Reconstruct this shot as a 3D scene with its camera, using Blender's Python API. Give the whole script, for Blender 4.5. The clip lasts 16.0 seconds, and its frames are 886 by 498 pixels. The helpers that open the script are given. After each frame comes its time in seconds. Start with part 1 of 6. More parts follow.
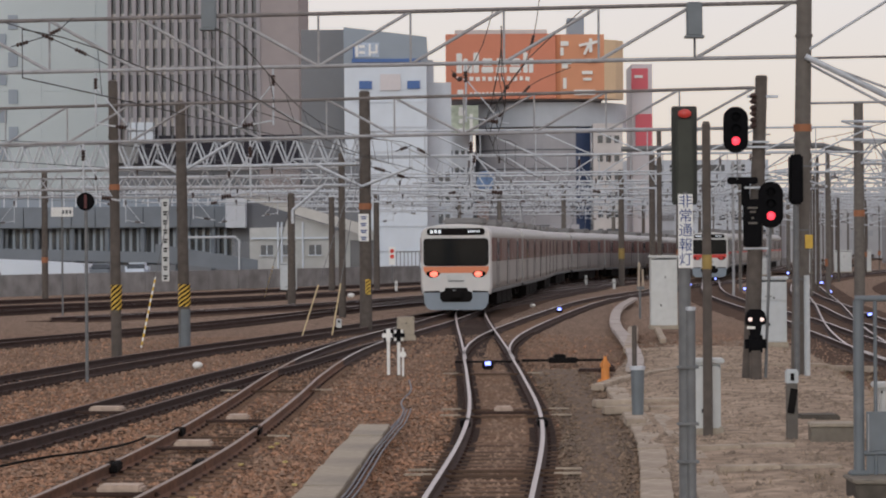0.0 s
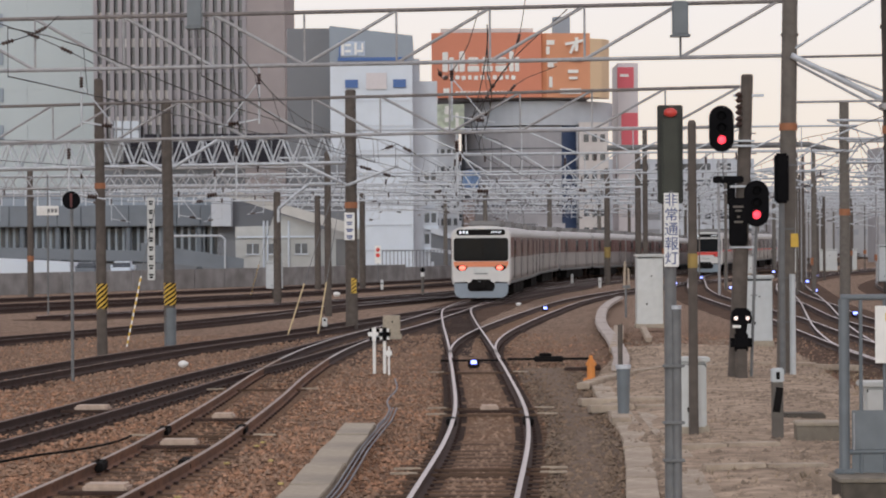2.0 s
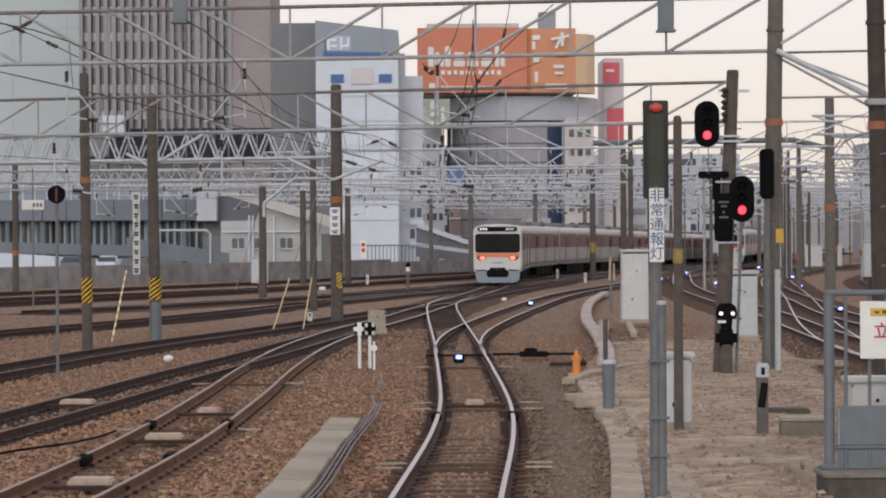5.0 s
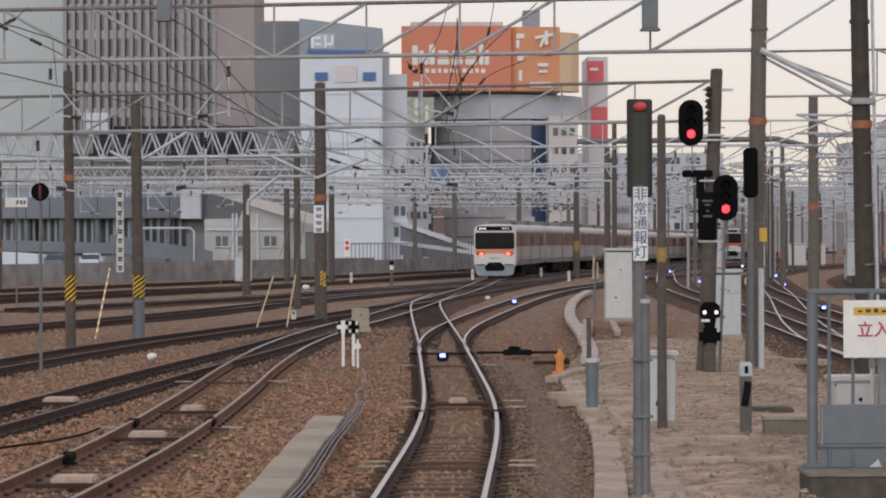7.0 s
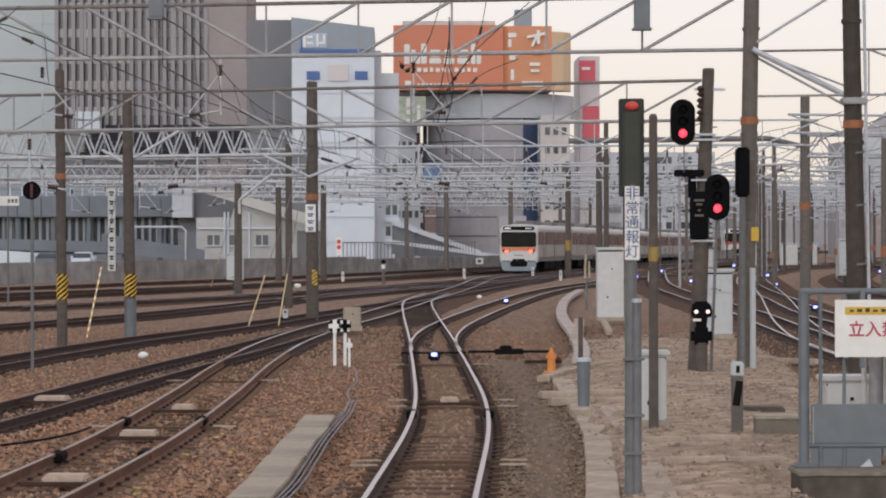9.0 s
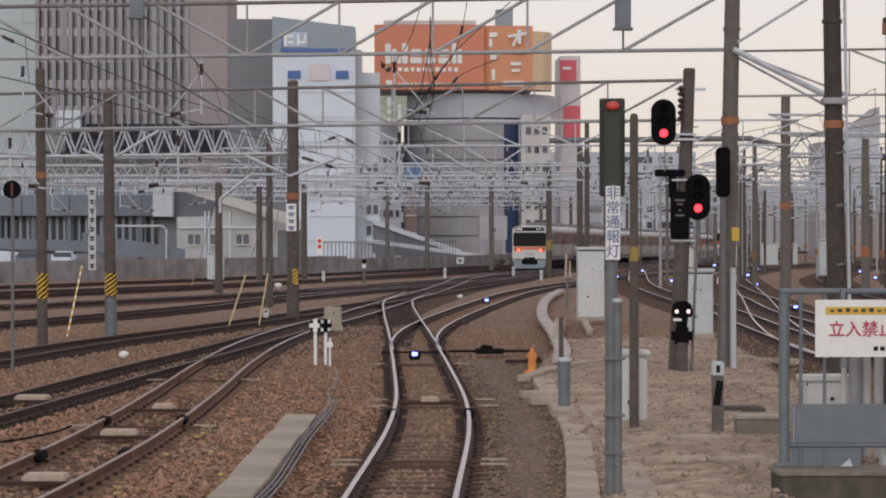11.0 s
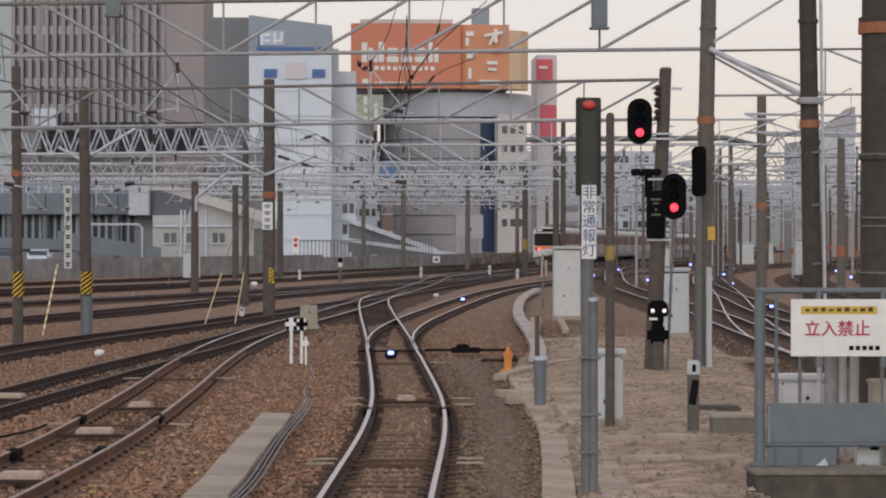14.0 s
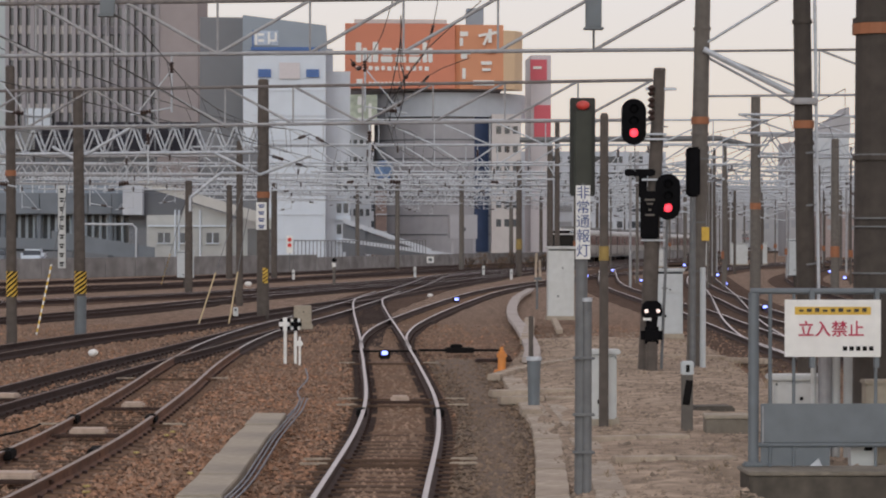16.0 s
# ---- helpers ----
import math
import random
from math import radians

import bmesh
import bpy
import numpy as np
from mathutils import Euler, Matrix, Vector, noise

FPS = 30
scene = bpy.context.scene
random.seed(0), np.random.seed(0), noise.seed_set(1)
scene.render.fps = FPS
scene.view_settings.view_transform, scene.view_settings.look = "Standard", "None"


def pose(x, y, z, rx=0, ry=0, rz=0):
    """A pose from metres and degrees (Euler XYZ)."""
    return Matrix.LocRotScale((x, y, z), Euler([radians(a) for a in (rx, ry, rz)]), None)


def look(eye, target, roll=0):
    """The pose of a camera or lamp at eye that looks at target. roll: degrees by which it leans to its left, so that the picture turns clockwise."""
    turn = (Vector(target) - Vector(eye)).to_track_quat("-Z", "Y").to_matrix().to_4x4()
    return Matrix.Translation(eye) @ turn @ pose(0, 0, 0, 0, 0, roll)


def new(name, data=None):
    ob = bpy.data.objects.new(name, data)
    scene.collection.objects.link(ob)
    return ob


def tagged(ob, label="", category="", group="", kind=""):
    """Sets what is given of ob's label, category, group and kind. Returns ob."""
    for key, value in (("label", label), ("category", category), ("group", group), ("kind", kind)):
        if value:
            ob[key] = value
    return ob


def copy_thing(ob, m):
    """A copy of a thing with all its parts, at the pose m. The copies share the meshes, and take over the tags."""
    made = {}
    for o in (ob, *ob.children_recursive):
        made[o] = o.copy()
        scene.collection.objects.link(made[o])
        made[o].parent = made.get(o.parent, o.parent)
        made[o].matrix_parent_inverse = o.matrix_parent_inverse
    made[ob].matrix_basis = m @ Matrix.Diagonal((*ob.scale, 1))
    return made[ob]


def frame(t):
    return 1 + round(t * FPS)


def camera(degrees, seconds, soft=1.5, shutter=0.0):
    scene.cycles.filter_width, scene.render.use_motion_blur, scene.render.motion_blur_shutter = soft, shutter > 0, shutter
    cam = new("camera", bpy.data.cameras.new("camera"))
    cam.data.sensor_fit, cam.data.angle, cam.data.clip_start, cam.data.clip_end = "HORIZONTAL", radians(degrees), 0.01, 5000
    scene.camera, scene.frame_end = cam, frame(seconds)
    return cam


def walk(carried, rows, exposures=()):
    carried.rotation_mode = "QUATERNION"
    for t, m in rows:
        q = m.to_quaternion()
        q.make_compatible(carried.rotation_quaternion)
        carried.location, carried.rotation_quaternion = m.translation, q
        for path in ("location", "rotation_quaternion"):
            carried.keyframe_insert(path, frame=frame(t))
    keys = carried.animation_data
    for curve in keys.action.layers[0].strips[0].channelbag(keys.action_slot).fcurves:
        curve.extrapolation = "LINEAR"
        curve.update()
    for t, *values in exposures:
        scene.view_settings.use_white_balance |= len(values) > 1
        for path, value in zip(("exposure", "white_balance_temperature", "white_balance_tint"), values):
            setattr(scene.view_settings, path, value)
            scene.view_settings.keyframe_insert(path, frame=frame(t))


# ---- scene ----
# A hand-held camera on a platform, 2.66 m over the rails, that pans slowly to the right.
EYE = 2.66
cam = camera(17.82, 16.0, soft=2.0)
ROWS = [
    (0.0, -0.0006, -0.0802, 0.4000),
    (0.5, -0.0656, -0.0633, 0.3600),
    (1.0, -0.0999, -0.0697, 0.3770),
    (1.5, -0.2234, -0.0754, 0.3689),
    (2.0, -0.2868, -0.1074, 0.3850),
    (2.5, -0.3798, -0.1374, 0.3456),
    (3.0, -0.4140, -0.1530, 0.3412),
    (3.5, -0.3972, -0.1554, 0.3197),
    (6.0, -0.7259, -0.2398, 0.2548),
    (6.5, -0.7804, -0.2296, 0.2205),
    (7.0, -0.9100, -0.2490, 0.1892),
    (7.5, -0.9793, -0.2644, 0.1637),
    (8.0, -0.9818, -0.2601, 0.1479),
    (8.5, -1.0123, -0.2542, 0.1385),
    (9.0, -1.0774, -0.2672, 0.1203),
    (11.5, -1.5421, -0.2814, 0.0047),
    (12.0, -1.5925, -0.2858, -0.0399),
    (12.5, -1.6651, -0.2743, -0.0291),
    (13.0, -1.7399, -0.2611, -0.0402),
    (13.5, -1.8678, -0.2578, -0.0330),
    (14.0, -1.9508, -0.3003, -0.0439),
    (14.5, -1.9581, -0.2782, -0.0651),
    (15.0, -1.9914, -0.2799, -0.0685),
    (15.5, -2.0475, -0.3048, -0.0997),
    (16.0, -2.0729, -0.2972, -0.0989),
]
walk(cam, [(t, pose(0, 0, EYE, 90 + pitch, roll, yaw)) for t, yaw, pitch, roll in ROWS],
     [(t, -0.56 + e, 6080, 10) for t, e in ((0, -0.10), (0.5, -0.14), (1.0, -0.08), (2.0, 0.10), (3.5, 0.10), (6.0, 0.08), (7.0, 0.02), (8.0, 0.03), (9.0, 0.12), (10.2, 0.03), (11.5, -0.08), (13.0, -0.13), (14.5, -0.03), (16.0, -0.10))])

# ---- sky, sun, exposure ----
SUN_AZ, SUN_EL = radians(190), radians(14)        # azimuth from +y towards +x: behind the camera, veiled
world = bpy.data.worlds.new("evening_sky")
scene.world = world
world.use_nodes = True
wn, wl = world.node_tree.nodes, world.node_tree.links
wn.clear()
sky = wn.new("ShaderNodeTexSky")
sky.sky_type, sky.sun_disc = "NISHITA", False
sky.sun_elevation, sky.sun_rotation = SUN_EL, SUN_AZ
sky.air_density, sky.dust_density, sky.ozone_density = 1.0, 3.0, 1.0
veil = wn.new("ShaderNodeBackground")             # thin high overcast over the whole dome
veil.inputs["Strength"].default_value = 1.13
geo_ = wn.new("ShaderNodeTexCoord")
sepz, band_, fade = wn.new("ShaderNodeSeparateXYZ"), wn.new("ShaderNodeMapRange"), wn.new("ShaderNodeMix")
fade.data_type = "RGBA"
band_.inputs["From Min"].default_value, band_.inputs["From Max"].default_value = 0.015, 0.11
fade.inputs["A"].default_value, fade.inputs["B"].default_value = (1.07, 0.90, 0.735, 1), (1.0, 0.88, 0.845, 1)
high_, dome = wn.new("ShaderNodeMapRange"), wn.new("ShaderNodeMix")   # the veil thins out overhead
dome.data_type = "RGBA"
high_.inputs["From Min"].default_value, high_.inputs["From Max"].default_value = 0.12, 0.55
dome.inputs["B"].default_value = (0.93, 0.81, 0.775, 1)
wl.new(geo_.outputs["Generated"], sepz.inputs[0])
wl.new(sepz.outputs["Z"], band_.inputs["Value"])
wl.new(band_.outputs[0], fade.inputs["Factor"])
wl.new(sepz.outputs["Z"], high_.inputs["Value"])
wl.new(high_.outputs[0], dome.inputs["Factor"])
wl.new(fade.outputs["Result"], dome.inputs["A"])
wl.new(dome.outputs["Result"], veil.inputs["Color"])
blue = wn.new("ShaderNodeBackground")
blue.inputs["Strength"].default_value = 0.045
both, wout = wn.new("ShaderNodeAddShader"), wn.new("ShaderNodeOutputWorld")
wl.new(sky.outputs[0], blue.inputs["Color"])
wl.new(veil.outputs[0], both.inputs[0])
wl.new(blue.outputs[0], both.inputs[1])
wl.new(both.outputs[0], wout.inputs[0])

sun = new("sun", bpy.data.lights.new("sun", "SUN"))
sun.data.energy, sun.data.angle, sun.data.color = 1.15, radians(24), (0.82, 0.94, 1.0)
sun.matrix_world = look((0, 0, 0), (-math.sin(SUN_AZ) * math.cos(SUN_EL), -math.cos(SUN_AZ) * math.cos(SUN_EL), -math.sin(SUN_EL)))


# ---- materials ----
def mat(name, col, rough=0.8, metal=0.0, vary=0.25, grain=8.0, stain=0.7, bump=0.0, bump_scale=40.0, tint=None, island=0.0, glow=0.0):
    """Procedural surface: grain and stains at two scales, optional relief and a second colour for the stains."""
    m = bpy.data.materials.new(name)
    m.use_nodes = True
    n, l = m.node_tree.nodes, m.node_tree.links
    p = n["Principled BSDF"]
    p.inputs["Roughness"].default_value, p.inputs["Metallic"].default_value = rough, metal
    tc = n.new("ShaderNodeTexCoord")
    fine, wide = n.new("ShaderNodeTexNoise"), n.new("ShaderNodeTexNoise")
    fine.inputs["Scale"].default_value, fine.inputs["Detail"].default_value = grain, 5
    wide.inputs["Scale"].default_value, wide.inputs["Detail"].default_value = stain, 3
    l.new(tc.outputs["Object"], fine.inputs["Vector"])
    l.new(tc.outputs["Object"], wide.inputs["Vector"])
    dark = tuple(c * (1 - vary) for c in col)
    lite = tuple(min(1, c * (1 + vary)) for c in col)
    ramp = n.new("ShaderNodeValToRGB")
    ramp.color_ramp.elements[0].position, ramp.color_ramp.elements[1].position = 0.32, 0.68
    ramp.color_ramp.elements[0].color, ramp.color_ramp.elements[1].color = (*dark, 1), (*lite, 1)
    l.new(fine.outputs["Fac"], ramp.inputs[0])
    mix = n.new("ShaderNodeMix")
    mix.data_type, mix.blend_type = "RGBA", "MIX"
    mr = n.new("ShaderNodeMapRange")
    mr.inputs["From Min"].default_value, mr.inputs["From Max"].default_value = 0.45, 0.72
    mr.inputs["To Max"].default_value = 0.6
    l.new(wide.outputs["Fac"], mr.inputs["Value"])
    l.new(mr.outputs[0], mix.inputs["Factor"])
    l.new(ramp.outputs[0], mix.inputs["A"])
    mix.inputs["B"].default_value = (*(tint or tuple(c * (1 - 0.8 * vary) for c in col)), 1)
    out = mix.outputs["Result"]
    if island:
        geo, hsv, m2 = n.new("ShaderNodeObjectInfo"), n.new("ShaderNodeHueSaturation"), n.new("ShaderNodeMapRange")
        geo2, add = n.new("ShaderNodeNewGeometry"), n.new("ShaderNodeMath")
        add.operation = "ADD"
        l.new(geo.outputs["Random"], add.inputs[0])
        l.new(geo2.outputs["Random Per Island"], add.inputs[1])
        m2.inputs["From Max"].default_value = 2.0
        m2.inputs["To Min"].default_value, m2.inputs["To Max"].default_value = 1 - island, 1 + island
        l.new(add.outputs[0], m2.inputs["Value"])
        l.new(m2.outputs[0], hsv.inputs["Value"])
        l.new(out, hsv.inputs["Color"])
        out = hsv.outputs[0]
    l.new(out, p.inputs["Base Color"])
    if bump:
        bn, bt = n.new("ShaderNodeBump"), n.new("ShaderNodeTexNoise")
        bt.inputs["Scale"].default_value = bump_scale
        bn.inputs["Strength"].default_value, bn.inputs["Distance"].default_value = bump, 0.03
        l.new(tc.outputs["Object"], bt.inputs["Vector"])
        l.new(bt.outputs["Fac"], bn.inputs["Height"])
        l.new(bn.outputs[0], p.inputs["Normal"])
    if glow:
        p.inputs["Emission Color"].default_value, p.inputs["Emission Strength"].default_value = (*col, 1), glow
    return m


def no_shine(m):
    m.node_tree.nodes["Principled BSDF"].inputs["Specular IOR Level"].default_value = 0.06


def ballast_material():
    """Crushed stone, rust-brown near the rails, with paler dusty stretches."""
    m = mat("ballast", (0.19, 0.12, 0.083), 0.95, vary=0.35, grain=6, stain=0.16, tint=(0.22, 0.168, 0.128))
    n, l = m.node_tree.nodes, m.node_tree.links
    p, tc = n["Principled BSDF"], n["Texture Coordinate"]
    vor, hsv, mr = n.new("ShaderNodeTexVoronoi"), n.new("ShaderNodeHueSaturation"), n.new("ShaderNodeMapRange")
    vor.inputs["Scale"].default_value = 11
    l.new(tc.outputs["Object"], vor.inputs["Vector"])
    sep = n.new("ShaderNodeSeparateColor")
    l.new(vor.outputs["Color"], sep.inputs[0])
    mr.inputs["To Min"].default_value, mr.inputs["To Max"].default_value = 0.45, 1.6
    l.new(sep.outputs[0], mr.inputs["Value"])
    l.new(mr.outputs[0], hsv.inputs["Value"])
    src = p.inputs["Base Color"].links[0].from_socket
    # paler, less red gravel in the far part of the yard, blended in over y = 68 to 105
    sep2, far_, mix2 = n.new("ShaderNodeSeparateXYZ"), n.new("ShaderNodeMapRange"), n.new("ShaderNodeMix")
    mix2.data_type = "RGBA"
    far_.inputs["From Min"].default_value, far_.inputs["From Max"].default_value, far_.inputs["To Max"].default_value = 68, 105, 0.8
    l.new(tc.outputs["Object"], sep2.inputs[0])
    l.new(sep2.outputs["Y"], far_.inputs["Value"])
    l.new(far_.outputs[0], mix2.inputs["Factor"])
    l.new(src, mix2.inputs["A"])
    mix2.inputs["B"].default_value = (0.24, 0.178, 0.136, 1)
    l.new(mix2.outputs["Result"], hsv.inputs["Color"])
    l.new(hsv.outputs[0], p.inputs["Base Color"])
    bn = n.new("ShaderNodeBump")
    bn.inputs["Strength"].default_value, bn.inputs["Distance"].default_value = 0.9, 0.05
    l.new(vor.outputs["Distance"], bn.inputs["Height"])
    l.new(bn.outputs[0], p.inputs["Normal"])
    return m


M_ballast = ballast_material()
M_stone = mat("ballast_stone", (0.305, 0.178, 0.115), 0.95, vary=0.3, grain=5, stain=0.5, tint=(0.25, 0.19, 0.145), island=0.5)
M_stone_dull = mat("dusty_ballast_stone", (0.245, 0.165, 0.116), 0.95, vary=0.3, grain=5, stain=0.35, tint=(0.19, 0.135, 0.10), island=0.5)
M_stone_grey = mat("grey_ballast_stone", (0.180, 0.126, 0.086), 0.95, vary=0.3, grain=5, stain=0.2, tint=(0.20, 0.158, 0.122), island=0.6)
M_shoulder = mat("grey_ballast", (0.135, 0.093, 0.063), 0.95, vary=0.35, grain=6, stain=0.3, bump=0.8, bump_scale=14)
M_soil = mat("sandy_soil", (0.36, 0.285, 0.218), 0.97, vary=0.38, grain=2.6, stain=0.55, bump=0.9, bump_scale=9, tint=(0.20, 0.152, 0.115))
M_grass = mat("dry_grass", (0.29, 0.225, 0.155), 0.95, vary=0.3, grain=4, island=0.4)
M_conc = mat("concrete", (0.35, 0.305, 0.24), 0.9, vary=0.12, grain=12, stain=0.6, bump=0.2, tint=(0.18, 0.165, 0.145))
M_conc_dark = mat("dark_brown_concrete", (0.085, 0.074, 0.06), 0.9, vary=0.3, grain=5, stain=0.8, tint=(0.06, 0.052, 0.043))
M_clod = mat("pale_clods", (0.32, 0.25, 0.19), 0.97, vary=0.3, grain=5, stain=0.4, tint=(0.20, 0.152, 0.115), island=0.5)
M_conc_mid = mat("stained_concrete", (0.20, 0.178, 0.145), 0.9, vary=0.2, grain=8, stain=0.9, bump=0.2, tint=(0.12, 0.105, 0.085))
M_conc_warm = mat("concrete_dusty", (0.37, 0.31, 0.245), 0.92, vary=0.2, grain=7, stain=0.9, bump=0.3, tint=(0.24, 0.19, 0.145), island=0.12)
M_mast = mat("weathered_pole_concrete", (0.088, 0.074, 0.064), 0.85, vary=0.2, grain=6, stain=0.6, tint=(0.065, 0.056, 0.05))
M_mast_lite = mat("pale_pole_concrete", (0.125, 0.112, 0.10), 0.85, vary=0.15, grain=6, stain=0.6)
M_mast_dk = mat("dark_pole_concrete", (0.055, 0.046, 0.039), 0.85, vary=0.2, grain=6, stain=0.6, tint=(0.035, 0.03, 0.026))
M_galv = mat("galvanised_steel", (0.465, 0.495, 0.535), 0.5, 0.2, vary=0.14, grain=7, stain=0.9)
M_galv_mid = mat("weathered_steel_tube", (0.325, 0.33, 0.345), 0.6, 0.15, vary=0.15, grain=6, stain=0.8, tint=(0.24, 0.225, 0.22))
# upper chords of the near beams: their shade is put into this darker colour
M_galv_top = mat("shaded_steel_tube", (0.17, 0.155, 0.15), 0.7, 0.1, vary=0.2, grain=6, stain=0.8)
M_galv_dark = mat("dull_galvanised_steel", (0.15, 0.155, 0.16), 0.65, 0.25, vary=0.15, grain=7, stain=0.9)
M_rail_side = mat("rail_rust", (0.056, 0.031, 0.024), 0.85, 0.2, vary=0.3, grain=5, stain=0.4, tint=(0.06, 0.034, 0.024))
M_rail_dark = mat("rail_dark", (0.046, 0.024, 0.019), 0.8, 0.2, vary=0.3, grain=5, stain=0.4)
M_rail_rust = mat("rail_bright_rust", (0.17, 0.082, 0.046), 0.85, 0.1, vary=0.3, grain=5, stain=0.4, tint=(0.05, 0.028, 0.02))
M_rail_top = mat("rail_worn_steel", (0.53, 0.475, 0.46), 0.34, 0.85, vary=0.08, grain=5, stain=0.3)
M_rail_top_rust = mat("rail_rusty_head", (0.29, 0.225, 0.185), 0.5, 0.35, vary=0.2, grain=5, stain=0.3)
M_rail_top_dull = mat("rail_dull_steel", (0.12, 0.08, 0.066), 0.6, 0.2, vary=0.2, grain=5, stain=0.3)
M_sleeper = mat("sleeper", (0.125, 0.082, 0.058), 0.92, vary=0.25, grain=7, stain=0.8, tint=(0.075, 0.055, 0.044), island=0.3)
M_bed = mat("oily_track_bed", (0.180, 0.113, 0.073), 0.9, vary=0.4, grain=7, stain=0.25, tint=(0.165, 0.122, 0.09), bump=0.8, bump_scale=16)
M_bed_dark = mat("dark_oily_track_bed", (0.044, 0.029, 0.023), 0.9, vary=0.4, grain=7, stain=0.25, tint=(0.065, 0.047, 0.038), bump=0.8, bump_scale=16)
M_bed_mid = mat("stained_throat_ballast", (0.088, 0.057, 0.042), 0.95, vary=0.35, grain=5, stain=0.2, tint=(0.13, 0.09, 0.066), bump=0.8, bump_scale=14)
no_shine(M_bed_mid)
M_black = mat("black_enamel", (0.006, 0.006, 0.007), 0.85, vary=0.2, grain=6)
M_white = mat("white_paint", (0.72, 0.72, 0.70), 0.6, vary=0.06, grain=6, stain=1.2)
M_cab = mat("cabinet_paint", (0.51, 0.525, 0.52), 0.55, vary=0.06, grain=5, stain=1.0, tint=(0.43, 0.435, 0.42))
M_cab_blue = mat("cabinet_blue_grey_paint", (0.46, 0.49, 0.51), 0.55, vary=0.06, grain=5, stain=1.0)
M_orange = mat("orange_paint", (0.58, 0.22, 0.045), 0.6, vary=0.1, grain=5)
M_yellow = mat("yellow_paint", (0.58, 0.38, 0.05), 0.6, vary=0.12, grain=5)
M_band_orange = mat("faded_orange_band", (0.29, 0.115, 0.052), 0.7, vary=0.15, grain=5)
M_band_yellow = mat("faded_yellow_band", (0.27, 0.19, 0.055), 0.7, vary=0.2, grain=5)
M_sign_red = mat("crimson_lettering", (0.42, 0.04, 0.085), 0.6, vary=0.1, grain=5)
M_red = mat("red_paint", (0.60, 0.05, 0.04), 0.6, vary=0.1, grain=5)
M_navy = mat("navy_lettering", (0.018, 0.05, 0.20), 0.6, vary=0.1, grain=5)
M_wire = mat("catenary_wire", (0.045, 0.042, 0.042), 0.6, 0.4, vary=0.1, grain=5)
M_insul = mat("brown_insulator", (0.05, 0.03, 0.025), 0.3, vary=0.1, grain=5)
M_cable = mat("grey_cable", (0.16, 0.16, 0.18), 0.6, vary=0.1, grain=5)
M_gate = mat("gate_grey_paint", (0.135, 0.155, 0.172), 0.55, 0.1, vary=0.1, grain=4, stain=0.8)
M_steel_train = mat("stainless_steel", (0.36, 0.35, 0.345), 0.42, 0.72, vary=0.05, grain=3, stain=0.5)
M_train_white = mat("train_white", (0.55, 0.54, 0.53), 0.4, vary=0.03, grain=3)
M_train_roof = mat("train_roof", (0.17, 0.165, 0.165), 0.6, vary=0.1, grain=3)
M_train_skirt = mat("train_skirt", (0.205, 0.245, 0.29), 0.5, vary=0.06, grain=3)
M_train_orange = mat("train_orange", (0.62, 0.19, 0.075), 0.4, vary=0.04, grain=3)
M_glass = mat("dark_window_glass", (0.012, 0.014, 0.016), 0.08, vary=0.1, grain=2)
M_train_glass = mat("red_tinted_window", (0.135, 0.062, 0.052), 0.4, vary=0.2, grain=1.5)
M_under = mat("underfloor_black", (0.012, 0.011, 0.011), 0.9, vary=0.2, grain=4)
M_glow_red = mat("red_lamp", (1.0, 0.05, 0.075), 0.4, glow=2.6)
M_glow_tail = mat("tail_lamp", (1.0, 0.16, 0.10), 0.4, glow=3.0)
M_glow_blue = mat("blue_white_lamp", (0.28, 0.33, 1.0), 0.4, glow=4)
M_glow_warm = mat("warm_white_lamp", (1.0, 0.72, 0.64), 0.4, glow=1.3)
M_glow_led = mat("white_led_text", (0.75, 0.8, 0.85), 0.4, glow=0.7)
M_lamp_red = mat("red_dome", (0.45, 0.05, 0.04), 0.3, glow=0.2)
M_guy = mat("pale_yellow_sheath", (0.50, 0.40, 0.22), 0.6, vary=0.15, grain=5)
M_board_dark = mat("dark_grey_board", (0.034, 0.036, 0.032), 0.85, vary=0.15, grain=5)
M_olive = mat("dark_olive_paint", (0.042, 0.046, 0.037), 0.8, vary=0.15, grain=5)

for m_ in (M_black, M_under, M_ballast, M_stone, M_soil, M_bed, M_bed_dark, M_sleeper, M_train_glass):
    no_shine(m_)
M_glass.node_tree.nodes["Principled BSDF"].inputs["Specular IOR Level"].default_value = 0.1


# ---- building blocks ----
def box(bm, c, s, rz=0.0, ry=0.0, rx=0.0, bevel=0.0):
    m = Matrix.Translation(c) @ Euler((rx, ry, rz)).to_matrix().to_4x4() @ Matrix.Diagonal((*s, 1))
    r = bmesh.ops.create_cube(bm, size=1.0, matrix=m)
    if bevel:
        es = list({e for v in r["verts"] for e in v.link_edges})
        bmesh.ops.bevel(bm, geom=es, offset=bevel, segments=2, affect="EDGES", clamp_overlap=True)
    return bm


def cyl(bm, p0, p1, r0, r1=None, seg=10):
    p0, p1 = Vector(p0), Vector(p1)
    d = p1 - p0
    m = Matrix.Translation((p0 + p1) / 2) @ d.to_track_quat("Z", "Y").to_matrix().to_4x4()
    bmesh.ops.create_cone(bm, cap_ends=True, segments=seg, radius1=r0, radius2=r0 if r1 is None else r1, depth=d.length, matrix=m)
    return bm


def ball(bm, c, r, sx=1, sy=1, sz=1, sub=2):
    bmesh.ops.create_icosphere(bm, subdivisions=sub, radius=r, matrix=Matrix.Translation(c) @ Matrix.Diagonal((sx, sy, sz, 1)))
    return bm


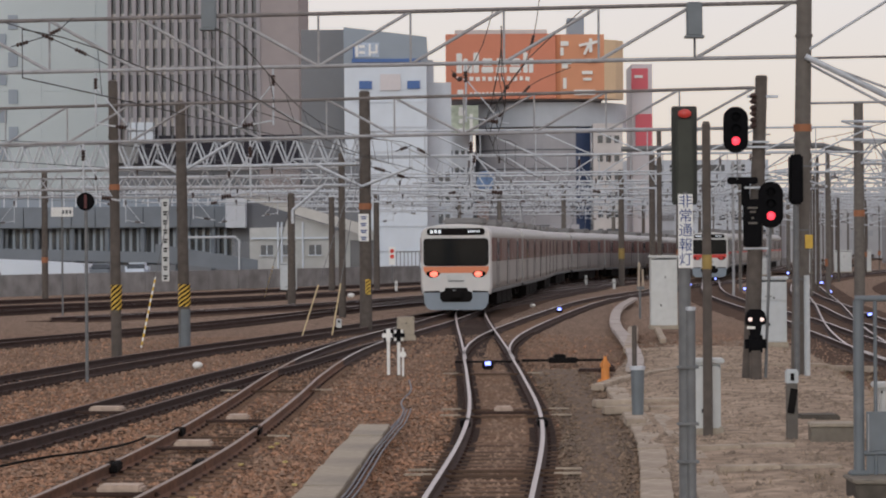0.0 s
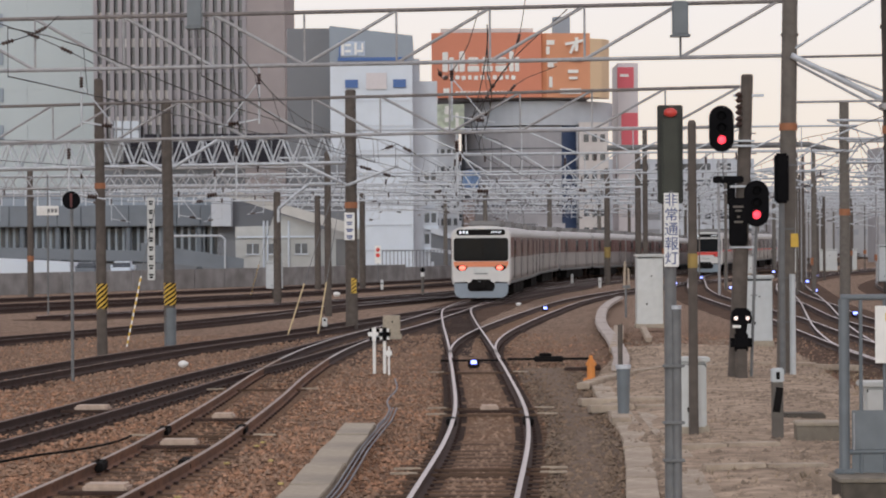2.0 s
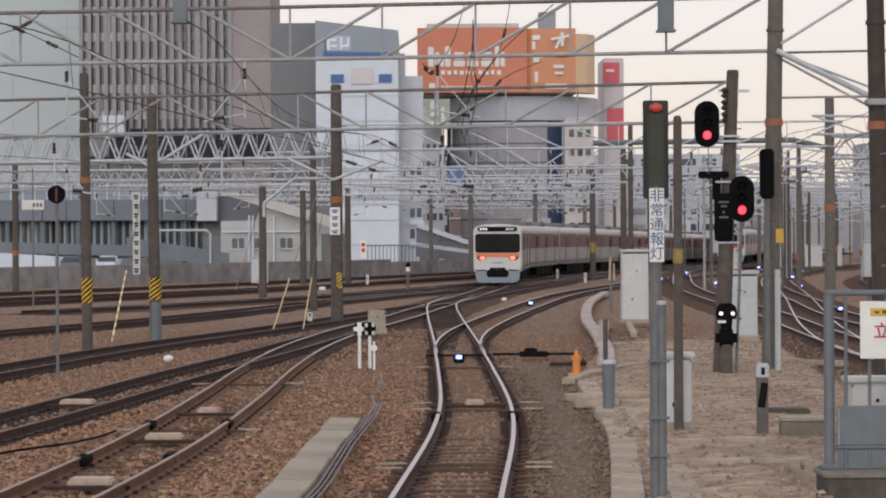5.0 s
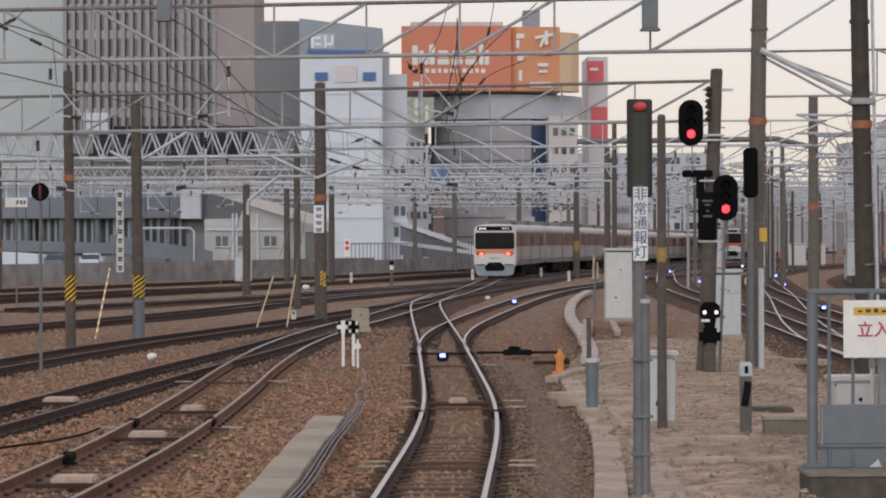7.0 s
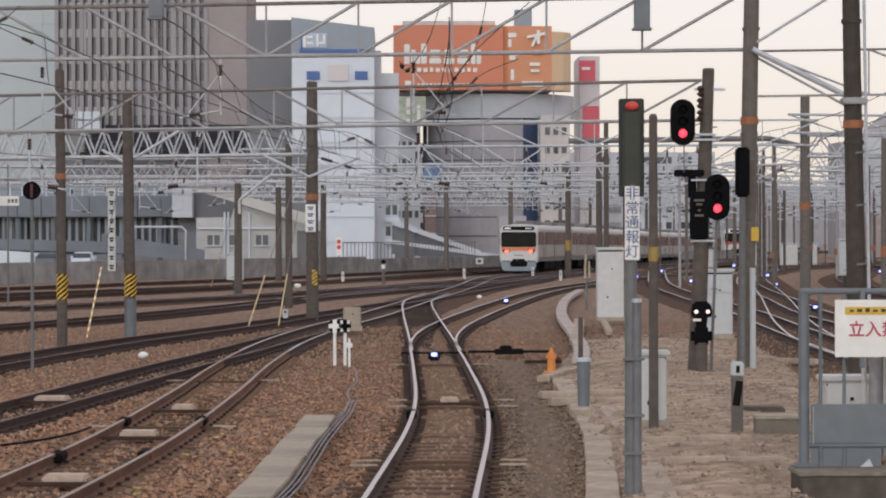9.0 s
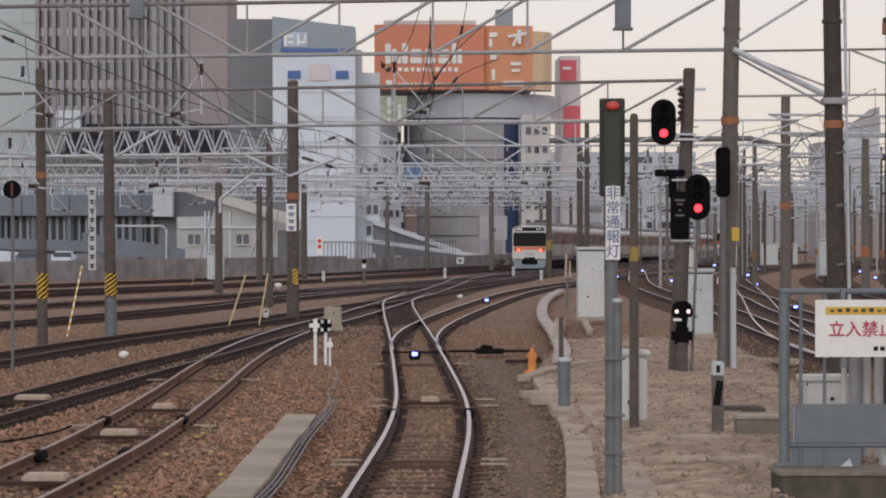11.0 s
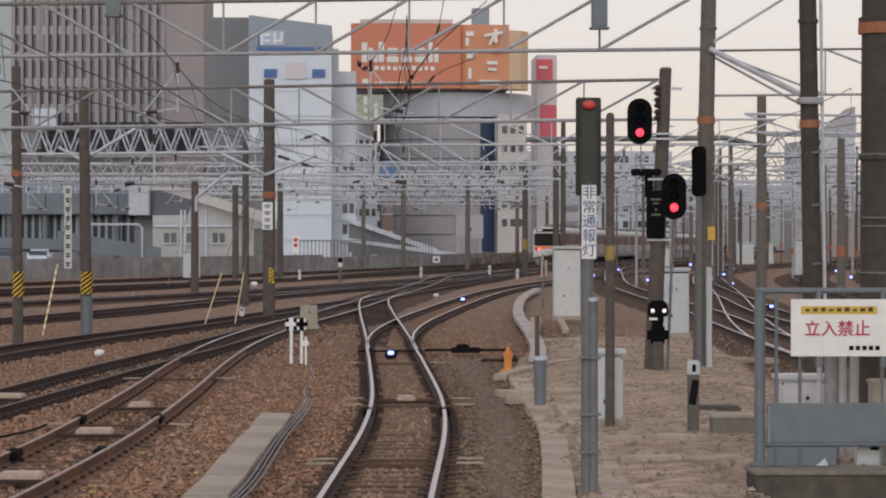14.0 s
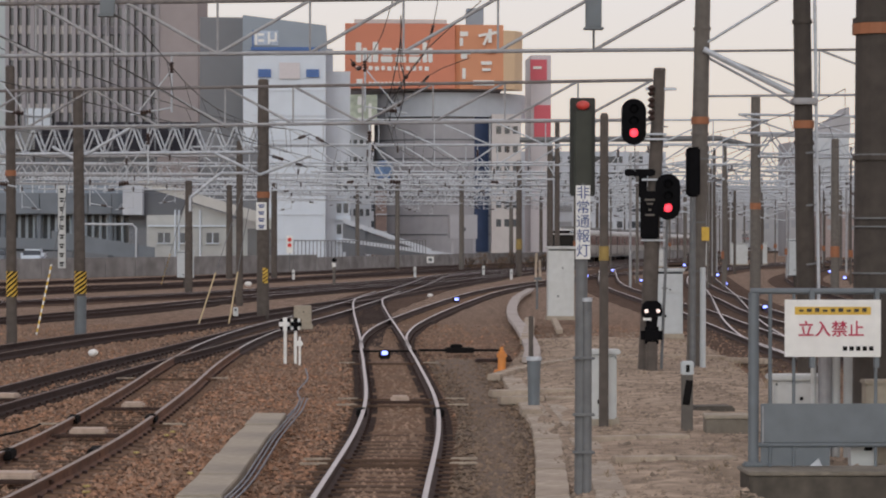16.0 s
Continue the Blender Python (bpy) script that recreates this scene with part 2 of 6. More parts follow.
def plate(bm, outline, y0, y1, m=Matrix()):
    """Extrude an outline of (x, z) from y0 to y1."""
    front = [bm.verts.new(m @ Vector((x, y0, z))) for x, z in outline]
    back = [bm.verts.new(m @ Vector((x, y1, z))) for x, z in outline]
    k = len(outline)
    bm.faces.new(front), bm.faces.new(back[::-1])
    for i in range(k):
        bm.faces.new((front[i], back[i], back[(i + 1) % k], front[(i + 1) % k]))
    bmesh.ops.recalc_face_normals(bm, faces=bm.faces)
    return bm


def rounded(w, h, r, cx=0.0, cz=0.0, k=5):
    pts = []
    for sx, sz, a0 in ((1, 1, 0), (-1, 1, 90), (-1, -1, 180), (1, -1, 270)):
        for i in range(k + 1):
            a = radians(a0 + 90 * i / k)
            pts.append((cx + sx * (w / 2 - r) + r * math.cos(a), cz + sz * (h / 2 - r) + r * math.sin(a)))
    return pts


def mesh_of(bm, name, material, smooth=False):
    me = bpy.data.meshes.new(name)
    bm.to_mesh(me)
    bm.free()
    me.materials.append(material)
    if smooth:
        for f in me.polygons:
            f.use_smooth = True
    return me


def part(name, bm, material, parent=None, label="", smooth=False):
    """One bmesh as ONE mesh object under a thing or under a part."""
    ob = new(name, mesh_of(bm, name, material, smooth))
    ob.parent = parent
    return tagged(ob, label)


def thing(name, label, category, group="", kind="", at=None):
    ob = new(name)
    ob.empty_display_size = 0.3
    if at is not None:
        ob.matrix_basis = at
    return tagged(ob, label, category, group, kind)


def solid(name, bm, material, label, category, group="", kind="", smooth=False):
    return tagged(part(name, bm, material, None, "", smooth), label, category, group, kind)


def B():
    return bmesh.new()


def spline(pts, step=1.0):
    """A smooth line through plan points (x, y) or (x, y, z), sampled by length."""
    pts = [Vector((*p, 0.0)[:3]) for p in pts]
    ext = [pts[0] * 2 - pts[1]] + pts + [pts[-1] * 2 - pts[-2]]
    dense = []
    for i in range(1, len(ext) - 2):
        a, b, c, d = ext[i - 1:i + 3]
        ta, tb, tc = (b - a).length ** 0.5, (c - b).length ** 0.5, (d - c).length ** 0.5
        m1 = ((b - a) / ta - (c - a) / (ta + tb) + (c - b) / tb) * tb
        m2 = ((c - b) / tb - (d - b) / (tb + tc) + (d - c) / tc) * tb
        for k in range(24):
            u = k / 24
            dense.append(b * (2 * u ** 3 - 3 * u * u + 1) + m1 * (u ** 3 - 2 * u * u + u) + c * (3 * u * u - 2 * u ** 3) + m2 * (u ** 3 - u * u))
    dense.append(pts[-1])
    s = np.r_[0, np.cumsum([(q - p).length for p, q in zip(dense, dense[1:])])]
    at = np.arange(0, s[-1], step)
    xyz = np.array([tuple(p) for p in dense])
    return [Vector((np.interp(a, s, xyz[:, 0]), np.interp(a, s, xyz[:, 1]), np.interp(a, s, xyz[:, 2]))) for a in at]


def sides(line):
    out = []
    for i, p in enumerate(line):
        t = line[min(i + 1, len(line) - 1)] - line[max(i - 1, 0)]
        out.append(Vector((t.y, -t.x, 0)).normalized())
    return out


def sweep(bm, line, profile):
    """A closed profile of (side, up) swept along a line."""
    nrm, rings = sides(line), []
    for p, n in zip(line, nrm):
        rings.append([bm.verts.new((p.x + n.x * u, p.y + n.y * u, p.z + v)) for u, v in profile])
    k = len(profile)
    for a, b in zip(rings, rings[1:]):
        for i in range(k):
            bm.faces.new((a[i], a[(i + 1) % k], b[(i + 1) % k], b[i]))
    bm.faces.new(rings[0][::-1]), bm.faces.new(rings[-1])
    return bm


def wire(bm, pts, r=0.012, seg=5):
    line = [Vector(p) for p in pts]
    rings = []
    for i, p in enumerate(line):
        t = (line[min(i + 1, len(line) - 1)] - line[max(i - 1, 0)]).normalized()
        q = t.to_track_quat("Z", "Y").to_matrix()
        rings.append([bm.verts.new(p + q @ Vector((r * math.cos(6.2832 * k / seg), r * math.sin(6.2832 * k / seg), 0))) for k in range(seg)])
    for a, b in zip(rings, rings[1:]):
        for i in range(seg):
            bm.faces.new((a[i], a[(i + 1) % seg], b[(i + 1) % seg], b[i]))
    return bm


# ---- tracks: centre lines in plan ----
GAUGE = 1.13                      # between rail centres
TRACKS = {
    "centre": [(0.05, 24), (0.36, 30), (0.78, 38.7), (0.97, 45.6), (1.04, 59), (1.08, 70.5), (1.34, 78), (1.97, 87), (4.31, 110.5), (7.14, 134.5), (10.8, 156), (20, 198), (34, 246), (60, 320)],
    "branch": [(1.08, 66), (1.06, 78), (1.02, 97), (1.07, 111), (1.26, 118.5), (2.2, 132)],
    "main": [(-4.3, 24), (-3.85, 30), (-3.43, 37.7), (-3.19, 48.6), (-3.08, 59.3), (-2.77, 70.1), (-2.1, 80.6), (-0.5, 97), (1.18, 117), (3.24, 140), (4.6, 158), (6.2, 180), (9.1, 200), (13.8, 225, -0.08), (18.2, 247, -0.2), (24.4, 280, -0.38), (30.6, 310, -0.5), (38, 345, -0.65), (58, 440, -1)],
    "second": [(-8.4, 24), (-6.29, 40), (-5.58, 46.9), (-4.6, 57.3), (-3.65, 66), (-2.6, 77), (-1.5, 88)],
    "third": [(-11.6, 35), (-8.95, 56.7), (-7.95, 64.7), (-6.9, 72), (-5.0, 82), (-3.2, 92), (-0.6, 108), (1.8, 124)],
    "fourth": [(-15.5, 65), (-12.7, 81), (-10.6, 89), (-7.8, 101), (-2.2, 132), (1.5, 152), (7, 186), (14, 222), (28, 270), (50, 340)],
    "fifth": [(-26, 95), (-18.9, 120), (-11, 142.5), (-3.2, 172), (4, 205), (14, 240), (30, 290), (52, 350)],
    "sixth": [(-32, 118), (-24, 140), (-14, 165), (-4, 196), (6, 232), (22, 280), (44, 340)],
    "throat": [(-14.5, 108), (-7.4, 126), (-0.6, 150), (5.6, 177), (11.6, 205), (21.5, 245), (40, 300)],
    "throat_b": [(-21, 128), (-11, 149), (-1.5, 178), (7, 208), (17, 244), (36, 300)],
    "slip_a": [(-7.8, 101, -0.006), (-4.9, 117, -0.006), (-0.9, 136, -0.006), (4.2, 156, -0.006), (9.0, 178, -0.006), (13.5, 203, -0.006)],
    "slip_b": [(-3.2, 92, -0.009), (-0.6, 108, -0.009), (1.95, 124, -0.009), (4.4, 142, -0.009), (7.0, 160, -0.009), (9.8, 180, -0.009)],
    "east_slip": [(10.4, 58, -0.006), (10.85, 70, -0.006), (12.1, 83.8, -0.006), (17.1, 126.0, -0.006), (21.1, 161.3, -0.006), (25.2, 196.6, -0.006)],
    "east": [(10.4, 58), (11.0, 72), (11.6, 84), (12.4, 98), (13.2, 123), (14.6, 151), (18.0, 190), (21.6, 225), (27, 255), (33.5, 290), (42, 343), (51, 400), (68, 500), (100, 660), (130, 800)],
    "east_b": [(13.2, 60), (13.9, 80), (14.7, 98), (16.4, 118), (18.0, 138), (20.5, 162), (26, 200), (38, 250), (62, 320)],
    "east_c": [(17.9, 78), (19.8, 95), (22, 120), (25, 150), (30, 185), (40, 230), (62, 300)],
    "east_d": [(27, 98), (28, 120), (30, 150), (35, 185), (45, 230), (68, 300)],
}
RAIL = [(-0.063, -0.155), (0.063, -0.155), (0.063, -0.14), (0.012, -0.118), (0.012, -0.045), (0.033, -0.035), (0.033, -0.004), (-0.033, -0.004), (-0.033, -0.035), (-0.012, -0.045), (-0.012, -0.118), (-0.063, -0.14)]
HEADS = [(-0.030, -0.008), (0.030, -0.008), (0.030, -0.004), (0.022, 0.0), (-0.022, 0.0), (-0.030, -0.004)]


def sleeper_mesh():
    b = B()
    box(b, (0, 0, -0.10), (2.1, 0.22, 0.14), bevel=0.012)
    return mesh_of(b, "sleeper", M_sleeper)


SLEEPER = sleeper_mesh()


def lay_track(key, near, bright, side, bed=None, half=0.95, span=(0, 900)):
    """A track: two rails with worn heads, its sleepers near by, and fastenings."""
    line = [p for p in spline(TRACKS[key], 1.0) if span[0] <= p.y <= span[1]]
    nrm = sides(line)
    tr = thing("railway_track", {True: "polished steel rails on brown ballast and sleepers", False: "dull rusty rails sunk in brown ballast"}[bright], "railway track", "tracks of the yard", "structure")
    for sgn in (-1, 1):
        rail = [p + n * sgn * GAUGE / 2 for p, n in zip(line, nrm)]
        r = part("rail", sweep(B(), rail, RAIL), side, tr)
        part("rust_stain", sweep(B(), [p + n * sgn * GAUGE / 2 + Vector((0, 0, -0.004 * (i % 3))) for i, (p, n) in enumerate(zip(line, nrm))], [(-0.26, -0.25), (0.26, -0.25), (0.19, -0.152), (-0.19, -0.152)]), M_bed if side is M_rail_rust else M_bed_dark, tr, "dark ballast strip along the rail")
        part("rail_head", sweep(B(), rail, HEADS), M_rail_top if bright else M_rail_top_rust if side is M_rail_rust else M_rail_top_dull, r, "worn bright running surface")
    if bed:
        part("track_bed", sweep(B(), [p + Vector((0, 0, -0.006 * (i % 2))) for i, p in enumerate(line)], [(-half, -0.25), (half, -0.25), (half - 0.12, -0.160), (0, -0.150), (-half + 0.12, -0.160)]), bed, tr, "dark oily track bed")
    count = 0
    clips = B()
    for i, p in enumerate(spline(TRACKS[key], 0.62)):
        if p.y > near or p.y < 26 or not span[0] <= p.y <= span[1]:
            continue
        ang = 0.0
        j = min(range(len(line)), key=lambda q: (line[q] - p).length_squared)
        ang = math.atan2(nrm[j].y, nrm[j].x)
        s = new("sleeper", SLEEPER)
        s.parent = tr
        s.matrix_basis = Matrix.Translation((p.x, p.y, -0.113 - 0.03 * min(1, max(0, (p.y - 36) / 14)) + random.uniform(-0.014, 0.006))) @ Euler((0, 0, ang + random.uniform(-0.012, 0.012))).to_matrix().to_4x4()
        for sgn in (-1, 1):
            for off in (-0.09, 0.09):
                q = p + nrm[j] * (sgn * GAUGE / 2 + off)
                box(clips, (q.x, q.y, -0.136), (0.05, 0.07, 0.035), ang)
        count += 1
    if count:
        tagged(part("rail_fastenings", clips, M_rail_dark, tr), kind="stuff")
    else:
        clips.free()
    return line


lay_track("centre", 90, True, M_rail_side, M_bed, 0.85)
lay_track("branch", 84, True, M_rail_dark, M_bed_dark, 0.8)
lay_track("main", 66, False, M_rail_rust, span=(0, 66))
lay_track("main", 0, True, M_rail_dark, M_bed_mid, 2.0, span=(65, 900))
lay_track("second", 70, False, M_rail_dark, M_bed_dark, 0.72)
lay_track("third", 60, False, M_rail_dark, M_bed_dark, 0.72)
for key in ("fourth", "fifth", "sixth", "throat", "throat_b", "slip_a", "slip_b", "east_slip", "east", "east_b", "east_c", "east_d"):
    lay_track(key, 0, key in ("east", "east_b", "east_slip", "throat", "slip_a"), M_rail_dark, M_bed_mid if key[:4] in ("thro", "east") else M_bed_dark, 1.8 if key[:4] in ("thro", "east") else 1.0)

# ---- ground: one sheet to the horizon, and the sandy island between the tracks ----
gb = B()
xs = np.r_[-2500, -900, -300, -120, np.arange(-60, 90, 1.5), 140, 300, 900, 2500]
ys = np.r_[-200, -30, 10, np.arange(20, 120, 1.5), np.arange(120, 400, 10), 520, 900, 2500]
grid = []
for y in ys:
    row = []
    for x in xs:
        z = -0.10 + 0.035 * noise.noise((x * 0.35, y * 0.22, 3)) + 0.02 * noise.noise((x * 1.3, y * 0.9, 7))
        if y > 230:
            z -= min(1.2, (y - 230) * 0.006)
        if x > 4.2 and 20 < y < 32.6:
            z -= 0.5                     # lower ground before the gate's footing
        row.append(gb.verts.new((x, y, z - 0.085)))
    grid.append(row)
for a, b in zip(grid, grid[1:]):
    for i in range(len(a) - 1):
        gb.faces.new((a[i], a[i + 1], b[i + 1], b[i]))
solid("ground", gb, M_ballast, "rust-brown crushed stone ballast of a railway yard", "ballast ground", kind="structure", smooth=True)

# loose ballast stones over the nearer ground
st_n = 86000
rng = np.random.default_rng(5)
sy = 26 + 62 * rng.random(st_n) ** 1.35
sx = (rng.random(st_n) * 2 - 1) * sy * 0.175 + 0.012 * sy - 0.25
keep = (sx < 2.2 + 0.018 * sy) | ((rng.random(st_n) < 0.3) & (sx > 2.9))
keep &= ~((sx > 4.1) & (sy < 33.2))
for key in ("centre", "main", "second", "third"):
    cl = spline(TRACKS[key], 1.0)
    off_ = sx - np.interp(sy, [p.y for p in cl], [p.x for p in cl])
    keep &= np.abs(np.abs(off_) - GAUGE / 2) > 0.22 + 0.04 * rng.random(st_n)
    if key == "centre":
        grey = (off_ > 0.6) & (rng.random(st_n) < np.clip((66 - sy) / 10, 0, 0.92))
        keep &= ~((np.abs(off_) < 0.5) & (rng.random(st_n) < 0.45))
        dull = (np.abs(off_) < 0.6) | (rng.random(st_n) < np.clip((sy - 40) / 30, 0.25, 0.8))
    elif key != "third":
        keep &= ~((np.abs(off_) < 0.5) & (rng.random(st_n) < 0.35))
grey = grey[keep]
dull = dull[keep] & ~grey
sx, sy = sx[keep], sy[keep]
size = 0.015 + 0.036 * rng.random(len(sx)) ** 2.2
octa = np.array([(1, 0, 0), (0, 1, 0), (-1, 0, 0), (0, -1, 0), (0, 0, 1), (0, 0, -1)], float)
faces = np.array([(0, 1, 4), (1, 2, 4), (2, 3, 4), (3, 0, 4), (1, 0, 5), (2, 1, 5), (3, 2, 5), (0, 3, 5)])
verts = octa[None] * size[:, None, None] * (0.6 + 0.7 * rng.random((len(sx), 6, 3)))
turn = rng.random(len(sx)) * 6.28
cs, sn = np.cos(turn)[:, None], np.sin(turn)[:, None]
vx, vy = verts[..., 0] * cs - verts[..., 1] * sn, verts[..., 0] * sn + verts[..., 1] * cs
allv = np.stack([vx + sx[:, None], vy + sy[:, None], verts[..., 2] * 0.8 - 0.163 + 0.012 * rng.random(len(sx))[:, None]], -1).reshape(-1, 6, 3)
for pick, name, m_, label in ((dull, "dusty_stones", M_stone_dull, "loose dusty brown crushed stones on the yard"), (~grey & ~dull, "ballast_stones", M_stone, "loose rust-brown crushed stones on the yard"), (grey, "shoulder_stones", M_stone_grey, "grey-brown crushed stones on the track shoulder")):
    v = allv[pick] + (np.array([0, 0, 0.035]) if m_ is M_stone_grey else 0)
    f = (faces[None] + 6 * np.arange(len(v))[:, None, None]).reshape(-1, 3)
    me = bpy.data.meshes.new(name)
    me.from_pydata(v.reshape(-1, 3).tolist(), [], f.tolist())
    me.materials.append(m_)
    tagged(new(name, me), label, "ballast stones", kind="stuff")
# grey-brown ballast shoulder between the curve and the cable trough
shl = [p for p in spline(TRACKS["centre"], 1.0) if 25 < p.y < 63]
shp = B()
rr_ = []
for p in shl:
    w = np.interp(p.y, [25, 30, 45, 55, 75], [1.6, 1.72, 1.92, 2.05, 2.6]) - 0.85
    rr_.append([shp.verts.new((p.x + 0.85 + w * q, p.y, -0.168 + 0.05 * math.sin(math.pi * q) + 0.02 * noise.noise((p.x + w * q * 4, p.y, 2)))) for q in np.linspace(0, 1, 9)])
for a, c in zip(rr_, rr_[1:]):
    for k in range(8):
        shp.faces.new((a[k], a[k + 1], c[k + 1], c[k]))
solid("ballast_shoulder", shp, M_shoulder, "grey-brown ballast shoulder of the curve", "ballast ground", kind="structure", smooth=True)

# ---- platform behind and under the camera ----
pb = B()
box(pb, (0.4, -12, 0.05), (6, 30, 2.1))
solid("platform", pb, M_conc, "grey concrete station platform with worn edge", "platform", kind="structure")

# ---- the train ----
def car_shape(w=2.9, z0=0.95, zr=3.57, k=6):
    """Cross-section of the body: upright sides that round into the roof."""
    h = w / 2
    pts = [(-h + 0.06, z0), (-h, z0 + 0.25), (-h, 3.12)]
    for i in range(1, k + 1):
        a = radians(90 * i / k)
        pts.append((-h + 0.42 - 0.42 * math.cos(a), 3.12 + 0.36 * math.sin(a)))
    pts += [(-0.62, zr - 0.025), (0, zr)]
    return pts + [(-x, z) for x, z in pts[-2::-1]]


def loft(bm, rings):
    vs = [[bm.verts.new(p) for p in r] for r in rings]
    for a, b in zip(vs, vs[1:]):
        for i in range(len(a)):
            bm.faces.new((a[i], a[(i + 1) % len(a)], b[(i + 1) % len(a)], b[i]))
    bm.faces.new(vs[0][::-1]), bm.faces.new(vs[-1])
    bmesh.ops.recalc_face_normals(bm, faces=bm.faces)
    return bm


def bogie(car, y):
    b = B()
    for s in (-1, 1):
        box(b, (s * 0.86, y, 0.5), (0.16, 2.7, 0.26), bevel=0.03)
    box(b, (0, y, 0.62), (2.0, 0.5, 0.3))
    bg = part("bogie", b, M_under, car, "black steel bogie")
    for dy in (-1.05, 1.05):
        for s in (-1, 1):
            part("wheel", cyl(B(), (s * 0.5, y + dy, 0.43), (s * 0.63, y + dy, 0.43), 0.43, seg=20), M_rail_side, bg)


def rail_car(label, stripe, cab=False, style="red"):
    """A 20 m car; +y is the way it runs, its tail at y = -9.8."""
    car = thing("rail_car", label, "train car", "cars of a " + style + " train")
    prof = car_shape()
    L = 9.75
    tail = -L + (0.25 if cab else 0.0)
    part("body", loft(B(), [[(x, tail, z) for x, z in prof], [(x, L, z) for x, z in prof]]), M_steel_train, car)
    roof = [(-1.36, 3.30), (-1.26, 3.42), (-1.03, 3.5), (-0.6, 3.56), (0, 3.585), (0.6, 3.56), (1.03, 3.5), (1.26, 3.42), (1.36, 3.30)]
    # the white carries the bright reflection along the curved roof edge
    part("roof", loft(B(), [[(x, tail + 0.02, z) for x, z in roof], [(x, L - 0.02, z) for x, z in roof]]), M_train_white, car, "white roof with the edge highlight in its colour", smooth=False)
    for y, ln in ((-5.0, 3.2), (4.2, 3.2)):
        part("roof_unit", box(B(), (0, y, 3.70), (1.7, ln, 0.30), bevel=0.1), M_train_roof, car, "grey roof air conditioner")
    for s in (-1, 1):
        x = s * 1.452
        part("waist_band", box(B(), (x, 0, 2.55), (0.02, 19.2, 0.95)), M_train_glass if style == "red" else M_glass, car, "dark window band with red tint")
        if style == "white":
            part("waist_stripe", box(B(), (x, 0, 1.98), (0.018, 19.2, 0.12)), stripe, car, "coloured waist stripe")
        for y in (-6.3, 0.0, 6.3):
            d = part("door", box(B(), (s * 1.44, y, 2.05), (0.05, 1.34, 1.98), bevel=0.015), M_steel_train, car, "stainless sliding door")
            for dy in (-0.33, 0.33):
                part("door_window", plate(B(), rounded(0.46, 0.85, 0.08, y + dy, 2.5), s * 1.466 - 0.004, s * 1.466 + 0.004, Matrix(((0, 1, 0, 0), (1, 0, 0, 0), (0, 0, 1, 0), (0, 0, 0, 1)))), M_glass, d)
            for e in (-0.69, 0.69, 0.0):
                part("door_seam", box(B(), (s * 1.456, y + e, 2.05), (0.03, 0.03, 1.98)), M_under, d)
        for y in (-8.6, -3.15, 3.15, 8.6):
            for dy in ((-1.15, 0.0, 1.15) if abs(y) < 5 else (0.0,)):
                part("window_pillar", box(B(), (s * 1.464, y + dy + 0.55, 2.55), (0.012, 0.07, 0.95)), M_steel_train, car)
        part("side_sill", box(B(), (s * 1.41, 0, 0.90), (0.05, 19.0, 0.12)), M_galv_dark, car)
    ub = B()
    for y, ln in ((-3.55, 2.9), (-0.45, 3.0), (2.9, 3.3)):
        box(ub, (0, y, 0.58), (2.6, ln, 0.66), bevel=0.04)
    part("underfloor_equipment", ub, M_under, car, "black underfloor boxes")
    bogie(car, -6.9), bogie(car, 6.9)
    gang = box(B(), (0, L + 0.2, 2.1), (1.2, 0.5, 2.2))
    part("gangway", gang, M_under, car, "black gangway bellows")
    if cab:
        cab_face(car, tail, style)
    for ch in {c.data: c for c in car.children_recursive}:
        ch.transform(Matrix.Diagonal((0.955, 1, 0.97, 1)))
    return car


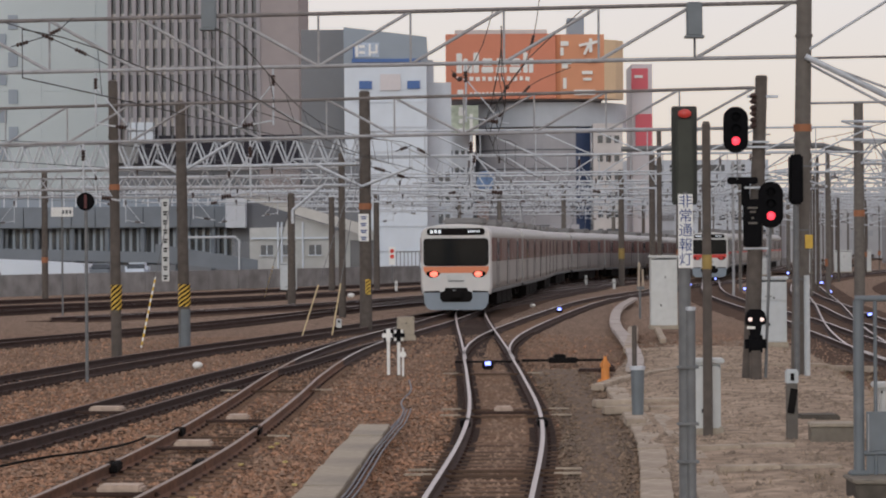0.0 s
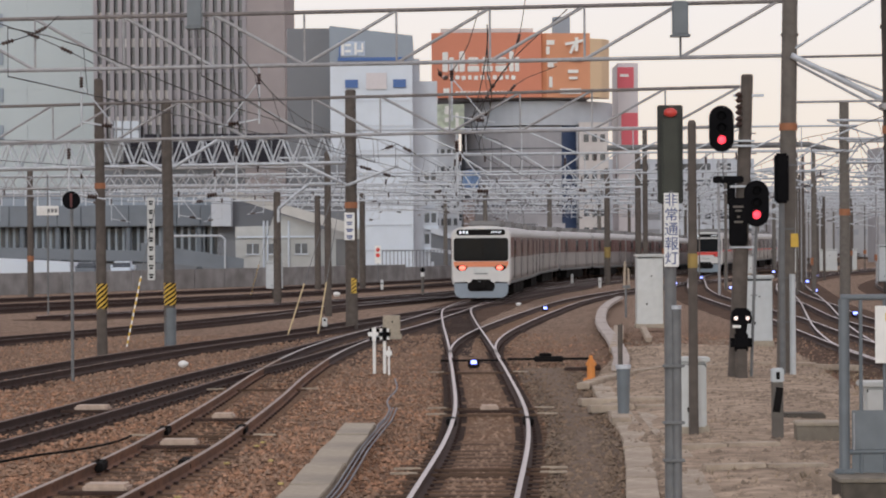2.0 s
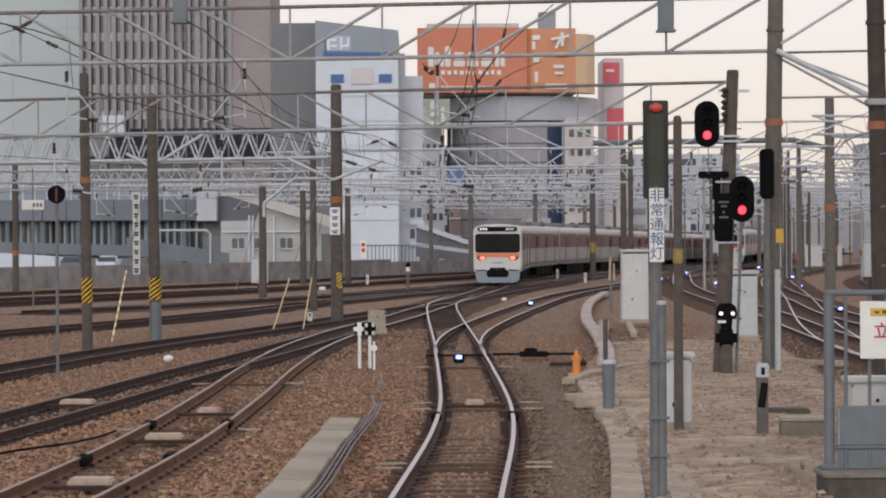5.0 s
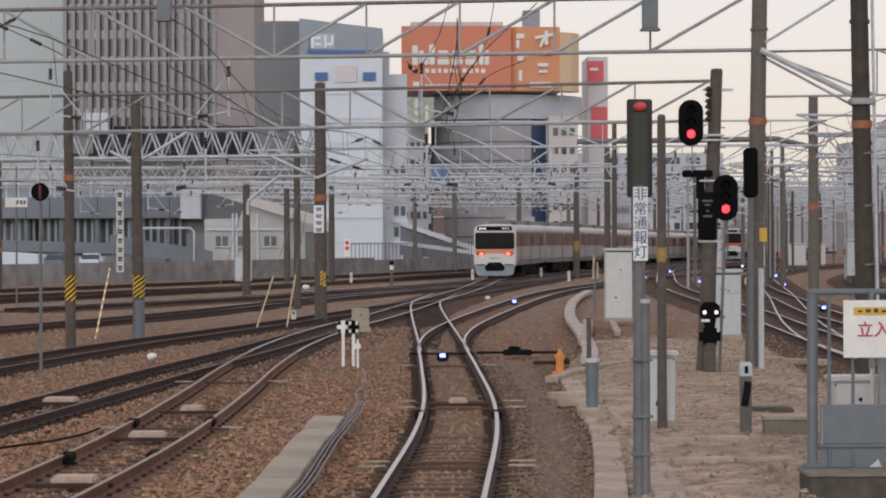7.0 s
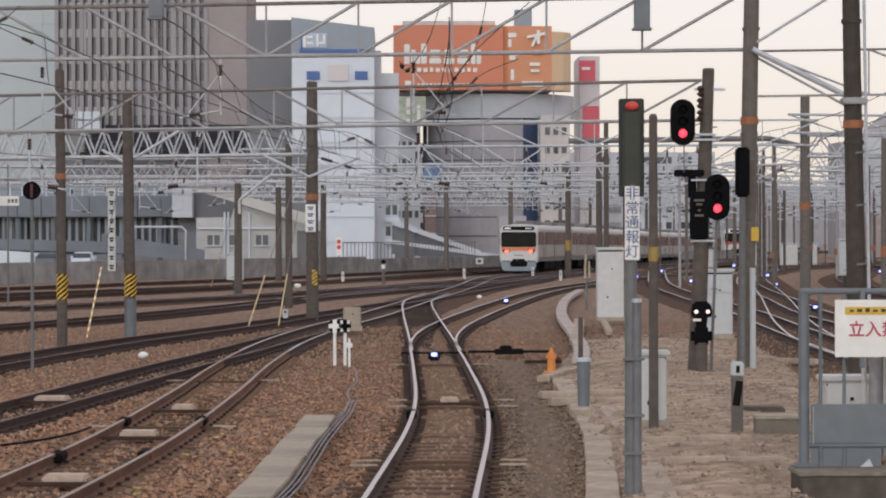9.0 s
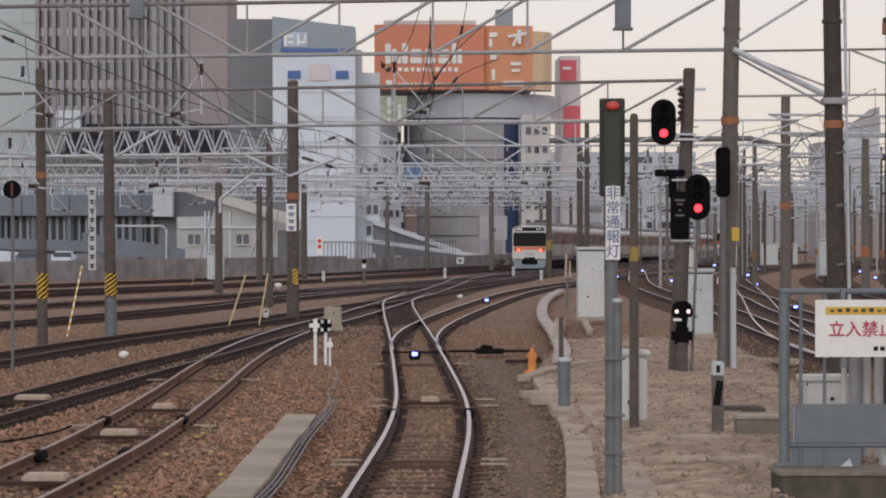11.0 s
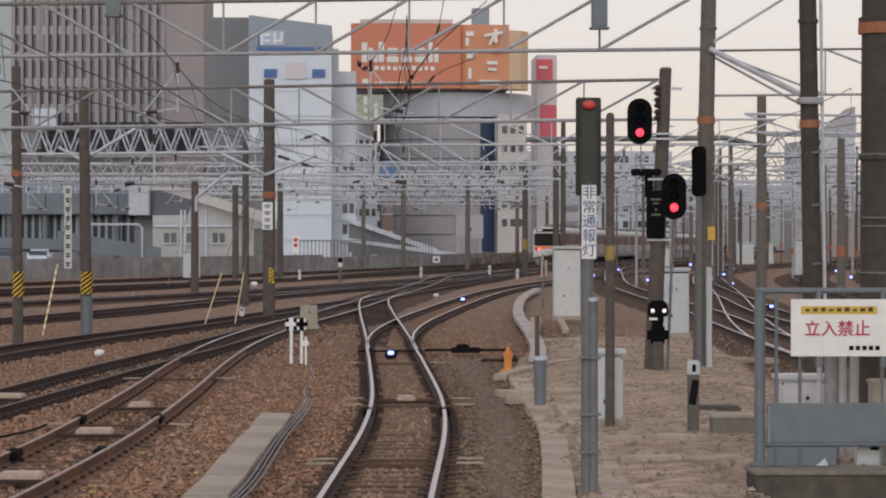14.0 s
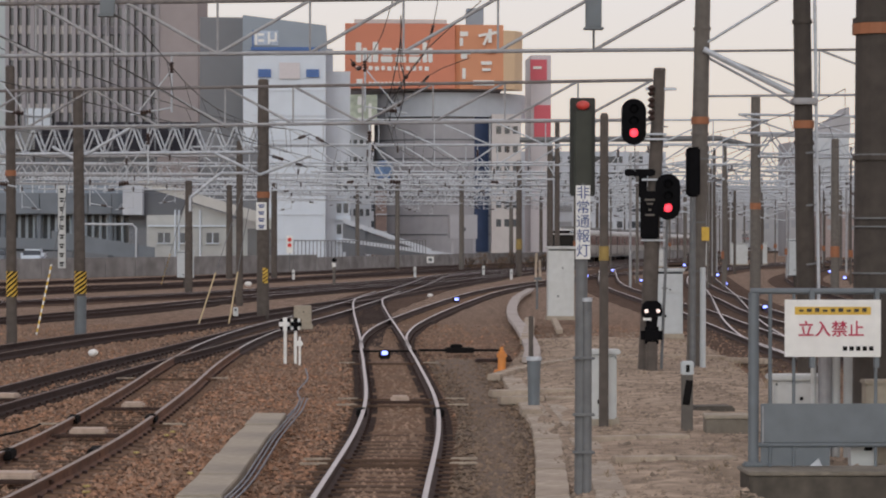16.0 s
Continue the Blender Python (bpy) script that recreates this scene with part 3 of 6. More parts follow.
def cab_face(car, y, style):
    """The rounded end of the train with its wide dark windscreen, lamps and skirt."""
    def ring(dy, f, zt, zb):
        return [(x * f, y - dy, min(zt, z) if z > 2 else max(zb, z)) for x, z in car_shape(z0=0.78)]
    part("end_shell", loft(B(), [ring(0.0, 1.0, 3.62, 0.78), ring(0.16, 0.985, 3.58, 0.80), ring(0.26, 0.94, 3.5, 0.84)]), M_train_white, car, "white rounded end shell", smooth=False)
    f = y - 0.265
    part("windscreen_surround", plate(B(), rounded(2.64, 1.10, 0.15, 0, 2.455), f - 0.02, f + 0.02), M_under, car, "black windscreen surround")
    part("windscreen", plate(B(), rounded(2.54, 1.00, 0.11, 0, 2.455), f - 0.03, f + 0.0), M_glass, car, "dark curved windscreen")
    dest = part("destination_board", plate(B(), rounded(2.36, 0.28, 0.135, 0, 3.27), f - 0.025, f + 0.02), M_under, car, "black board with white lettering")
    for x0, n, wd in ((-0.98, 3, 0.13), (0.52, 6, 0.055)):
        for i in range(n):
            part("letter_bar", box(B(), (x0 + i * (wd + 0.03), f - 0.03, 3.27 + 0.015 * (i % 2)), (wd * 0.8, 0.01, 0.13 if n == 3 else 0.09), bevel=0.004), M_glow_led, dest)
    part("orange_band", plate(B(), [(-1.33, 1.885), (1.33, 1.885), (1.31, 1.72), (1.22, 1.56), (0.72, 1.56), (0.60, 1.63), (-0.60, 1.63), (-0.72, 1.56), (-1.22, 1.56), (-1.31, 1.72)], f - 0.012, f + 0.02), M_train_orange if style == "red" else M_red, car, "orange band under the windscreen")
    for s in (-1, 1):
        h = part("lamp_housing", plate(B(), [(s * 1.20, 1.66), (s * 1.02, 1.72), (s * 0.76, 1.70), (s * 0.66, 1.60), (s * 0.74, 1.48), (s * 1.04, 1.45), (s * 1.18, 1.54)], f - 0.03, f + 0.02), M_under, car, "dark lamp housing")
        part("tail_lamp", ball(B(), (s * 0.90, f - 0.03, 1.585), 0.13, 1.3, 0.3, 0.86), M_glow_tail if style == "red" else M_red, h, "glowing red tail lamp", smooth=True)
        part("shell_gap", plate(B(), [(s * 0.66, 0.93), (s * 1.30, 0.90), (s * 1.30, 0.85), (s * 0.66, 0.85)], f - 0.008, f + 0.02), M_under, car, "dark gap over the skirt")
    cpn = part("coupler_panel", plate(B(), rounded(0.72, 0.30, 0.04, 0, 1.40), f - 0.012, f + 0.02), M_cab, car, "grey panel over the coupler")
    part("panel_slot", box(B(), (0, f - 0.014, 1.31), (0.62, 0.012, 0.045)), M_galv_dark, cpn)
    part("coupler_recess", plate(B(), [(-0.44, 1.04), (-0.48, 0.92), (-0.64, 0.86), (-0.66, 0.62), (-0.55, 0.47), (0.55, 0.47), (0.66, 0.62), (0.64, 0.86), (0.48, 0.92), (0.44, 1.04)], f - 0.034, f + 0.03), M_under, car, "black coupler recess")
    cp = box(B(), (0, f - 0.2, 0.78), (0.5, 0.4, 0.3), bevel=0.05)
    cyl(cp, (0, f - 0.34, 0.80), (0, f - 0.42, 0.80), 0.12)
    cpl = part("coupler", cp, M_under, car, "black automatic coupler")
    part("coupler_pin", box(B(), (-0.06, f - 0.36, 0.95), (0.14, 0.06, 0.06), bevel=0.015), M_galv_dark, cpl)
    part("skirt", plate(B(), [(-1.32, 0.85), (-1.29, 0.44), (-1.20, 0.26), (-1.05, 0.16), (1.05, 0.16), (1.20, 0.26), (1.29, 0.44), (1.32, 0.85), (0.66, 0.85), (0.66, 0.62), (0.55, 0.47), (-0.55, 0.47), (-0.66, 0.62), (-0.66, 0.85)], f - 0.03, f + 0.08), M_train_skirt, car, "blue-grey steel skirt")
    part("wiper", wire(B(), [(0.15, f - 0.05, 1.95), (0.05, f - 0.05, 2.6)], 0.012), M_under, car)


def pantograph(car, y):
    b = B()
    for s in (-1, 1):
        wire(b, [(s * 0.55, y - 0.7, 3.75), (s * 0.45, y + 0.6, 4.35), (s * 0.3, y - 0.2, 4.98)], 0.02)
    box(b, (0, y - 0.2, 5.02), (1.6, 0.12, 0.05))
    box(b, (0, y, 3.72), (1.3, 1.6, 0.08))
    part("pantograph", b, M_galv_dark, car, "grey raised pantograph")


def path_at(line, s, step=1.0):
    i = min(max(s / step, 0), len(line) - 1.001)
    k = int(i)
    return line[k].lerp(line[k + 1], i - k)


def car_pose(line, s):
    a, b = path_at(line, s - 6.9), path_at(line, s + 6.9)
    d = b - a
    return pose(*((a + b) / 2), math.degrees(math.atan2(d.z, d.length)), 0, math.degrees(math.atan2(-d.x, d.y)))


def length_at(line, y):
    return min(range(len(line)), key=lambda i: abs(line[i].y - y))


LINE_MAIN, LINE_EAST = spline(TRACKS["main"], 1.0), spline(TRACKS["east"], 1.0)
red_end = rail_car("stainless steel commuter car with orange-banded end and red tail lamps", M_train_orange, True)
red_mid = rail_car("stainless steel commuter car with red-tinted windows", M_train_orange)
red_cars = [red_end, red_mid]
for _ in range(6):
    red_cars.append(copy_thing(red_mid, Matrix()))
for c in (red_cars[1], red_cars[4]):
    pantograph(c, 5.5)
white_end = rail_car("white commuter car with dark end window and red stripe", M_red, True, "white")
white_mid = rail_car("white commuter car with dark window band", M_red, False, "white")
white_cars = [white_end, white_mid, copy_thing(white_mid, Matrix()), copy_thing(white_mid, Matrix())]


# ---- poles and portals ----
def mast(p, top, r=0.17, material=None, bands=(), label="weathered grey concrete catenary mast", lean=(0, 0), name="catenary_mast", base=-0.2, taper=0.9):
    x, y = p
    o = thing(name, label, "mast", "catenary masts", at=pose(x, y, 0))
    part("shaft", cyl(B(), (0, 0, base), (lean[0], lean[1], top), r * 1.06, r * taper, 14), material or M_mast, o, smooth=False)
    part("cap", cyl(B(), (lean[0], lean[1], top), (lean[0], lean[1], top + 0.05), r * (taper + 0.05), r * 0.6, 14), material or M_mast, o)
    for z, h, m in bands:
        f = z / top
        part("band", cyl(B(), (lean[0] * f, lean[1] * f, z - h / 2), (lean[0] * f, lean[1] * f, z + h / 2), r * 1.09, seg=14), m, o, "coloured warning band")
    for z in (top * 0.55, top * 0.8):
        f = z / top
        if taper < 0.85:
            break
        part("clamp", cyl(B(), (lean[0] * f, lean[1] * f, z - 0.03), (lean[0] * f, lean[1] * f, z + 0.03), r * 1.07, seg=14), material or M_mast, o)
    return o


def tiger(o, r, z, h=0.9):
    """Yellow and black slanted wrap on a mast."""
    sh = part("warning_wrap", cyl(B(), (0, 0, z - h / 2), (0, 0, z + h / 2), r * 1.1, seg=16), M_black, o, "yellow and black warning wrap")
    k = 5
    for i in range(-3, k):
        b, z0 = B(), z - h / 2 + (i + 0.1) * h / k
        rows = []
        for j in range(17):
            a = math.pi + math.pi * j / 16
            up = 0.36 * j / 16
            rows.append([b.verts.new((r * 1.13 * math.cos(a), r * 1.13 * math.sin(a), max(z - h / 2, min(z + h / 2, z0 + up + q)))) for q in (0, h / k * 0.5)])
        for p, q in zip(rows, rows[1:]):
            if p[1].co.z - p[0].co.z > 0.004 or q[1].co.z - q[0].co.z > 0.004:
                b.faces.new((p[0], q[0], q[1], p[1]))
        part("yellow_stripe", b, M_yellow, sh)


def ribbed(a, b, r=0.06, n=4):
    """A ribbed insulator between two points: one turned body."""
    bm, d = B(), b - a
    q = d.to_track_quat("Z", "Y").to_matrix()
    rings = []
    for k in range(2 * n + 1):
        rr = r if k % 2 else r * 0.35
        rings.append([bm.verts.new(a + d * (k / (2 * n)) + q @ Vector((rr * math.cos(6.2832 * j / 8), rr * math.sin(6.2832 * j / 8), 0))) for j in range(8)])
    for u, v in zip(rings, rings[1:]):
        for j in range(8):
            bm.faces.new((u[j], u[(j + 1) % 8], v[(j + 1) % 8], v[j]))
    return bm


def registration(p, z, ang=0.0, s=1.0):
    """Pull-off arm with insulators under a beam."""
    o = thing("registration_arm", "steel pull-off arm with dark ribbed insulators", "catenary fitting", "catenary fittings", at=Matrix.Translation((*p, 0)) @ Euler((0, 0, ang)).to_matrix().to_4x4())
    b = B()
    cyl(b, (0, 0, z), (0, 0, z - 1.25), 0.022, seg=6)
    cyl(b, (0, 0, z - 1.15), (0.9 * s, 0, z - 1.3), 0.018, seg=6)
    cyl(b, (0, 0, z - 0.35), (0.7 * s, 0, z - 1.2), 0.014, seg=6)
    part("arm", b, M_galv, o)
    for q in ((0, 0, z - 0.18), (0.45 * s, 0, z - 1.225)):
        a = Vector(q)
        part("insulator", ribbed(a, a + (Vector((0.24 * s, 0, -0.03)) if q[0] else Vector((0, 0, -0.24)))), M_insul, o, "dark ribbed insulator")


def beam(a, b, up, low, bays, r=0.035, flip=False, name="portal_beam", label="grey steel truss beam over the tracks", web=0.022, zigzag=False, material=None, depth=0.0, arms=(), turns=(), top_material=None):
    """A truss between plan points a and b: chords, posts and diagonals (or a dense zigzag)."""
    material = material or M_galv
    o = thing(name, label, "portal beam", "portal beams")
    A, Bv = Vector((*a, 0)), Vector((*b, 0))
    d = Bv - A
    n = Vector((d.y, -d.x, 0)).normalized() * depth
    for off in ((-0.5, 0.5) if depth else (0,)):
        for z, nm in ((up, "upper_chord"), (low, "lower_chord")):
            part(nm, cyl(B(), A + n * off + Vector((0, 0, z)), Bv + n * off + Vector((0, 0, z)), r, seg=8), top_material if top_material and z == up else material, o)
        for i in range(bays):
            p, q = A + d * (i / bays) + n * off, A + d * ((i + 1) / bays) + n * off
            w = B()
            if zigzag:
                m = (p + q) / 2
                cyl(w, p + Vector((0, 0, low)), m + Vector((0, 0, up)), web, seg=6)
                cyl(w, m + Vector((0, 0, up)), q + Vector((0, 0, low)), web, seg=6)
            else:
                if i:
                    cyl(w, p + Vector((0, 0, low)), p + Vector((0, 0, up)), web * 0.9, seg=6)
                f = i / bays
                falls = (sum(f > u for u in turns) % 2 == 0) if turns else (i < bays / 2) != flip
                s, t = (up, low) if falls else (low, up)
                cyl(w, p + Vector((0, 0, s)), q + Vector((0, 0, t)), web * 1.2, seg=6)
            part("web", w, material, o)
    for k, f in enumerate(arms):
        q = A + d * (f + 0.06)
        if q.y > 88:
            part("hanger_insulator", ribbed(Vector((q.x, q.y, low - 0.04)), Vector((q.x, q.y, low - 0.26)), 0.05), M_insul, o, "dark ribbed insulator")
        q = A + d * f
        q += Vector((d.y, -d.x, 0)).normalized() * depth * 0.5
        registration((q.x, q.y), low + 0.02, math.atan2(d.y, d.x), 1 if k % 2 else -1)
    return o


# near portal with the tall mast
m_main = mast((7.26, 57.7), 8.6, 0.17, M_mast_lite, ((5.0, 0.15, M_band_orange),), "tall grey concrete mast with an orange band", (0.17, 0))
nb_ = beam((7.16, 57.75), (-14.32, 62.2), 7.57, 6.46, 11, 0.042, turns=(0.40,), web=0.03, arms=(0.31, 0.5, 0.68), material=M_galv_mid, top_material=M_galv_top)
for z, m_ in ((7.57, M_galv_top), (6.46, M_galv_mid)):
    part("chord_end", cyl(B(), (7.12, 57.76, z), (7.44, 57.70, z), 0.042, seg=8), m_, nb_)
beam((7.45, 57.65), (16.5, 55.5), 6.42, 5.5, 4, 0.025, turns=(2.0,), web=0.02, material=M_galv_mid, top_material=M_galv_top)
br = thing("beam_brace", "slanted grey steel tube braces beside the mast", "brace", "braces")
for p, q, r in (((7.4, 57.5, 6.45), (9.5, 57.4, 5.4), 0.062), ((7.5, 57.9, 6.33), (9.4, 57.8, 5.29), 0.028), ((7.5, 57.6, 6.6), (10.4, 57.2, 8.4), 0.03)):
    part("tube", cyl(B(), p, q, r, seg=8), M_galv, br)
mast((-14.2, 62.2), 8.0, 0.18)
for pts, r in (([(-8.08, 79.5, 5.09), (-7.39, 79.4, 4.71), (-5.77, 79.5, 5.71)], 0.045), ([(-4.13, 92.7, 5.3), (-2.65, 92.7, 4.6), (-0.98, 92.7, 5.24)], 0.05), ([(-4.94, 93.0, 3.85), (-3.93, 93.0, 4.66), (-2.66, 93.0, 4.65)], 0.05), ([(-4.94, 93.0, 3.85), (-4.94, 93.0, 3.4)], 0.05)):
    bt = thing("beam_brace", "pale bent steel tube brace fixed to a mast", "brace", "braces")
    for p, q in zip(pts, pts[1:]):
        part("tube", cyl(B(), p, q, r, seg=8), M_galv, bt)
ch_ = thing("feeder_beam", "dark steel tube beam carrying feeders", "portal beam", "portal beams")
part("tube", cyl(B(), (8.3, 131, 7.05), (17.6, 131, 7.15), 0.13, seg=8), M_galv_dark, ch_)
part("tapered_end", cyl(B(), (17.6, 131, 7.15), (19.4, 131, 6.75), 0.13, 0.1, 8), M_galv_dark, ch_)

# signal mast, its beam to the west
s_mast = mast((6.06, 55.9), 5.92, 0.165, M_mast, (), "dark concrete signal mast with climbing irons", (0.26, 0), "signal_mast", taper=0.72)
for z in (5.62, 5.38, 5.14):
    part("insulator", ribbed(Vector((0.09, -0.08, z)), Vector((0.09, -0.08, z - 0.22)), 0.085, 2), M_insul, s_mast, "dark ribbed insulator")
part("cross_bar", box(B(), (0.28, -0.04, 5.55), (0.62, 0.06, 0.06), bevel=0.01), M_galv, s_mast)
beam((6.2, 56.1), (-12.5, 63.4), 5.74, 4.95, 13, 0.033, web=0.022, arms=(0.3, 0.55, 0.75), turns=(0.29, 0.58), material=M_galv_mid, top_material=M_galv_top)
for z in (2.55, 3.75, 4.55, 4.65):
    part("strap", box(B(), (0.14, -0.02, z), (0.5, 0.38, 0.04), bevel=0.01), M_galv, s_mast)
for k in range(9):
    part("step_iron", cyl(B(), (0.3, -0.1, 1.6 + k * 0.4), (0.42, -0.1, 1.6 + k * 0.4), 0.012, seg=6), M_galv_dark, s_mast)
part("conduit", cyl(B(), (0.28, -0.2, 0.0), (0.42, -0.2, 3.4), 0.03, seg=8), M_galv_dark, s_mast, "thin grey conduit")

# western masts
p1 = mast((-8.1, 70.0), 6.75, 0.125, M_mast, ((4.15, 0.14, M_band_orange),), "slim brown-grey mast with yellow and black wrap", (-0.05, 0))
tiger(p1, 0.125, 1.42, 0.62)
p2 = mast((-7.26, 79.2), 6.7, 0.155, M_mast, (), "brown-grey mast with yellow and black wrap", (-0.08, 0))
tiger(p2, 0.155, 1.3, 0.62)
part("foot_sleeve", cyl(B(), (0, 0, -0.2), (0, 0, 0.92), 0.168, seg=14), M_gate, p2, "grey protective sleeve at the foot")
m_west = mast((-2.55, 93.0), 7.7, 0.20, M_mast, ((3.95, 0.20, M_band_orange),), "thick brown mast with orange band and white plate")
wp_ = part("hatched_plate", box(B(), (0.08, -0.215, 1.3), (0.17, 0.02, 0.5), bevel=0.006), M_yellow, m_west, "yellow and black hatched plate")
for k in range(4):
    part("hatch", box(B(), (0.08, -0.228, 1.12 + k * 0.12), (0.19, 0.008, 0.035), ry=-0.7), M_black, wp_)
mast((-21.7, 154), 6.9, 0.17, M_mast, ((2.0, 0.3, M_band_orange),))
mast((-7.4, 138), 5.2, 0.19, M_mast)
mast((-7.0, 178), 5.7, 0.2, M_mast)
mast((-4.3, 183), 5.9, 0.2, M_mast)
# eastern masts
mast((3.66, 39.2), 4.3, 0.065, M_mast, ((2.4, 0.2, M_band_yellow),), "slim rusty brown post with a yellow band", name="steel_post")
m_two = mast((7.15, 43), 7.4, 0.145, M_mast_dk, ((4.35, 0.12, M_band_orange),), "dark concrete mast with orange band and clamps", (-0.13, 0))
part("bracket", box(B(), (-0.08, -0.05, 4.70), (0.38, 0.36, 0.1), bevel=0.02), M_galv_mid, m_two, "pale steel clamp bracket")
part("conduit", cyl(B(), (0.17, -0.12, -0.1), (0.06, -0.12, 6.8), 0.026, seg=8), M_galv, m_two, "thin pale conduit")
for z in (1.4, 2.2, 3.1, 3.9):
    part("strap", cyl(B(), (0, 0, z), (-0.003, 0, z + 0.03), 0.155, seg=14), M_galv_dark, m_two)
part("tag", box(B(), (0.19, -0.17, 2.68), (0.16, 0.03, 0.28), bevel=0.01), M_yellow, m_main, "yellow tag plate")
for z in (1.0, 1.9, 2.9, 4.2):
    part("strap", cyl(B(), (0.02 * z, 0, z), (0.02 * z, 0, z + 0.035), 0.185, seg=14), M_galv_dark, m_main)
m_three = mast((6.35, 33.3), 6.5, 0.27, M_mast_dk, ((5.1, 0.13, M_band_orange),), "thick dark concrete mast with orange band")
for z in (2.2, 2.75, 2.85, 3.6):
    part("strap", cyl(B(), (0, 0, z), (0, 0, z + 0.02), 0.288, seg=18), M_galv_dark, m_three)
part("conduit", cyl(B(), (0.29, -0.1, -0.1), (0.29, -0.1, 6.4), 0.018, seg=8), M_galv, m_three, "thin pale conduit")
mast((19.3, 131), 9.1, 0.24, M_mast_lite, ((4.0, 0.3, M_band_orange),))
mast((11.5, 150), 8.6, 0.14, M_mast)
mast((12.6, 170), 8.1, 0.19, M_mast)
mast((12.0, 190), 7.6, 0.2, M_mast, ((2.0, 0.7, M_band_yellow),), "brown mast with a wide yellow band")
for x, y, h in ((22.5, 128, 7.0), (23.5, 160, 7.2), (31, 150, 7.5), (36, 185, 7.6), (28, 205, 7.4), (40, 240, 7.5), (50, 240, 7.6), (56, 290, 7.6), (33, 270, 7.6), (46, 330, 7.8), (20, 240, 7.6), (9.2, 215, 7.4), (4.5, 225, 7.4), (16, 265, 7.6), (1.5, 255, 7.5), (60, 340, 7.8), (70, 330, 7.6), (30, 330, 7.6), (22, 310, 7.6), (41, 150, 7.4)):
    mast((x, y), h, 0.19, M_mast_lite if (x + y) % 2 else M_mast, ((1.9, 0.5, M_band_orange),) if y % 4 == 0 else ())

# slim steel posts with cantilever brackets in the eastern yard
prng = random.Random(4)
for k in range(74):
    y = prng.uniform(145, 340)
    x = prng.uniform(0.085, 0.215) * y + 2
    h = prng.uniform(6.0, 8.2)
    o = thing("steel_post", "slim grey steel post with a cantilever bracket", "mast", "slim posts of the eastern yard", at=pose(x, y, -0.3))
    part("shaft", cyl(B(), (0, 0, -0.4), (0, 0, h), prng.uniform(0.05, 0.10), seg=8), (M_galv_mid, M_mast_lite, M_mast)[k % 3], o)
    s = prng.choice((-1, 1))
    for z0, z1, ln in ((h - 0.5, h - 0.9, 2.6), (h - 1.7, h - 0.9, 2.6), (h - 1.7, h - 2.0, 2.2)):
        part("bracket", cyl(B(), (0, 0, z0), (s * ln, 0, z1), 0.04, seg=6), M_galv, o)
    part("insulator", ribbed(Vector((s * 0.2, 0, h - 1.72)), Vector((s * 0.6, 0, h - 1.77)), 0.08), M_insul, o, "dark ribbed insulator")
    if k % 4 == 0:
        part("band", cyl(B(), (0, 0, 1.7), (0, 0, 2.1), 0.14, seg=8), M_band_orange, o, "faded orange band")

# dense lattice portals, one behind the other
beam((24, 186), (62, 196), 7.2, 6.2, 30, 0.06, zigzag=True, label="white-grey lattice truss beam over the tracks", web=0.04, arms=(0.1, 0.3, 0.5, 0.7))
beam((26, 216), (66, 224), 7.2, 6.2, 30, 0.06, zigzag=True, label="white-grey lattice truss beam over the tracks", web=0.04, arms=(0.1, 0.3, 0.5, 0.7))
beam((30, 280), (80, 288), 7.4, 6.3, 34, 0.065, zigzag=True, label="white-grey lattice truss beam over the tracks", web=0.045, arms=(0.1, 0.3, 0.5, 0.7))
LATTICE = "white-grey lattice truss beam over the tracks"
beam((-26, 103), (-2.4, 93.2), 6.24, 5.36, 34, 0.055, zigzag=True, depth=0.3, label=LATTICE, web=0.035, arms=(0.35, 0.6, 0.8))
beam((-2.4, 93.2), (14, 92), 6.42, 5.6, 9, 0.035, web=0.022, arms=(0.2, 0.42, 0.7))
beam((-34, 118), (-4, 112), 5.75, 5.0, 30, 0.045, zigzag=True, label=LATTICE, web=0.025, arms=(0.5, 0.8), material=M_galv_mid)
mast((-4, 112), 6.3, 0.14)
beam((-34, 135), (-7.4, 138), 6.0, 5.1, 26, 0.045, zigzag=True, label=LATTICE, web=0.025, arms=(0.5, 0.7, 0.9), material=M_galv_mid)
beam((-7.4, 138), (19.3, 131), 6.9, 5.95, 18, 0.045, web=0.03, arms=(0.2, 0.4, 0.55, 0.7, 0.9))
beam((-34, 158), (11.5, 150), 6.5, 5.6, 40, 0.05, zigzag=True, label=LATTICE, web=0.03, arms=(0.55, 0.7, 0.78, 0.87, 0.95))
beam((-7, 178), (12.6, 170), 6.3, 5.4, 20, 0.05, web=0.03, arms=(0.2, 0.45, 0.6, 0.8))
beam((-2, 192), (24, 190), 6.9, 6.0, 22, 0.06, zigzag=True, depth=0.8, label=LATTICE, web=0.04, arms=(0.15, 0.3, 0.45, 0.6, 0.75, 0.9))
beam((-26, 203), (40, 207), 7.0, 6.2, 44, 0.06, zigzag=True, label=LATTICE, web=0.04, arms=(0.35, 0.42, 0.5, 0.58, 0.68, 0.8, 0.9))
beam((-24, 225), (46, 232), 7.1, 6.2, 48, 0.06, zigzag=True, label=LATTICE, web=0.04, arms=(0.34, 0.4, 0.5, 0.58, 0.68, 0.8, 0.9))
beam((-22, 244), (52, 250), 7.2, 6.2, 48, 0.06, zigzag=True, label=LATTICE, web=0.04, arms=(0.35, 0.45, 0.5, 0.6, 0.7, 0.8, 0.9))
beam((-22, 262), (60, 268), 7.3, 6.3, 54, 0.065, zigzag=True, label=LATTICE, web=0.045, arms=(0.35, 0.45, 0.5, 0.6, 0.7, 0.8, 0.9))
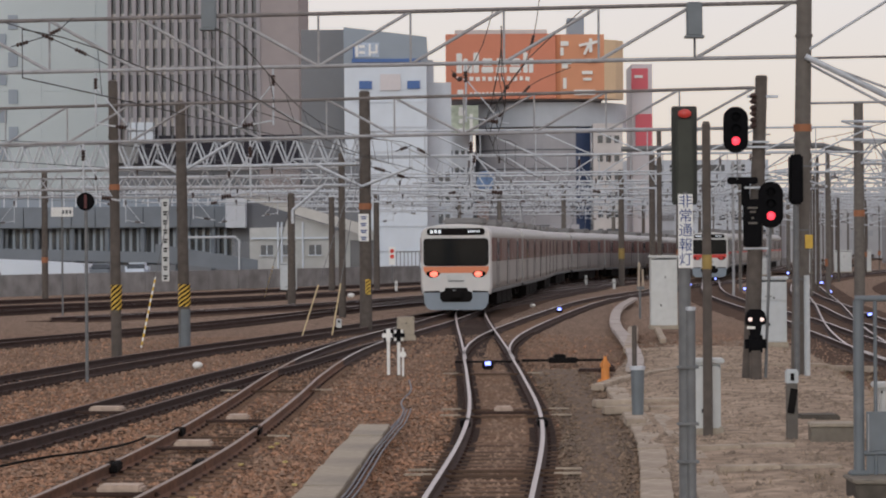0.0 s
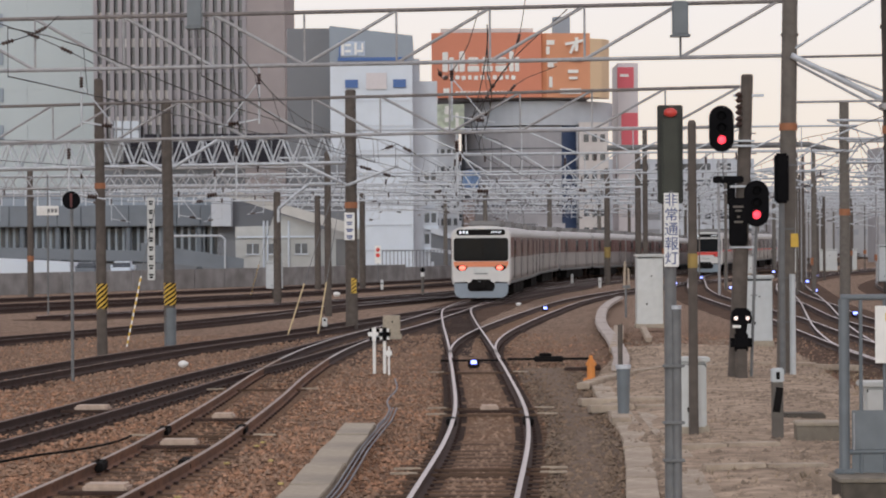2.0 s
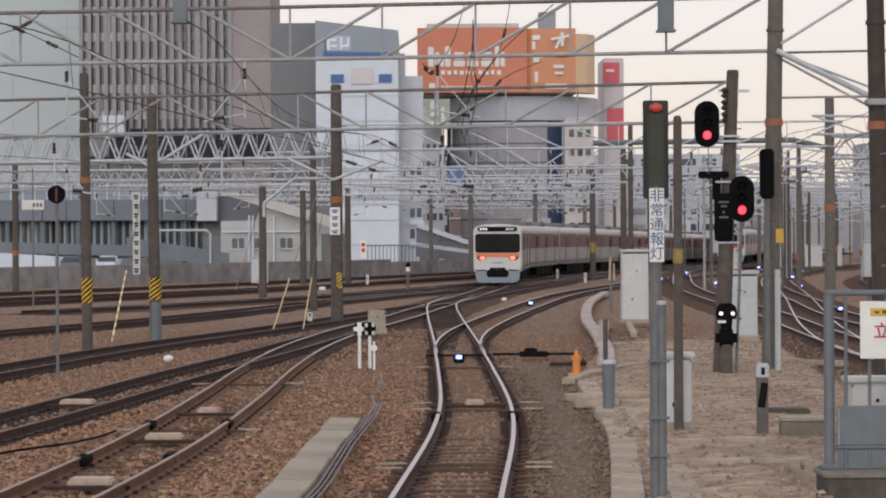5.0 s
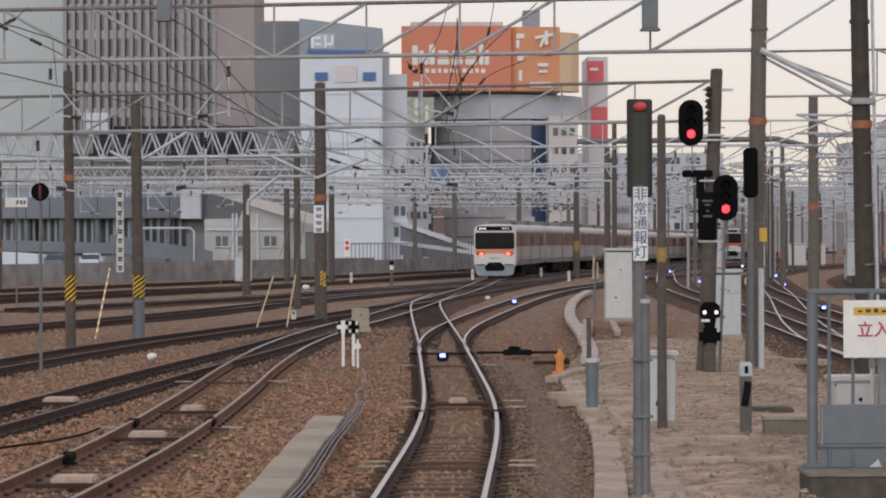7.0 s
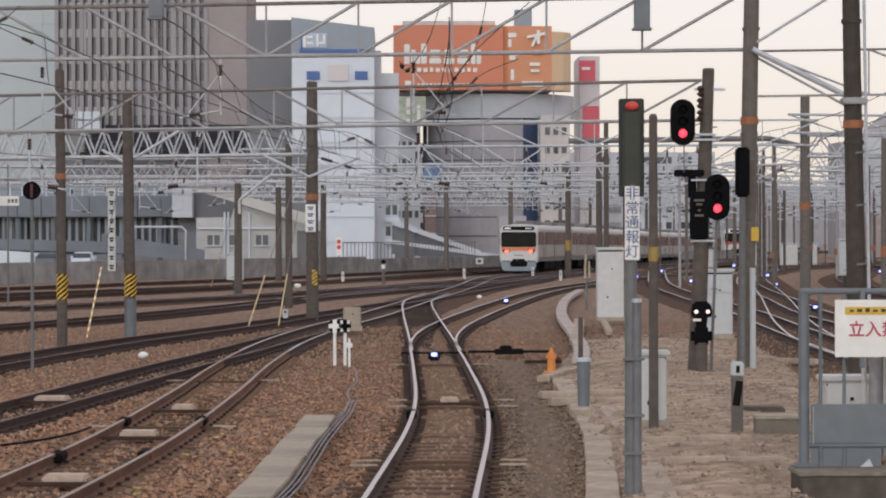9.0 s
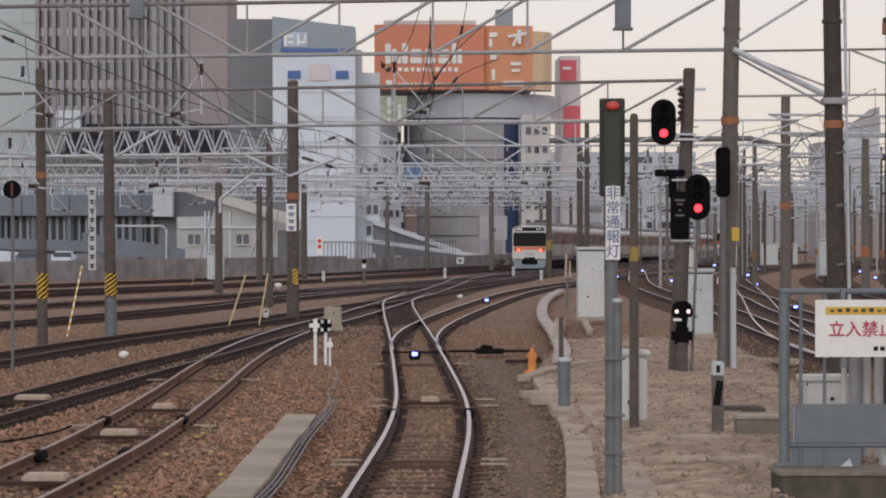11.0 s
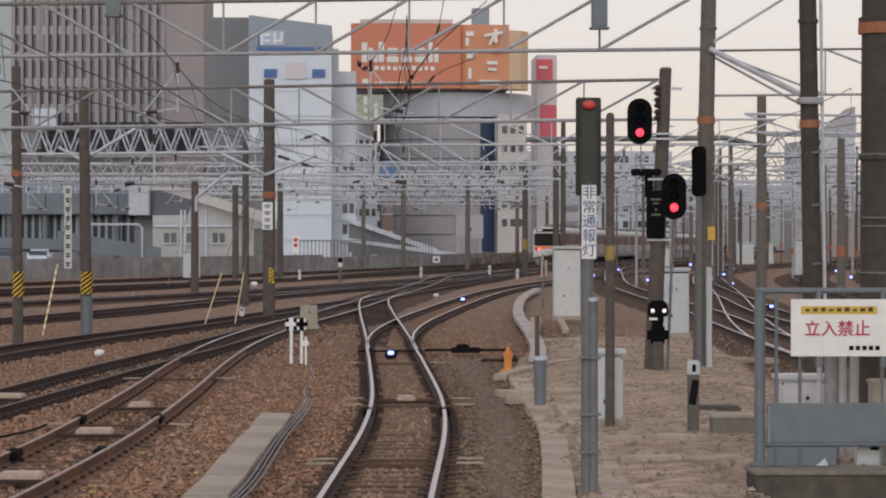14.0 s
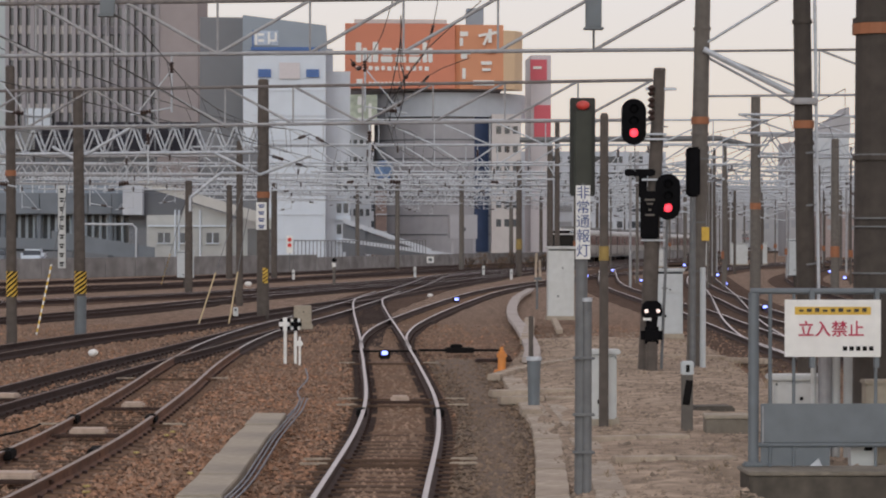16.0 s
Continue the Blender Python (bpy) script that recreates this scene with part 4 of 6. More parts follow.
beam((-20, 300), (75, 312), 7.4, 6.3, 60, 0.07, zigzag=True, label=LATTICE, web=0.05, arms=(0.3, 0.45, 0.5, 0.6, 0.7, 0.8, 0.9))
beam((-18, 350), (80, 352), 7.6, 6.4, 60, 0.075, zigzag=True, label=LATTICE, web=0.05, arms=(0.3, 0.4, 0.5, 0.6, 0.7, 0.8))
beam((19.3, 131), (44, 138), 7.3, 6.3, 16, 0.055, zigzag=True, depth=0.6, label=LATTICE, web=0.04, arms=(0.2, 0.5, 0.8))
beam((13, 92), (40, 100), 6.6, 6.0, 14, 0.045, web=0.025, arms=(0.1, 0.3, 0.6))
beam((23.5, 160), (56, 172), 7.3, 6.3, 24, 0.055, zigzag=True, depth=0.6, label=LATTICE, web=0.04, arms=(0.2, 0.4, 0.6, 0.8))

# overhead wires along the tracks
for key, far in (("centre", 200), ("main", 380), ("second", 88), ("fourth", 330), ("fifth", 330), ("sixth", 320), ("east", 330), ("east_b", 300), ("east_c", 280), ("east_d", 280)):
    o = thing("overhead_line", "dark contact and messenger wires with thin droppers", "overhead wire", "overhead wires", "structure")
    line = [p for p in spline(TRACKS[key], 2.5) if 40 < p.y < far]
    cw, mw, dr = B(), B(), B()
    zig = [0.2 * math.sin(i * 0.16) for i in range(len(line))]
    low = [(p.x + z, p.y, p.z + 5.15) for p, z in zip(line, zig)]
    sag = [5.95 - 0.35 * math.sin(math.pi * ((p.y % 45) / 45)) for p in line]
    top = [(p.x, p.y, p.z + s) for p, s in zip(line, sag)]
    part("contact_wire", wire(cw, low, 0.010), M_wire, o)
    part("messenger_wire", wire(mw, top, 0.010), M_wire, o)
    for a, b in list(zip(low, top))[::2]:
        wire(dr, [a, b], 0.006, 4)
    tagged(part("droppers", dr, M_wire, o), kind="stuff")


# ---- signals ----
def colour_light(p, z, lit, lens_count=3, label="black oval colour-light signal showing red", w=0.49, h=0.91):
    o = thing("colour_light_signal", label, "railway signal", "signals", at=pose(*p, z))
    part("backboard", plate(B(), rounded(w, h, w / 2 - 0.005, k=8), -0.02, 0.02), M_black, o, "black oval backboard")
    part("case", box(B(), (0, 0.12, 0), (w * 0.6, 0.2, h * 0.75), bevel=0.03), M_black, o)
    for k in range(lens_count):
        zz = h * 0.28 - k * h * 0.26
        hood = B()
        ring = [(math.cos(radians(a)), math.sin(radians(a))) for a in range(-20, 201, 20)]
        v0 = [hood.verts.new((0.095 * c, -0.02, zz + 0.095 * s)) for c, s in ring]
        v1 = [hood.verts.new((0.09 * c, -0.13, zz + 0.09 * s)) for c, s in ring]
        for i in range(len(ring) - 1):
            hood.faces.new((v0[i], v0[i + 1], v1[i + 1], v1[i]))
        ho = part("hood", hood, M_black, o, "black lamp hood")
        part("lens", ball(B(), (0, -0.03, zz), 0.088, 1, 0.35, 1), M_glow_red if k == lit else M_black, ho, smooth=True)
    return o


# jumper and feeder wires between the portals
for pts in ([(2.54, 72, 9.18), (2.36, 72, 8.03), (2.14, 72, 7.31), (1.48, 72, 6.38), (1.14, 72, 5.2)], [(1.2, 66, 8.12), (0.9, 66, 7.19), (0.53, 66, 6.64), (0.2, 62, 6.5)], [(3.42, 75, 7.35), (2.37, 75, 6.9), (1.84, 75, 6.31), (1.2, 76, 5.95)], [(-9.37, 60.9, 7.51), (-8.65, 60.9, 7.27), (-7.82, 60.8, 6.9), (-6.92, 60.7, 6.45)], [(-7.9, 60.6, 7.6), (-8.3, 60.8, 7.3), (-9.3, 61, 7.0)], [(2.9, 58.6, 7.5), (2.0, 64, 6.9), (1.3, 80, 6.3), (0.9, 93, 6.4)]):
    fw = thing("feeder_wire", "thin dark feeder wire with small insulators", "overhead wire", "feeder wires", "structure")
    ln_ = spline(pts, 0.4)
    part("wire", wire(B(), [tuple(p) for p in ln_], 0.011), M_wire, fw)
    for k in (len(ln_) // 3, (2 * len(ln_)) // 3):
        a_ = ln_[k]
        part("insulator", ribbed(a_, a_ + (ln_[min(k + 1, len(ln_) - 1)] - a_).normalized() * 0.28, 0.055), M_insul, fw, "dark ribbed insulator")
for pts in ([(-2.5, 92.9, 5.3), (-1.64, 92.8, 5.03), (-1.1, 92.8, 4.85)], [(-1.55, 92.9, 5.75), (-1.0, 92.8, 5.94), (-0.4, 92.8, 5.6)], [(0.85, 92.2, 4.6), (0.97, 92.2, 5.1), (1.14, 92.2, 5.9)]):
    fw = thing("pull_off_string", "string of dark ribbed insulators on a stay", "insulator", "insulator strings")
    part("stay", wire(B(), pts, 0.014), M_wire, fw)
    for p, q in zip(pts, pts[1:]):
        p, q = Vector(p), Vector(q)
        part("insulator", ribbed(p.lerp(q, 0.3), p.lerp(q, 0.72), 0.075), M_insul, fw, "dark ribbed insulator")

colour_light((5.78, 55.65), 4.89, 2)
colour_light((6.46, 55.65), 3.41, 2)
o = thing("signal_bracket", "dark steel bracket arm holding a signal", "bracket", at=pose(5.83, 55.7, 3.86))
part("arm", box(B(), (0.1, 0.1, 0.03), (0.62, 0.1, 0.14), bevel=0.02), M_black, o)
part("drop", box(B(), (0.15, 0.1, -0.24), (0.16, 0.12, 0.5), bevel=0.03), M_black, o)
part("stay", cyl(B(), (-0.02, 0, 0.05), (-0.02, 0, 0.75), 0.012, seg=6), M_galv_dark, o)
o = thing("route_indicator", "dark route indicator box with small pale symbol", "indicator", at=pose(6.1, 55.68, 3.05))
part("case", box(B(), (0, 0, 0), (0.36, 0.12, 0.95), bevel=0.03), M_black, o)
for z, w_ in ((0.30, 0.2), (0.22, 0.12), (0.1, 0.05), (0.0, 0.18)):
    part("symbol_bar", box(B(), (0, -0.07, z), (w_, 0.02, 0.04)), M_mast_lite, o)
o = thing("colour_light_signal", "black signal case seen from its edge on a slim pipe post", "railway signal", "signals", at=pose(7.1, 56.8, 0))
part("case", box(B(), (0, 0, 3.93), (0.27, 0.3, 1.0), bevel=0.04), M_black, o)
part("post", cyl(B(), (0, 0, -0.1), (0, 0, 3.5), 0.06, seg=12), M_galv_dark, o)
part("post", cyl(B(), (0.22, 0.1, -0.1), (0.22, 0.1, 2.0), 0.06, seg=12), M_cab_blue, o)
# dwarf signal with two white lamps
o = thing("shunting_signal", "black dwarf signal with two lit white lamps", "railway signal", "signals", at=pose(6.12, 55.45, 0))
part("head", plate(B(), [(-0.20, -0.02), (-0.18, -0.12), (0.18, -0.12), (0.20, -0.02), (0.18, 0.12), (0.1, 0.19), (-0.1, 0.19), (-0.18, 0.12)], -0.12, 0.12, Matrix.Translation((0, 0, 1.17))), M_black, o)
for x in (-0.115, 0.115):
    part("lamp", ball(B(), (x, -0.13, 1.16), 0.04, 1, 0.4, 1), M_glow_warm, o, "lit white lamp", smooth=True)
part("name_plate", box(B(), (-0.1, -0.13, 1.0), (0.16, 0.02, 0.05)), M_white, o)
part("neck", cyl(B(), (0, 0, 0.8), (0, 0, 1.06), 0.10, 0.13, 10), M_black, o)
part("base_case", box(B(), (0, 0, 0.68), (0.42, 0.3, 0.34), bevel=0.08), M_black, o)
part("foot", cyl(B(), (0, 0, -0.1), (0, 0, 0.55), 0.12, seg=12), M_mast, o)


# emergency call lamp on its own post
def text_plate(parent, chars, size, place, material, rot=(90, 0, 0), extrude=0.003, bold=0.0):
    cu = bpy.data.curves.new("lettering", "FONT")
    cu.body, cu.size, cu.align_x, cu.align_y, cu.extrude = chars, size, "CENTER", "CENTER", extrude
    cu.offset = size * bold
    ob = new("lettering", cu)
    ob.data.materials.append(material)
    ob.parent = parent
    ob.matrix_basis = pose(*place, *rot)
    return ob


o = thing("emergency_lamp", "tall grey emergency lamp board with red dome on a steel post", "emergency lamp", at=pose(2.56, 29.9, 0))
part("post", cyl(B(), (-0.01, 0.05, -0.3), (0, 0.05, 3.1), 0.065, seg=14), M_galv_dark, o)
part("sleeve", cyl(B(), (0.055, 0.0, -0.3), (0.055, 0.0, 1.95), 0.05, seg=14), M_galv_dark, o)
part("sleeve_cap", cyl(B(), (0.055, 0.0, 1.95), (0.055, 0.0, 1.99), 0.055, seg=14), M_galv, o)
for z in (0.35, 0.75, 1.35):
    part("clamp", box(B(), (0.02, 0.0, z), (0.23, 0.15, 0.03), bevel=0.008), M_galv_dark, o)
brd = part("board", box(B(), (0, 0, 3.59), (0.27, 0.05, 1.04), bevel=0.012), M_board_dark, o, "dark backing board")
part("strip_lamp", box(B(), (0, -0.05, 3.55), (0.185, 0.06, 0.84), bevel=0.02), M_olive, brd, "unlit strip lamp")
part("red_dome", ball(B(), (0, -0.06, 4.03), 0.062, 1.2, 0.8, 0.8), M_lamp_red, brd, "red dome lamp", smooth=True)
part("text_bracket", box(B(), (0, -0.04, 2.9), (0.06, 0.1, 0.5)), M_galv_dark, o)
part("push_box", box(B(), (0, -0.06, 3.13), (0.06, 0.05, 0.16), bevel=0.01), M_galv_dark, brd)
pl = part("text_board", box(B(), (0, -0.09, 2.79), (0.155, 0.012, 0.78), bevel=0.004), M_white, o, "white board with dark blue lettering")
for k, c in enumerate("\u975e\u5e38\u901a\u5831\u706f"):
    text_plate(pl, c, 0.150, (0, -0.1, 3.095 - k * 0.153), M_navy)


# ---- cabinets and trackside things ----
def cabinet(p, w, d, h, material, label, legs=0.0, roof=True, split=False):
    o = thing("relay_cabinet", label, "cabinet", "trackside cabinets", at=pose(*p, 0))
    part("body", box(B(), (0, d / 2, legs + (h - legs) / 2), (w, d, h - legs), bevel=0.015), material, o)
    if roof:
        part("lid", box(B(), (0, d / 2, h + 0.03), (w + 0.1, d + 0.1, 0.07), bevel=0.015), material, o)
    if split:
        part("door", box(B(), (0.12 * w, -0.012, legs + 0.34 * h), (w * 0.6, 0.03, h * 0.56), bevel=0.01), material, o)
        part("upper_door", box(B(), (0, -0.012, h * 0.82), (w * 0.94, 0.03, h * 0.28), bevel=0.01), material, o)
    else:
        part("door", box(B(), (0, -0.012, legs + (h - legs) * 0.5), (w * 0.92, 0.03, (h - legs) * 0.94), bevel=0.01), material, o)
    # near-black strip added as the shade below the lid's overhang
    part("lid_shadow_gap", box(B(), (0, -0.015, h - 0.05), (w * 0.94, 0.02, 0.035)), M_under, o)
    part("lock", box(B(), (-w * 0.12, -0.035, h * 0.32), (0.05, 0.03, 0.06)), M_under, o)
    part("plate", box(B(), (w * 0.05, -0.035, h * 0.72), (0.04, 0.02, 0.04)), M_under, o)
    part("plinth", box(B(), (0, d / 2, 0.02), (w + 0.08, d + 0.08, 0.14 + legs), bevel=0.02) if not legs else box(B(), (0, d / 2, legs / 2 - 0.05), (w * 0.3, d * 0.4, legs + 0.1), bevel=0.02), M_conc if not legs else M_mast_dk, o, "concrete plinth" if not legs else "dark steel leg")
    return o


cabinet((6.98, 89.3), 0.84, 0.6, 2.22, M_cab, "tall pale grey relay cabinet on a plinth")
cabinet((8.5, 73), 0.74, 0.6, 1.72, M_cab_blue, "blue-grey cabinet with a split door", split=True)
cabinet((3.68, 39.6), 0.40, 0.3, 0.98, M_cab, "low pale grey cabinet behind a slim post")
cabinet((-8.0, 146), 0.85, 0.5, 1.75, M_cab_blue, "pale blue cabinet hung beside a brown mast", legs=0.4)
cabinet((24.3, 150), 0.8, 0.5, 2.4, M_cab_blue, "pale blue-grey cabinet among the eastern tracks", legs=0.5)
cabinet((-1.08, 80.4), 0.5, 0.6, 0.62, M_conc, "squat grey concrete box by the crossing", roof=False)
cabinet((5.80, 35.6), 0.62, 0.4, 0.82, M_cab, "long low white equipment box behind the gate")

for x, y, w, h in ((35.4, 250, 1.5, 1.9), (31.6, 245, 0.8, 1.9), (38.2, 255, 0.9, 1.9), (26.5, 232, 0.8, 1.5)):
    cabinet((x, y), w, 0.6, h, M_cab, "pale equipment cabinet among the far tracks")

# points machine and rods at the switch
o = thing("points_machine", "dark points machine with throw rods across the track", "points machine", at=pose(0, 65.2, 0))
part("throw_rod", box(B(), (1.0, 0, -0.04), (1.5, 0.07, 0.045)), M_under, o)
part("throw_rod", box(B(), (2.75, 0.1, -0.02), (1.9, 0.09, 0.055)), M_under, o)
part("motor", box(B(), (2.75, 0.15, -0.02), (0.7, 0.5, 0.12), bevel=0.03), M_under, o, "black motor case")
part("motor_lid", box(B(), (2.68, 0.15, 0.07), (0.3, 0.3, 0.09), bevel=0.03), M_under, o)
part("lever_box", box(B(), (3.3, -4.2, -0.06), (0.8, 0.3, 0.07), bevel=0.02), M_rail_dark, o)
part("crank", box(B(), (3.5, -4.6, 0.02), (0.3, 0.5, 0.1), bevel=0.03), M_rail_side, o)


def guide_light(p, lamp=True, z=0.0):
    o = thing("track_light", "small lit blue-white marker light by the rails", "marker light", "blue marker lights", at=pose(*p, z))
    part("case", box(B(), (0, 0.03, -0.02), (0.26, 0.12, 0.2), bevel=0.03), M_under, o)
    part("lens", box(B(), (0, -0.05, 0.02), (0.10 + 0.0005 * p[1], 0.03, 0.06 + 0.0004 * p[1]), bevel=0.012), M_glow_blue, o, "glowing blue-white lens")


guide_light((0.98, 62.9))
for p in ((4.72, 115), (15.8, 181), (20.2, 210), (17.4, 163), (30.0, 246), (24.9, 186), (29.9, 218), (20.8, 152), (15.6, 103.4), (35.5, 204), (31.2, 174)):
    guide_light(p)

# orange hydrant-like point lock, bollard, posts, stones
o = thing("point_lock", "orange painted steel lock stand beside the track", "lock stand", at=pose(3.17, 55.5, 0))
part("foot", box(B(), (0, 0, -0.05), (0.3, 0.3, 0.1), bevel=0.02), M_orange, o)
part("column", cyl(B(), (0, 0, 0), (0, 0, 0.36), 0.085, 0.07, 12), M_orange, o)
part("head", box(B(), (0, 0, 0.28), (0.2, 0.16, 0.17), bevel=0.05), M_orange, o)
part("knob", cyl(B(), (0, 0, 0.35), (0, 0, 0.45), 0.05, 0.03, 10), M_orange, o)
o = thing("bollard", "grey steel bollard with lighter cap and thin pipe", "bollard", at=pose(3.07, 44.8, 0))
part("shaft", cyl(B(), (0, 0, -0.1), (0, 0, 0.66), 0.09, 0.11, 14), M_gate, o)
part("cap", cyl(B(), (0, 0, 0.66), (0, 0, 0.72), 0.125, 0.125, 14), M_galv, o)
part("pipe", cyl(B(), (-0.04, 0.1, 0.6), (-0.04, 0.1, 1.36), 0.04, seg=10), M_mast, o)
o = thing("marker_post", "weathered wooden post with pale number cap", "post", at=pose(4.75, 38.6, 0))
part("post", box(B(), (0, 0, 0.28), (0.15, 0.15, 0.95), bevel=0.015), M_mast_lite, o)
part("cap", box(B(), (0, 0, 0.83), (0.17, 0.17, 0.2), bevel=0.02), M_cab_blue, o)
part("number_bar", box(B(), (0, -0.09, 0.83), (0.05, 0.01, 0.1)), M_under, o)
part("strap", box(B(), (0, -0.08, 0.5), (0.1, 0.02, 0.34), ry=0.15), M_under, o)
o = thing("concrete_block", "squat pale concrete block on sandy soil", "concrete block", at=pose(5.24, 38.25, 0, 0, 0, -3))
part("body", box(B(), (0, 0, 0.03), (0.58, 0.55, 0.30), bevel=0.015), M_conc_mid, o)
part("lid", box(B(), (0, 0, 0.20), (0.62, 0.60, 0.05), bevel=0.012), M_conc, o, "pale worn concrete lid")
o = thing("concrete_block", "low dark slab sunk in sandy soil", "concrete block", at=pose(5.66, 42.9, 0, 0, 0, 4))
part("body", box(B(), (0, 0, -0.02), (0.62, 0.5, 0.16), bevel=0.03), M_conc_dark, o)
for x, y, s in ((-5.49, 63.0, 0.10), (-4.9, 150, 0.16), (3.86, 122, 0.1)):
    b = ball(B(), (0, 0, 0), s, 1.2, 0.9, 0.8, 2)
    for v in b.verts:
        v.co *= 1 + 0.25 * noise.noise(v.co * 9 + Vector((x, y, 0)))
    st = solid("white_stone", b, M_white, "whitewashed stone lying on the ballast", "stone", "white stones", smooth=True)
    st.location = (x, y, 0.02)
for x, y, h in ((-3.45, 93.2, 0.3), (10.26, 169.7, 0.62), (9.56, 189, 0.62), (4.6, 175, 0.7), (-2.8, 168, 0.6)):
    o = thing("marker_block", "small white trackside marker block", "marker", "white markers", at=pose(x, y, 0))
    part("block", box(B(), (0, 0, h / 2 - 0.05), (0.17, 0.12, h), bevel=0.02), M_cab, o)
    part("dark_mark", box(B(), (0.0, -0.065, h * 0.55), (0.06, 0.01, 0.08)), M_under, o)

# slim marker posts beside the curved trough
o = thing("slim_post", "pair of slim beige posts on a grey stem", "post", at=pose(7.37, 105.9, 0))
part("stem", cyl(B(), (0, 0, -0.15), (0, 0, 1.0), 0.045, seg=10), M_galv_dark, o)
part("sheath", cyl(B(), (-0.06, 0, 0.9), (-0.02, 0, 1.95), 0.045, seg=10), M_conc_warm, o, "beige sheath")
part("sheath", cyl(B(), (0.12, 0, 0.9), (0.10, 0, 1.7), 0.04, seg=10), M_conc_warm, o, "beige sheath")
part("clamp", box(B(), (0.03, 0, 1.0), (0.3, 0.12, 0.12), bevel=0.02), M_galv_dark, o)
# square board by the far tracks
o = thing("small_sign", "small white square sign with grey mark", "sign", at=pose(7.8, 246, -0.1))
part("post", cyl(B(), (0, 0.04, -0.2), (0, 0.04, 0.5), 0.05, seg=8), M_galv_dark, o)
part("panel", box(B(), (0, 0, 0.55), (0.62, 0.04, 0.55), bevel=0.01), M_white, o)
part("mark", box(B(), (0, -0.03, 0.55), (0.32, 0.02, 0.28)), M_galv_dark, o)

# clearance sign posts with crosses
for x, ink in ((-1.18, M_white), (-0.96, M_black)):
    o = thing("cross_marker", "white post with a cross-shaped board on top", "marker post", "cross markers", at=pose(x, 60.3, 0))
    part("post", cyl(B(), (0, 0, -0.1), (0, 0, 0.64), 0.036, seg=10), M_white, o)
    bd = part("cross_board", plate(B(), [(-0.045, -0.14), (0.045, -0.14), (0.045, -0.045), (0.13, -0.045), (0.13, 0.045), (0.045, 0.045), (0.045, 0.14), (-0.045, 0.14), (-0.045, 0.045), (-0.13, 0.045), (-0.13, -0.045), (-0.045, -0.045)], -0.06, -0.04, Matrix.Translation((0, 0, 0.74))), M_white if ink is M_white else M_black, o)
    part("cross_back", box(B(), (0, -0.02, 0.74), (0.2, 0.02, 0.24)), M_black if ink is M_white else M_white, bd)
o = thing("short_marker", "short white post with a round white tag", "marker post", "cross markers", at=pose(-0.86, 59.6, 0))
part("post", cyl(B(), (0, 0, -0.1), (0, 0, 0.5), 0.025, seg=8), M_white, o)
part("tag", cyl(B(), (0, -0.03, 0.36), (0, -0.05, 0.36), 0.07, seg=12), M_white, o)

# round disc sign on a thin pole, seen from behind
o = thing("disc_sign", "dark round disc sign on a slim grey pole", "railway sign", at=pose(-7.31, 57.9, 0))
part("pole", cyl(B(), (0, 0, -0.1), (0, 0, 3.75), 0.035, seg=10), M_galv_dark, o)
part("disc", cyl(B(), (0, -0.05, 3.6), (0, -0.08, 3.6), 0.185, seg=28), M_black, o)
part("disc_mark", box(B(), (0, -0.085, 3.6), (0.05, 0.01, 0.28)), mat("dark_red", (0.08, 0.012, 0.012), 0.6), o)

# small signal post between the western tracks
o = thing("ground_marker", "short dark post with a black hooded top and white collar", "marker post", at=pose(-0.35, 152, 0))
part("post", cyl(B(), (0, 0, -0.2), (0, 0, 0.9), 0.09, seg=10), M_mast_lite, o)
part("collar", cyl(B(), (0, 0, 0.9), (0, 0, 1.12), 0.11, seg=10), M_white, o)
part("hood", box(B(), (0, 0, 1.26), (0.26, 0.2, 0.26), bevel=0.06), M_black, o)

# yellow sheathed guy wires
for (x, y), (tx, ty), tz, sl in (((-8.17, 76.3), (-7.5, 79.0), 4.4, 0.42), ((-4.26, 85.1), (-2.75, 92.7), 5.5, 0.27), ((-3.39, 86.0), (-2.65, 92.6), 5.6, 0.27), ((-9.48, 149.8), (-7.4, 138.4), 4.9, 0.35)):
    o = thing("guy_wire", "steel guy wire with yellow sheath at its foot", "guy wire", "guy wires")
    a, b_ = Vector((x, y, -0.05)), Vector((tx, ty, tz))
    part("wire", cyl(B(), a, b_, 0.012, seg=6), M_galv_dark, o)
    sh = part("sheath", cyl(B(), a, a.lerp(b_, sl), 0.024, seg=8), M_guy if x > -8 else M_white, o, "yellow plastic sheath")
    if x < -8:
        for k in range(9):
            u = (k + 0.25) / 9 * sl
            part("ring", cyl(B(), a.lerp(b_, u), a.lerp(b_, u + sl / 18), 0.027, seg=8), M_yellow, sh)


# vertical sign boards on poles with unreadable writing
def tall_board(p, w, h, zc, n, material, ink, label):
    o = thing("vertical_sign", label, "sign", "vertical signs", at=pose(*p, 0))
    part("panel", box(B(), (0, 0, zc), (w, 0.03, h), bevel=0.008), material, o)
    for k in range(n):
        z = zc + h / 2 - (k + 0.5) * h / n
        part("writing_bar", box(B(), (0, -0.02, z + 0.02), (w * 0.6, 0.008, h / n * 0.18)), ink, o)
        part("writing_bar", box(B(), (0, -0.02, z - h / n * 0.2), (w * 0.45, 0.008, h / n * 0.2)), ink, o)
    return o


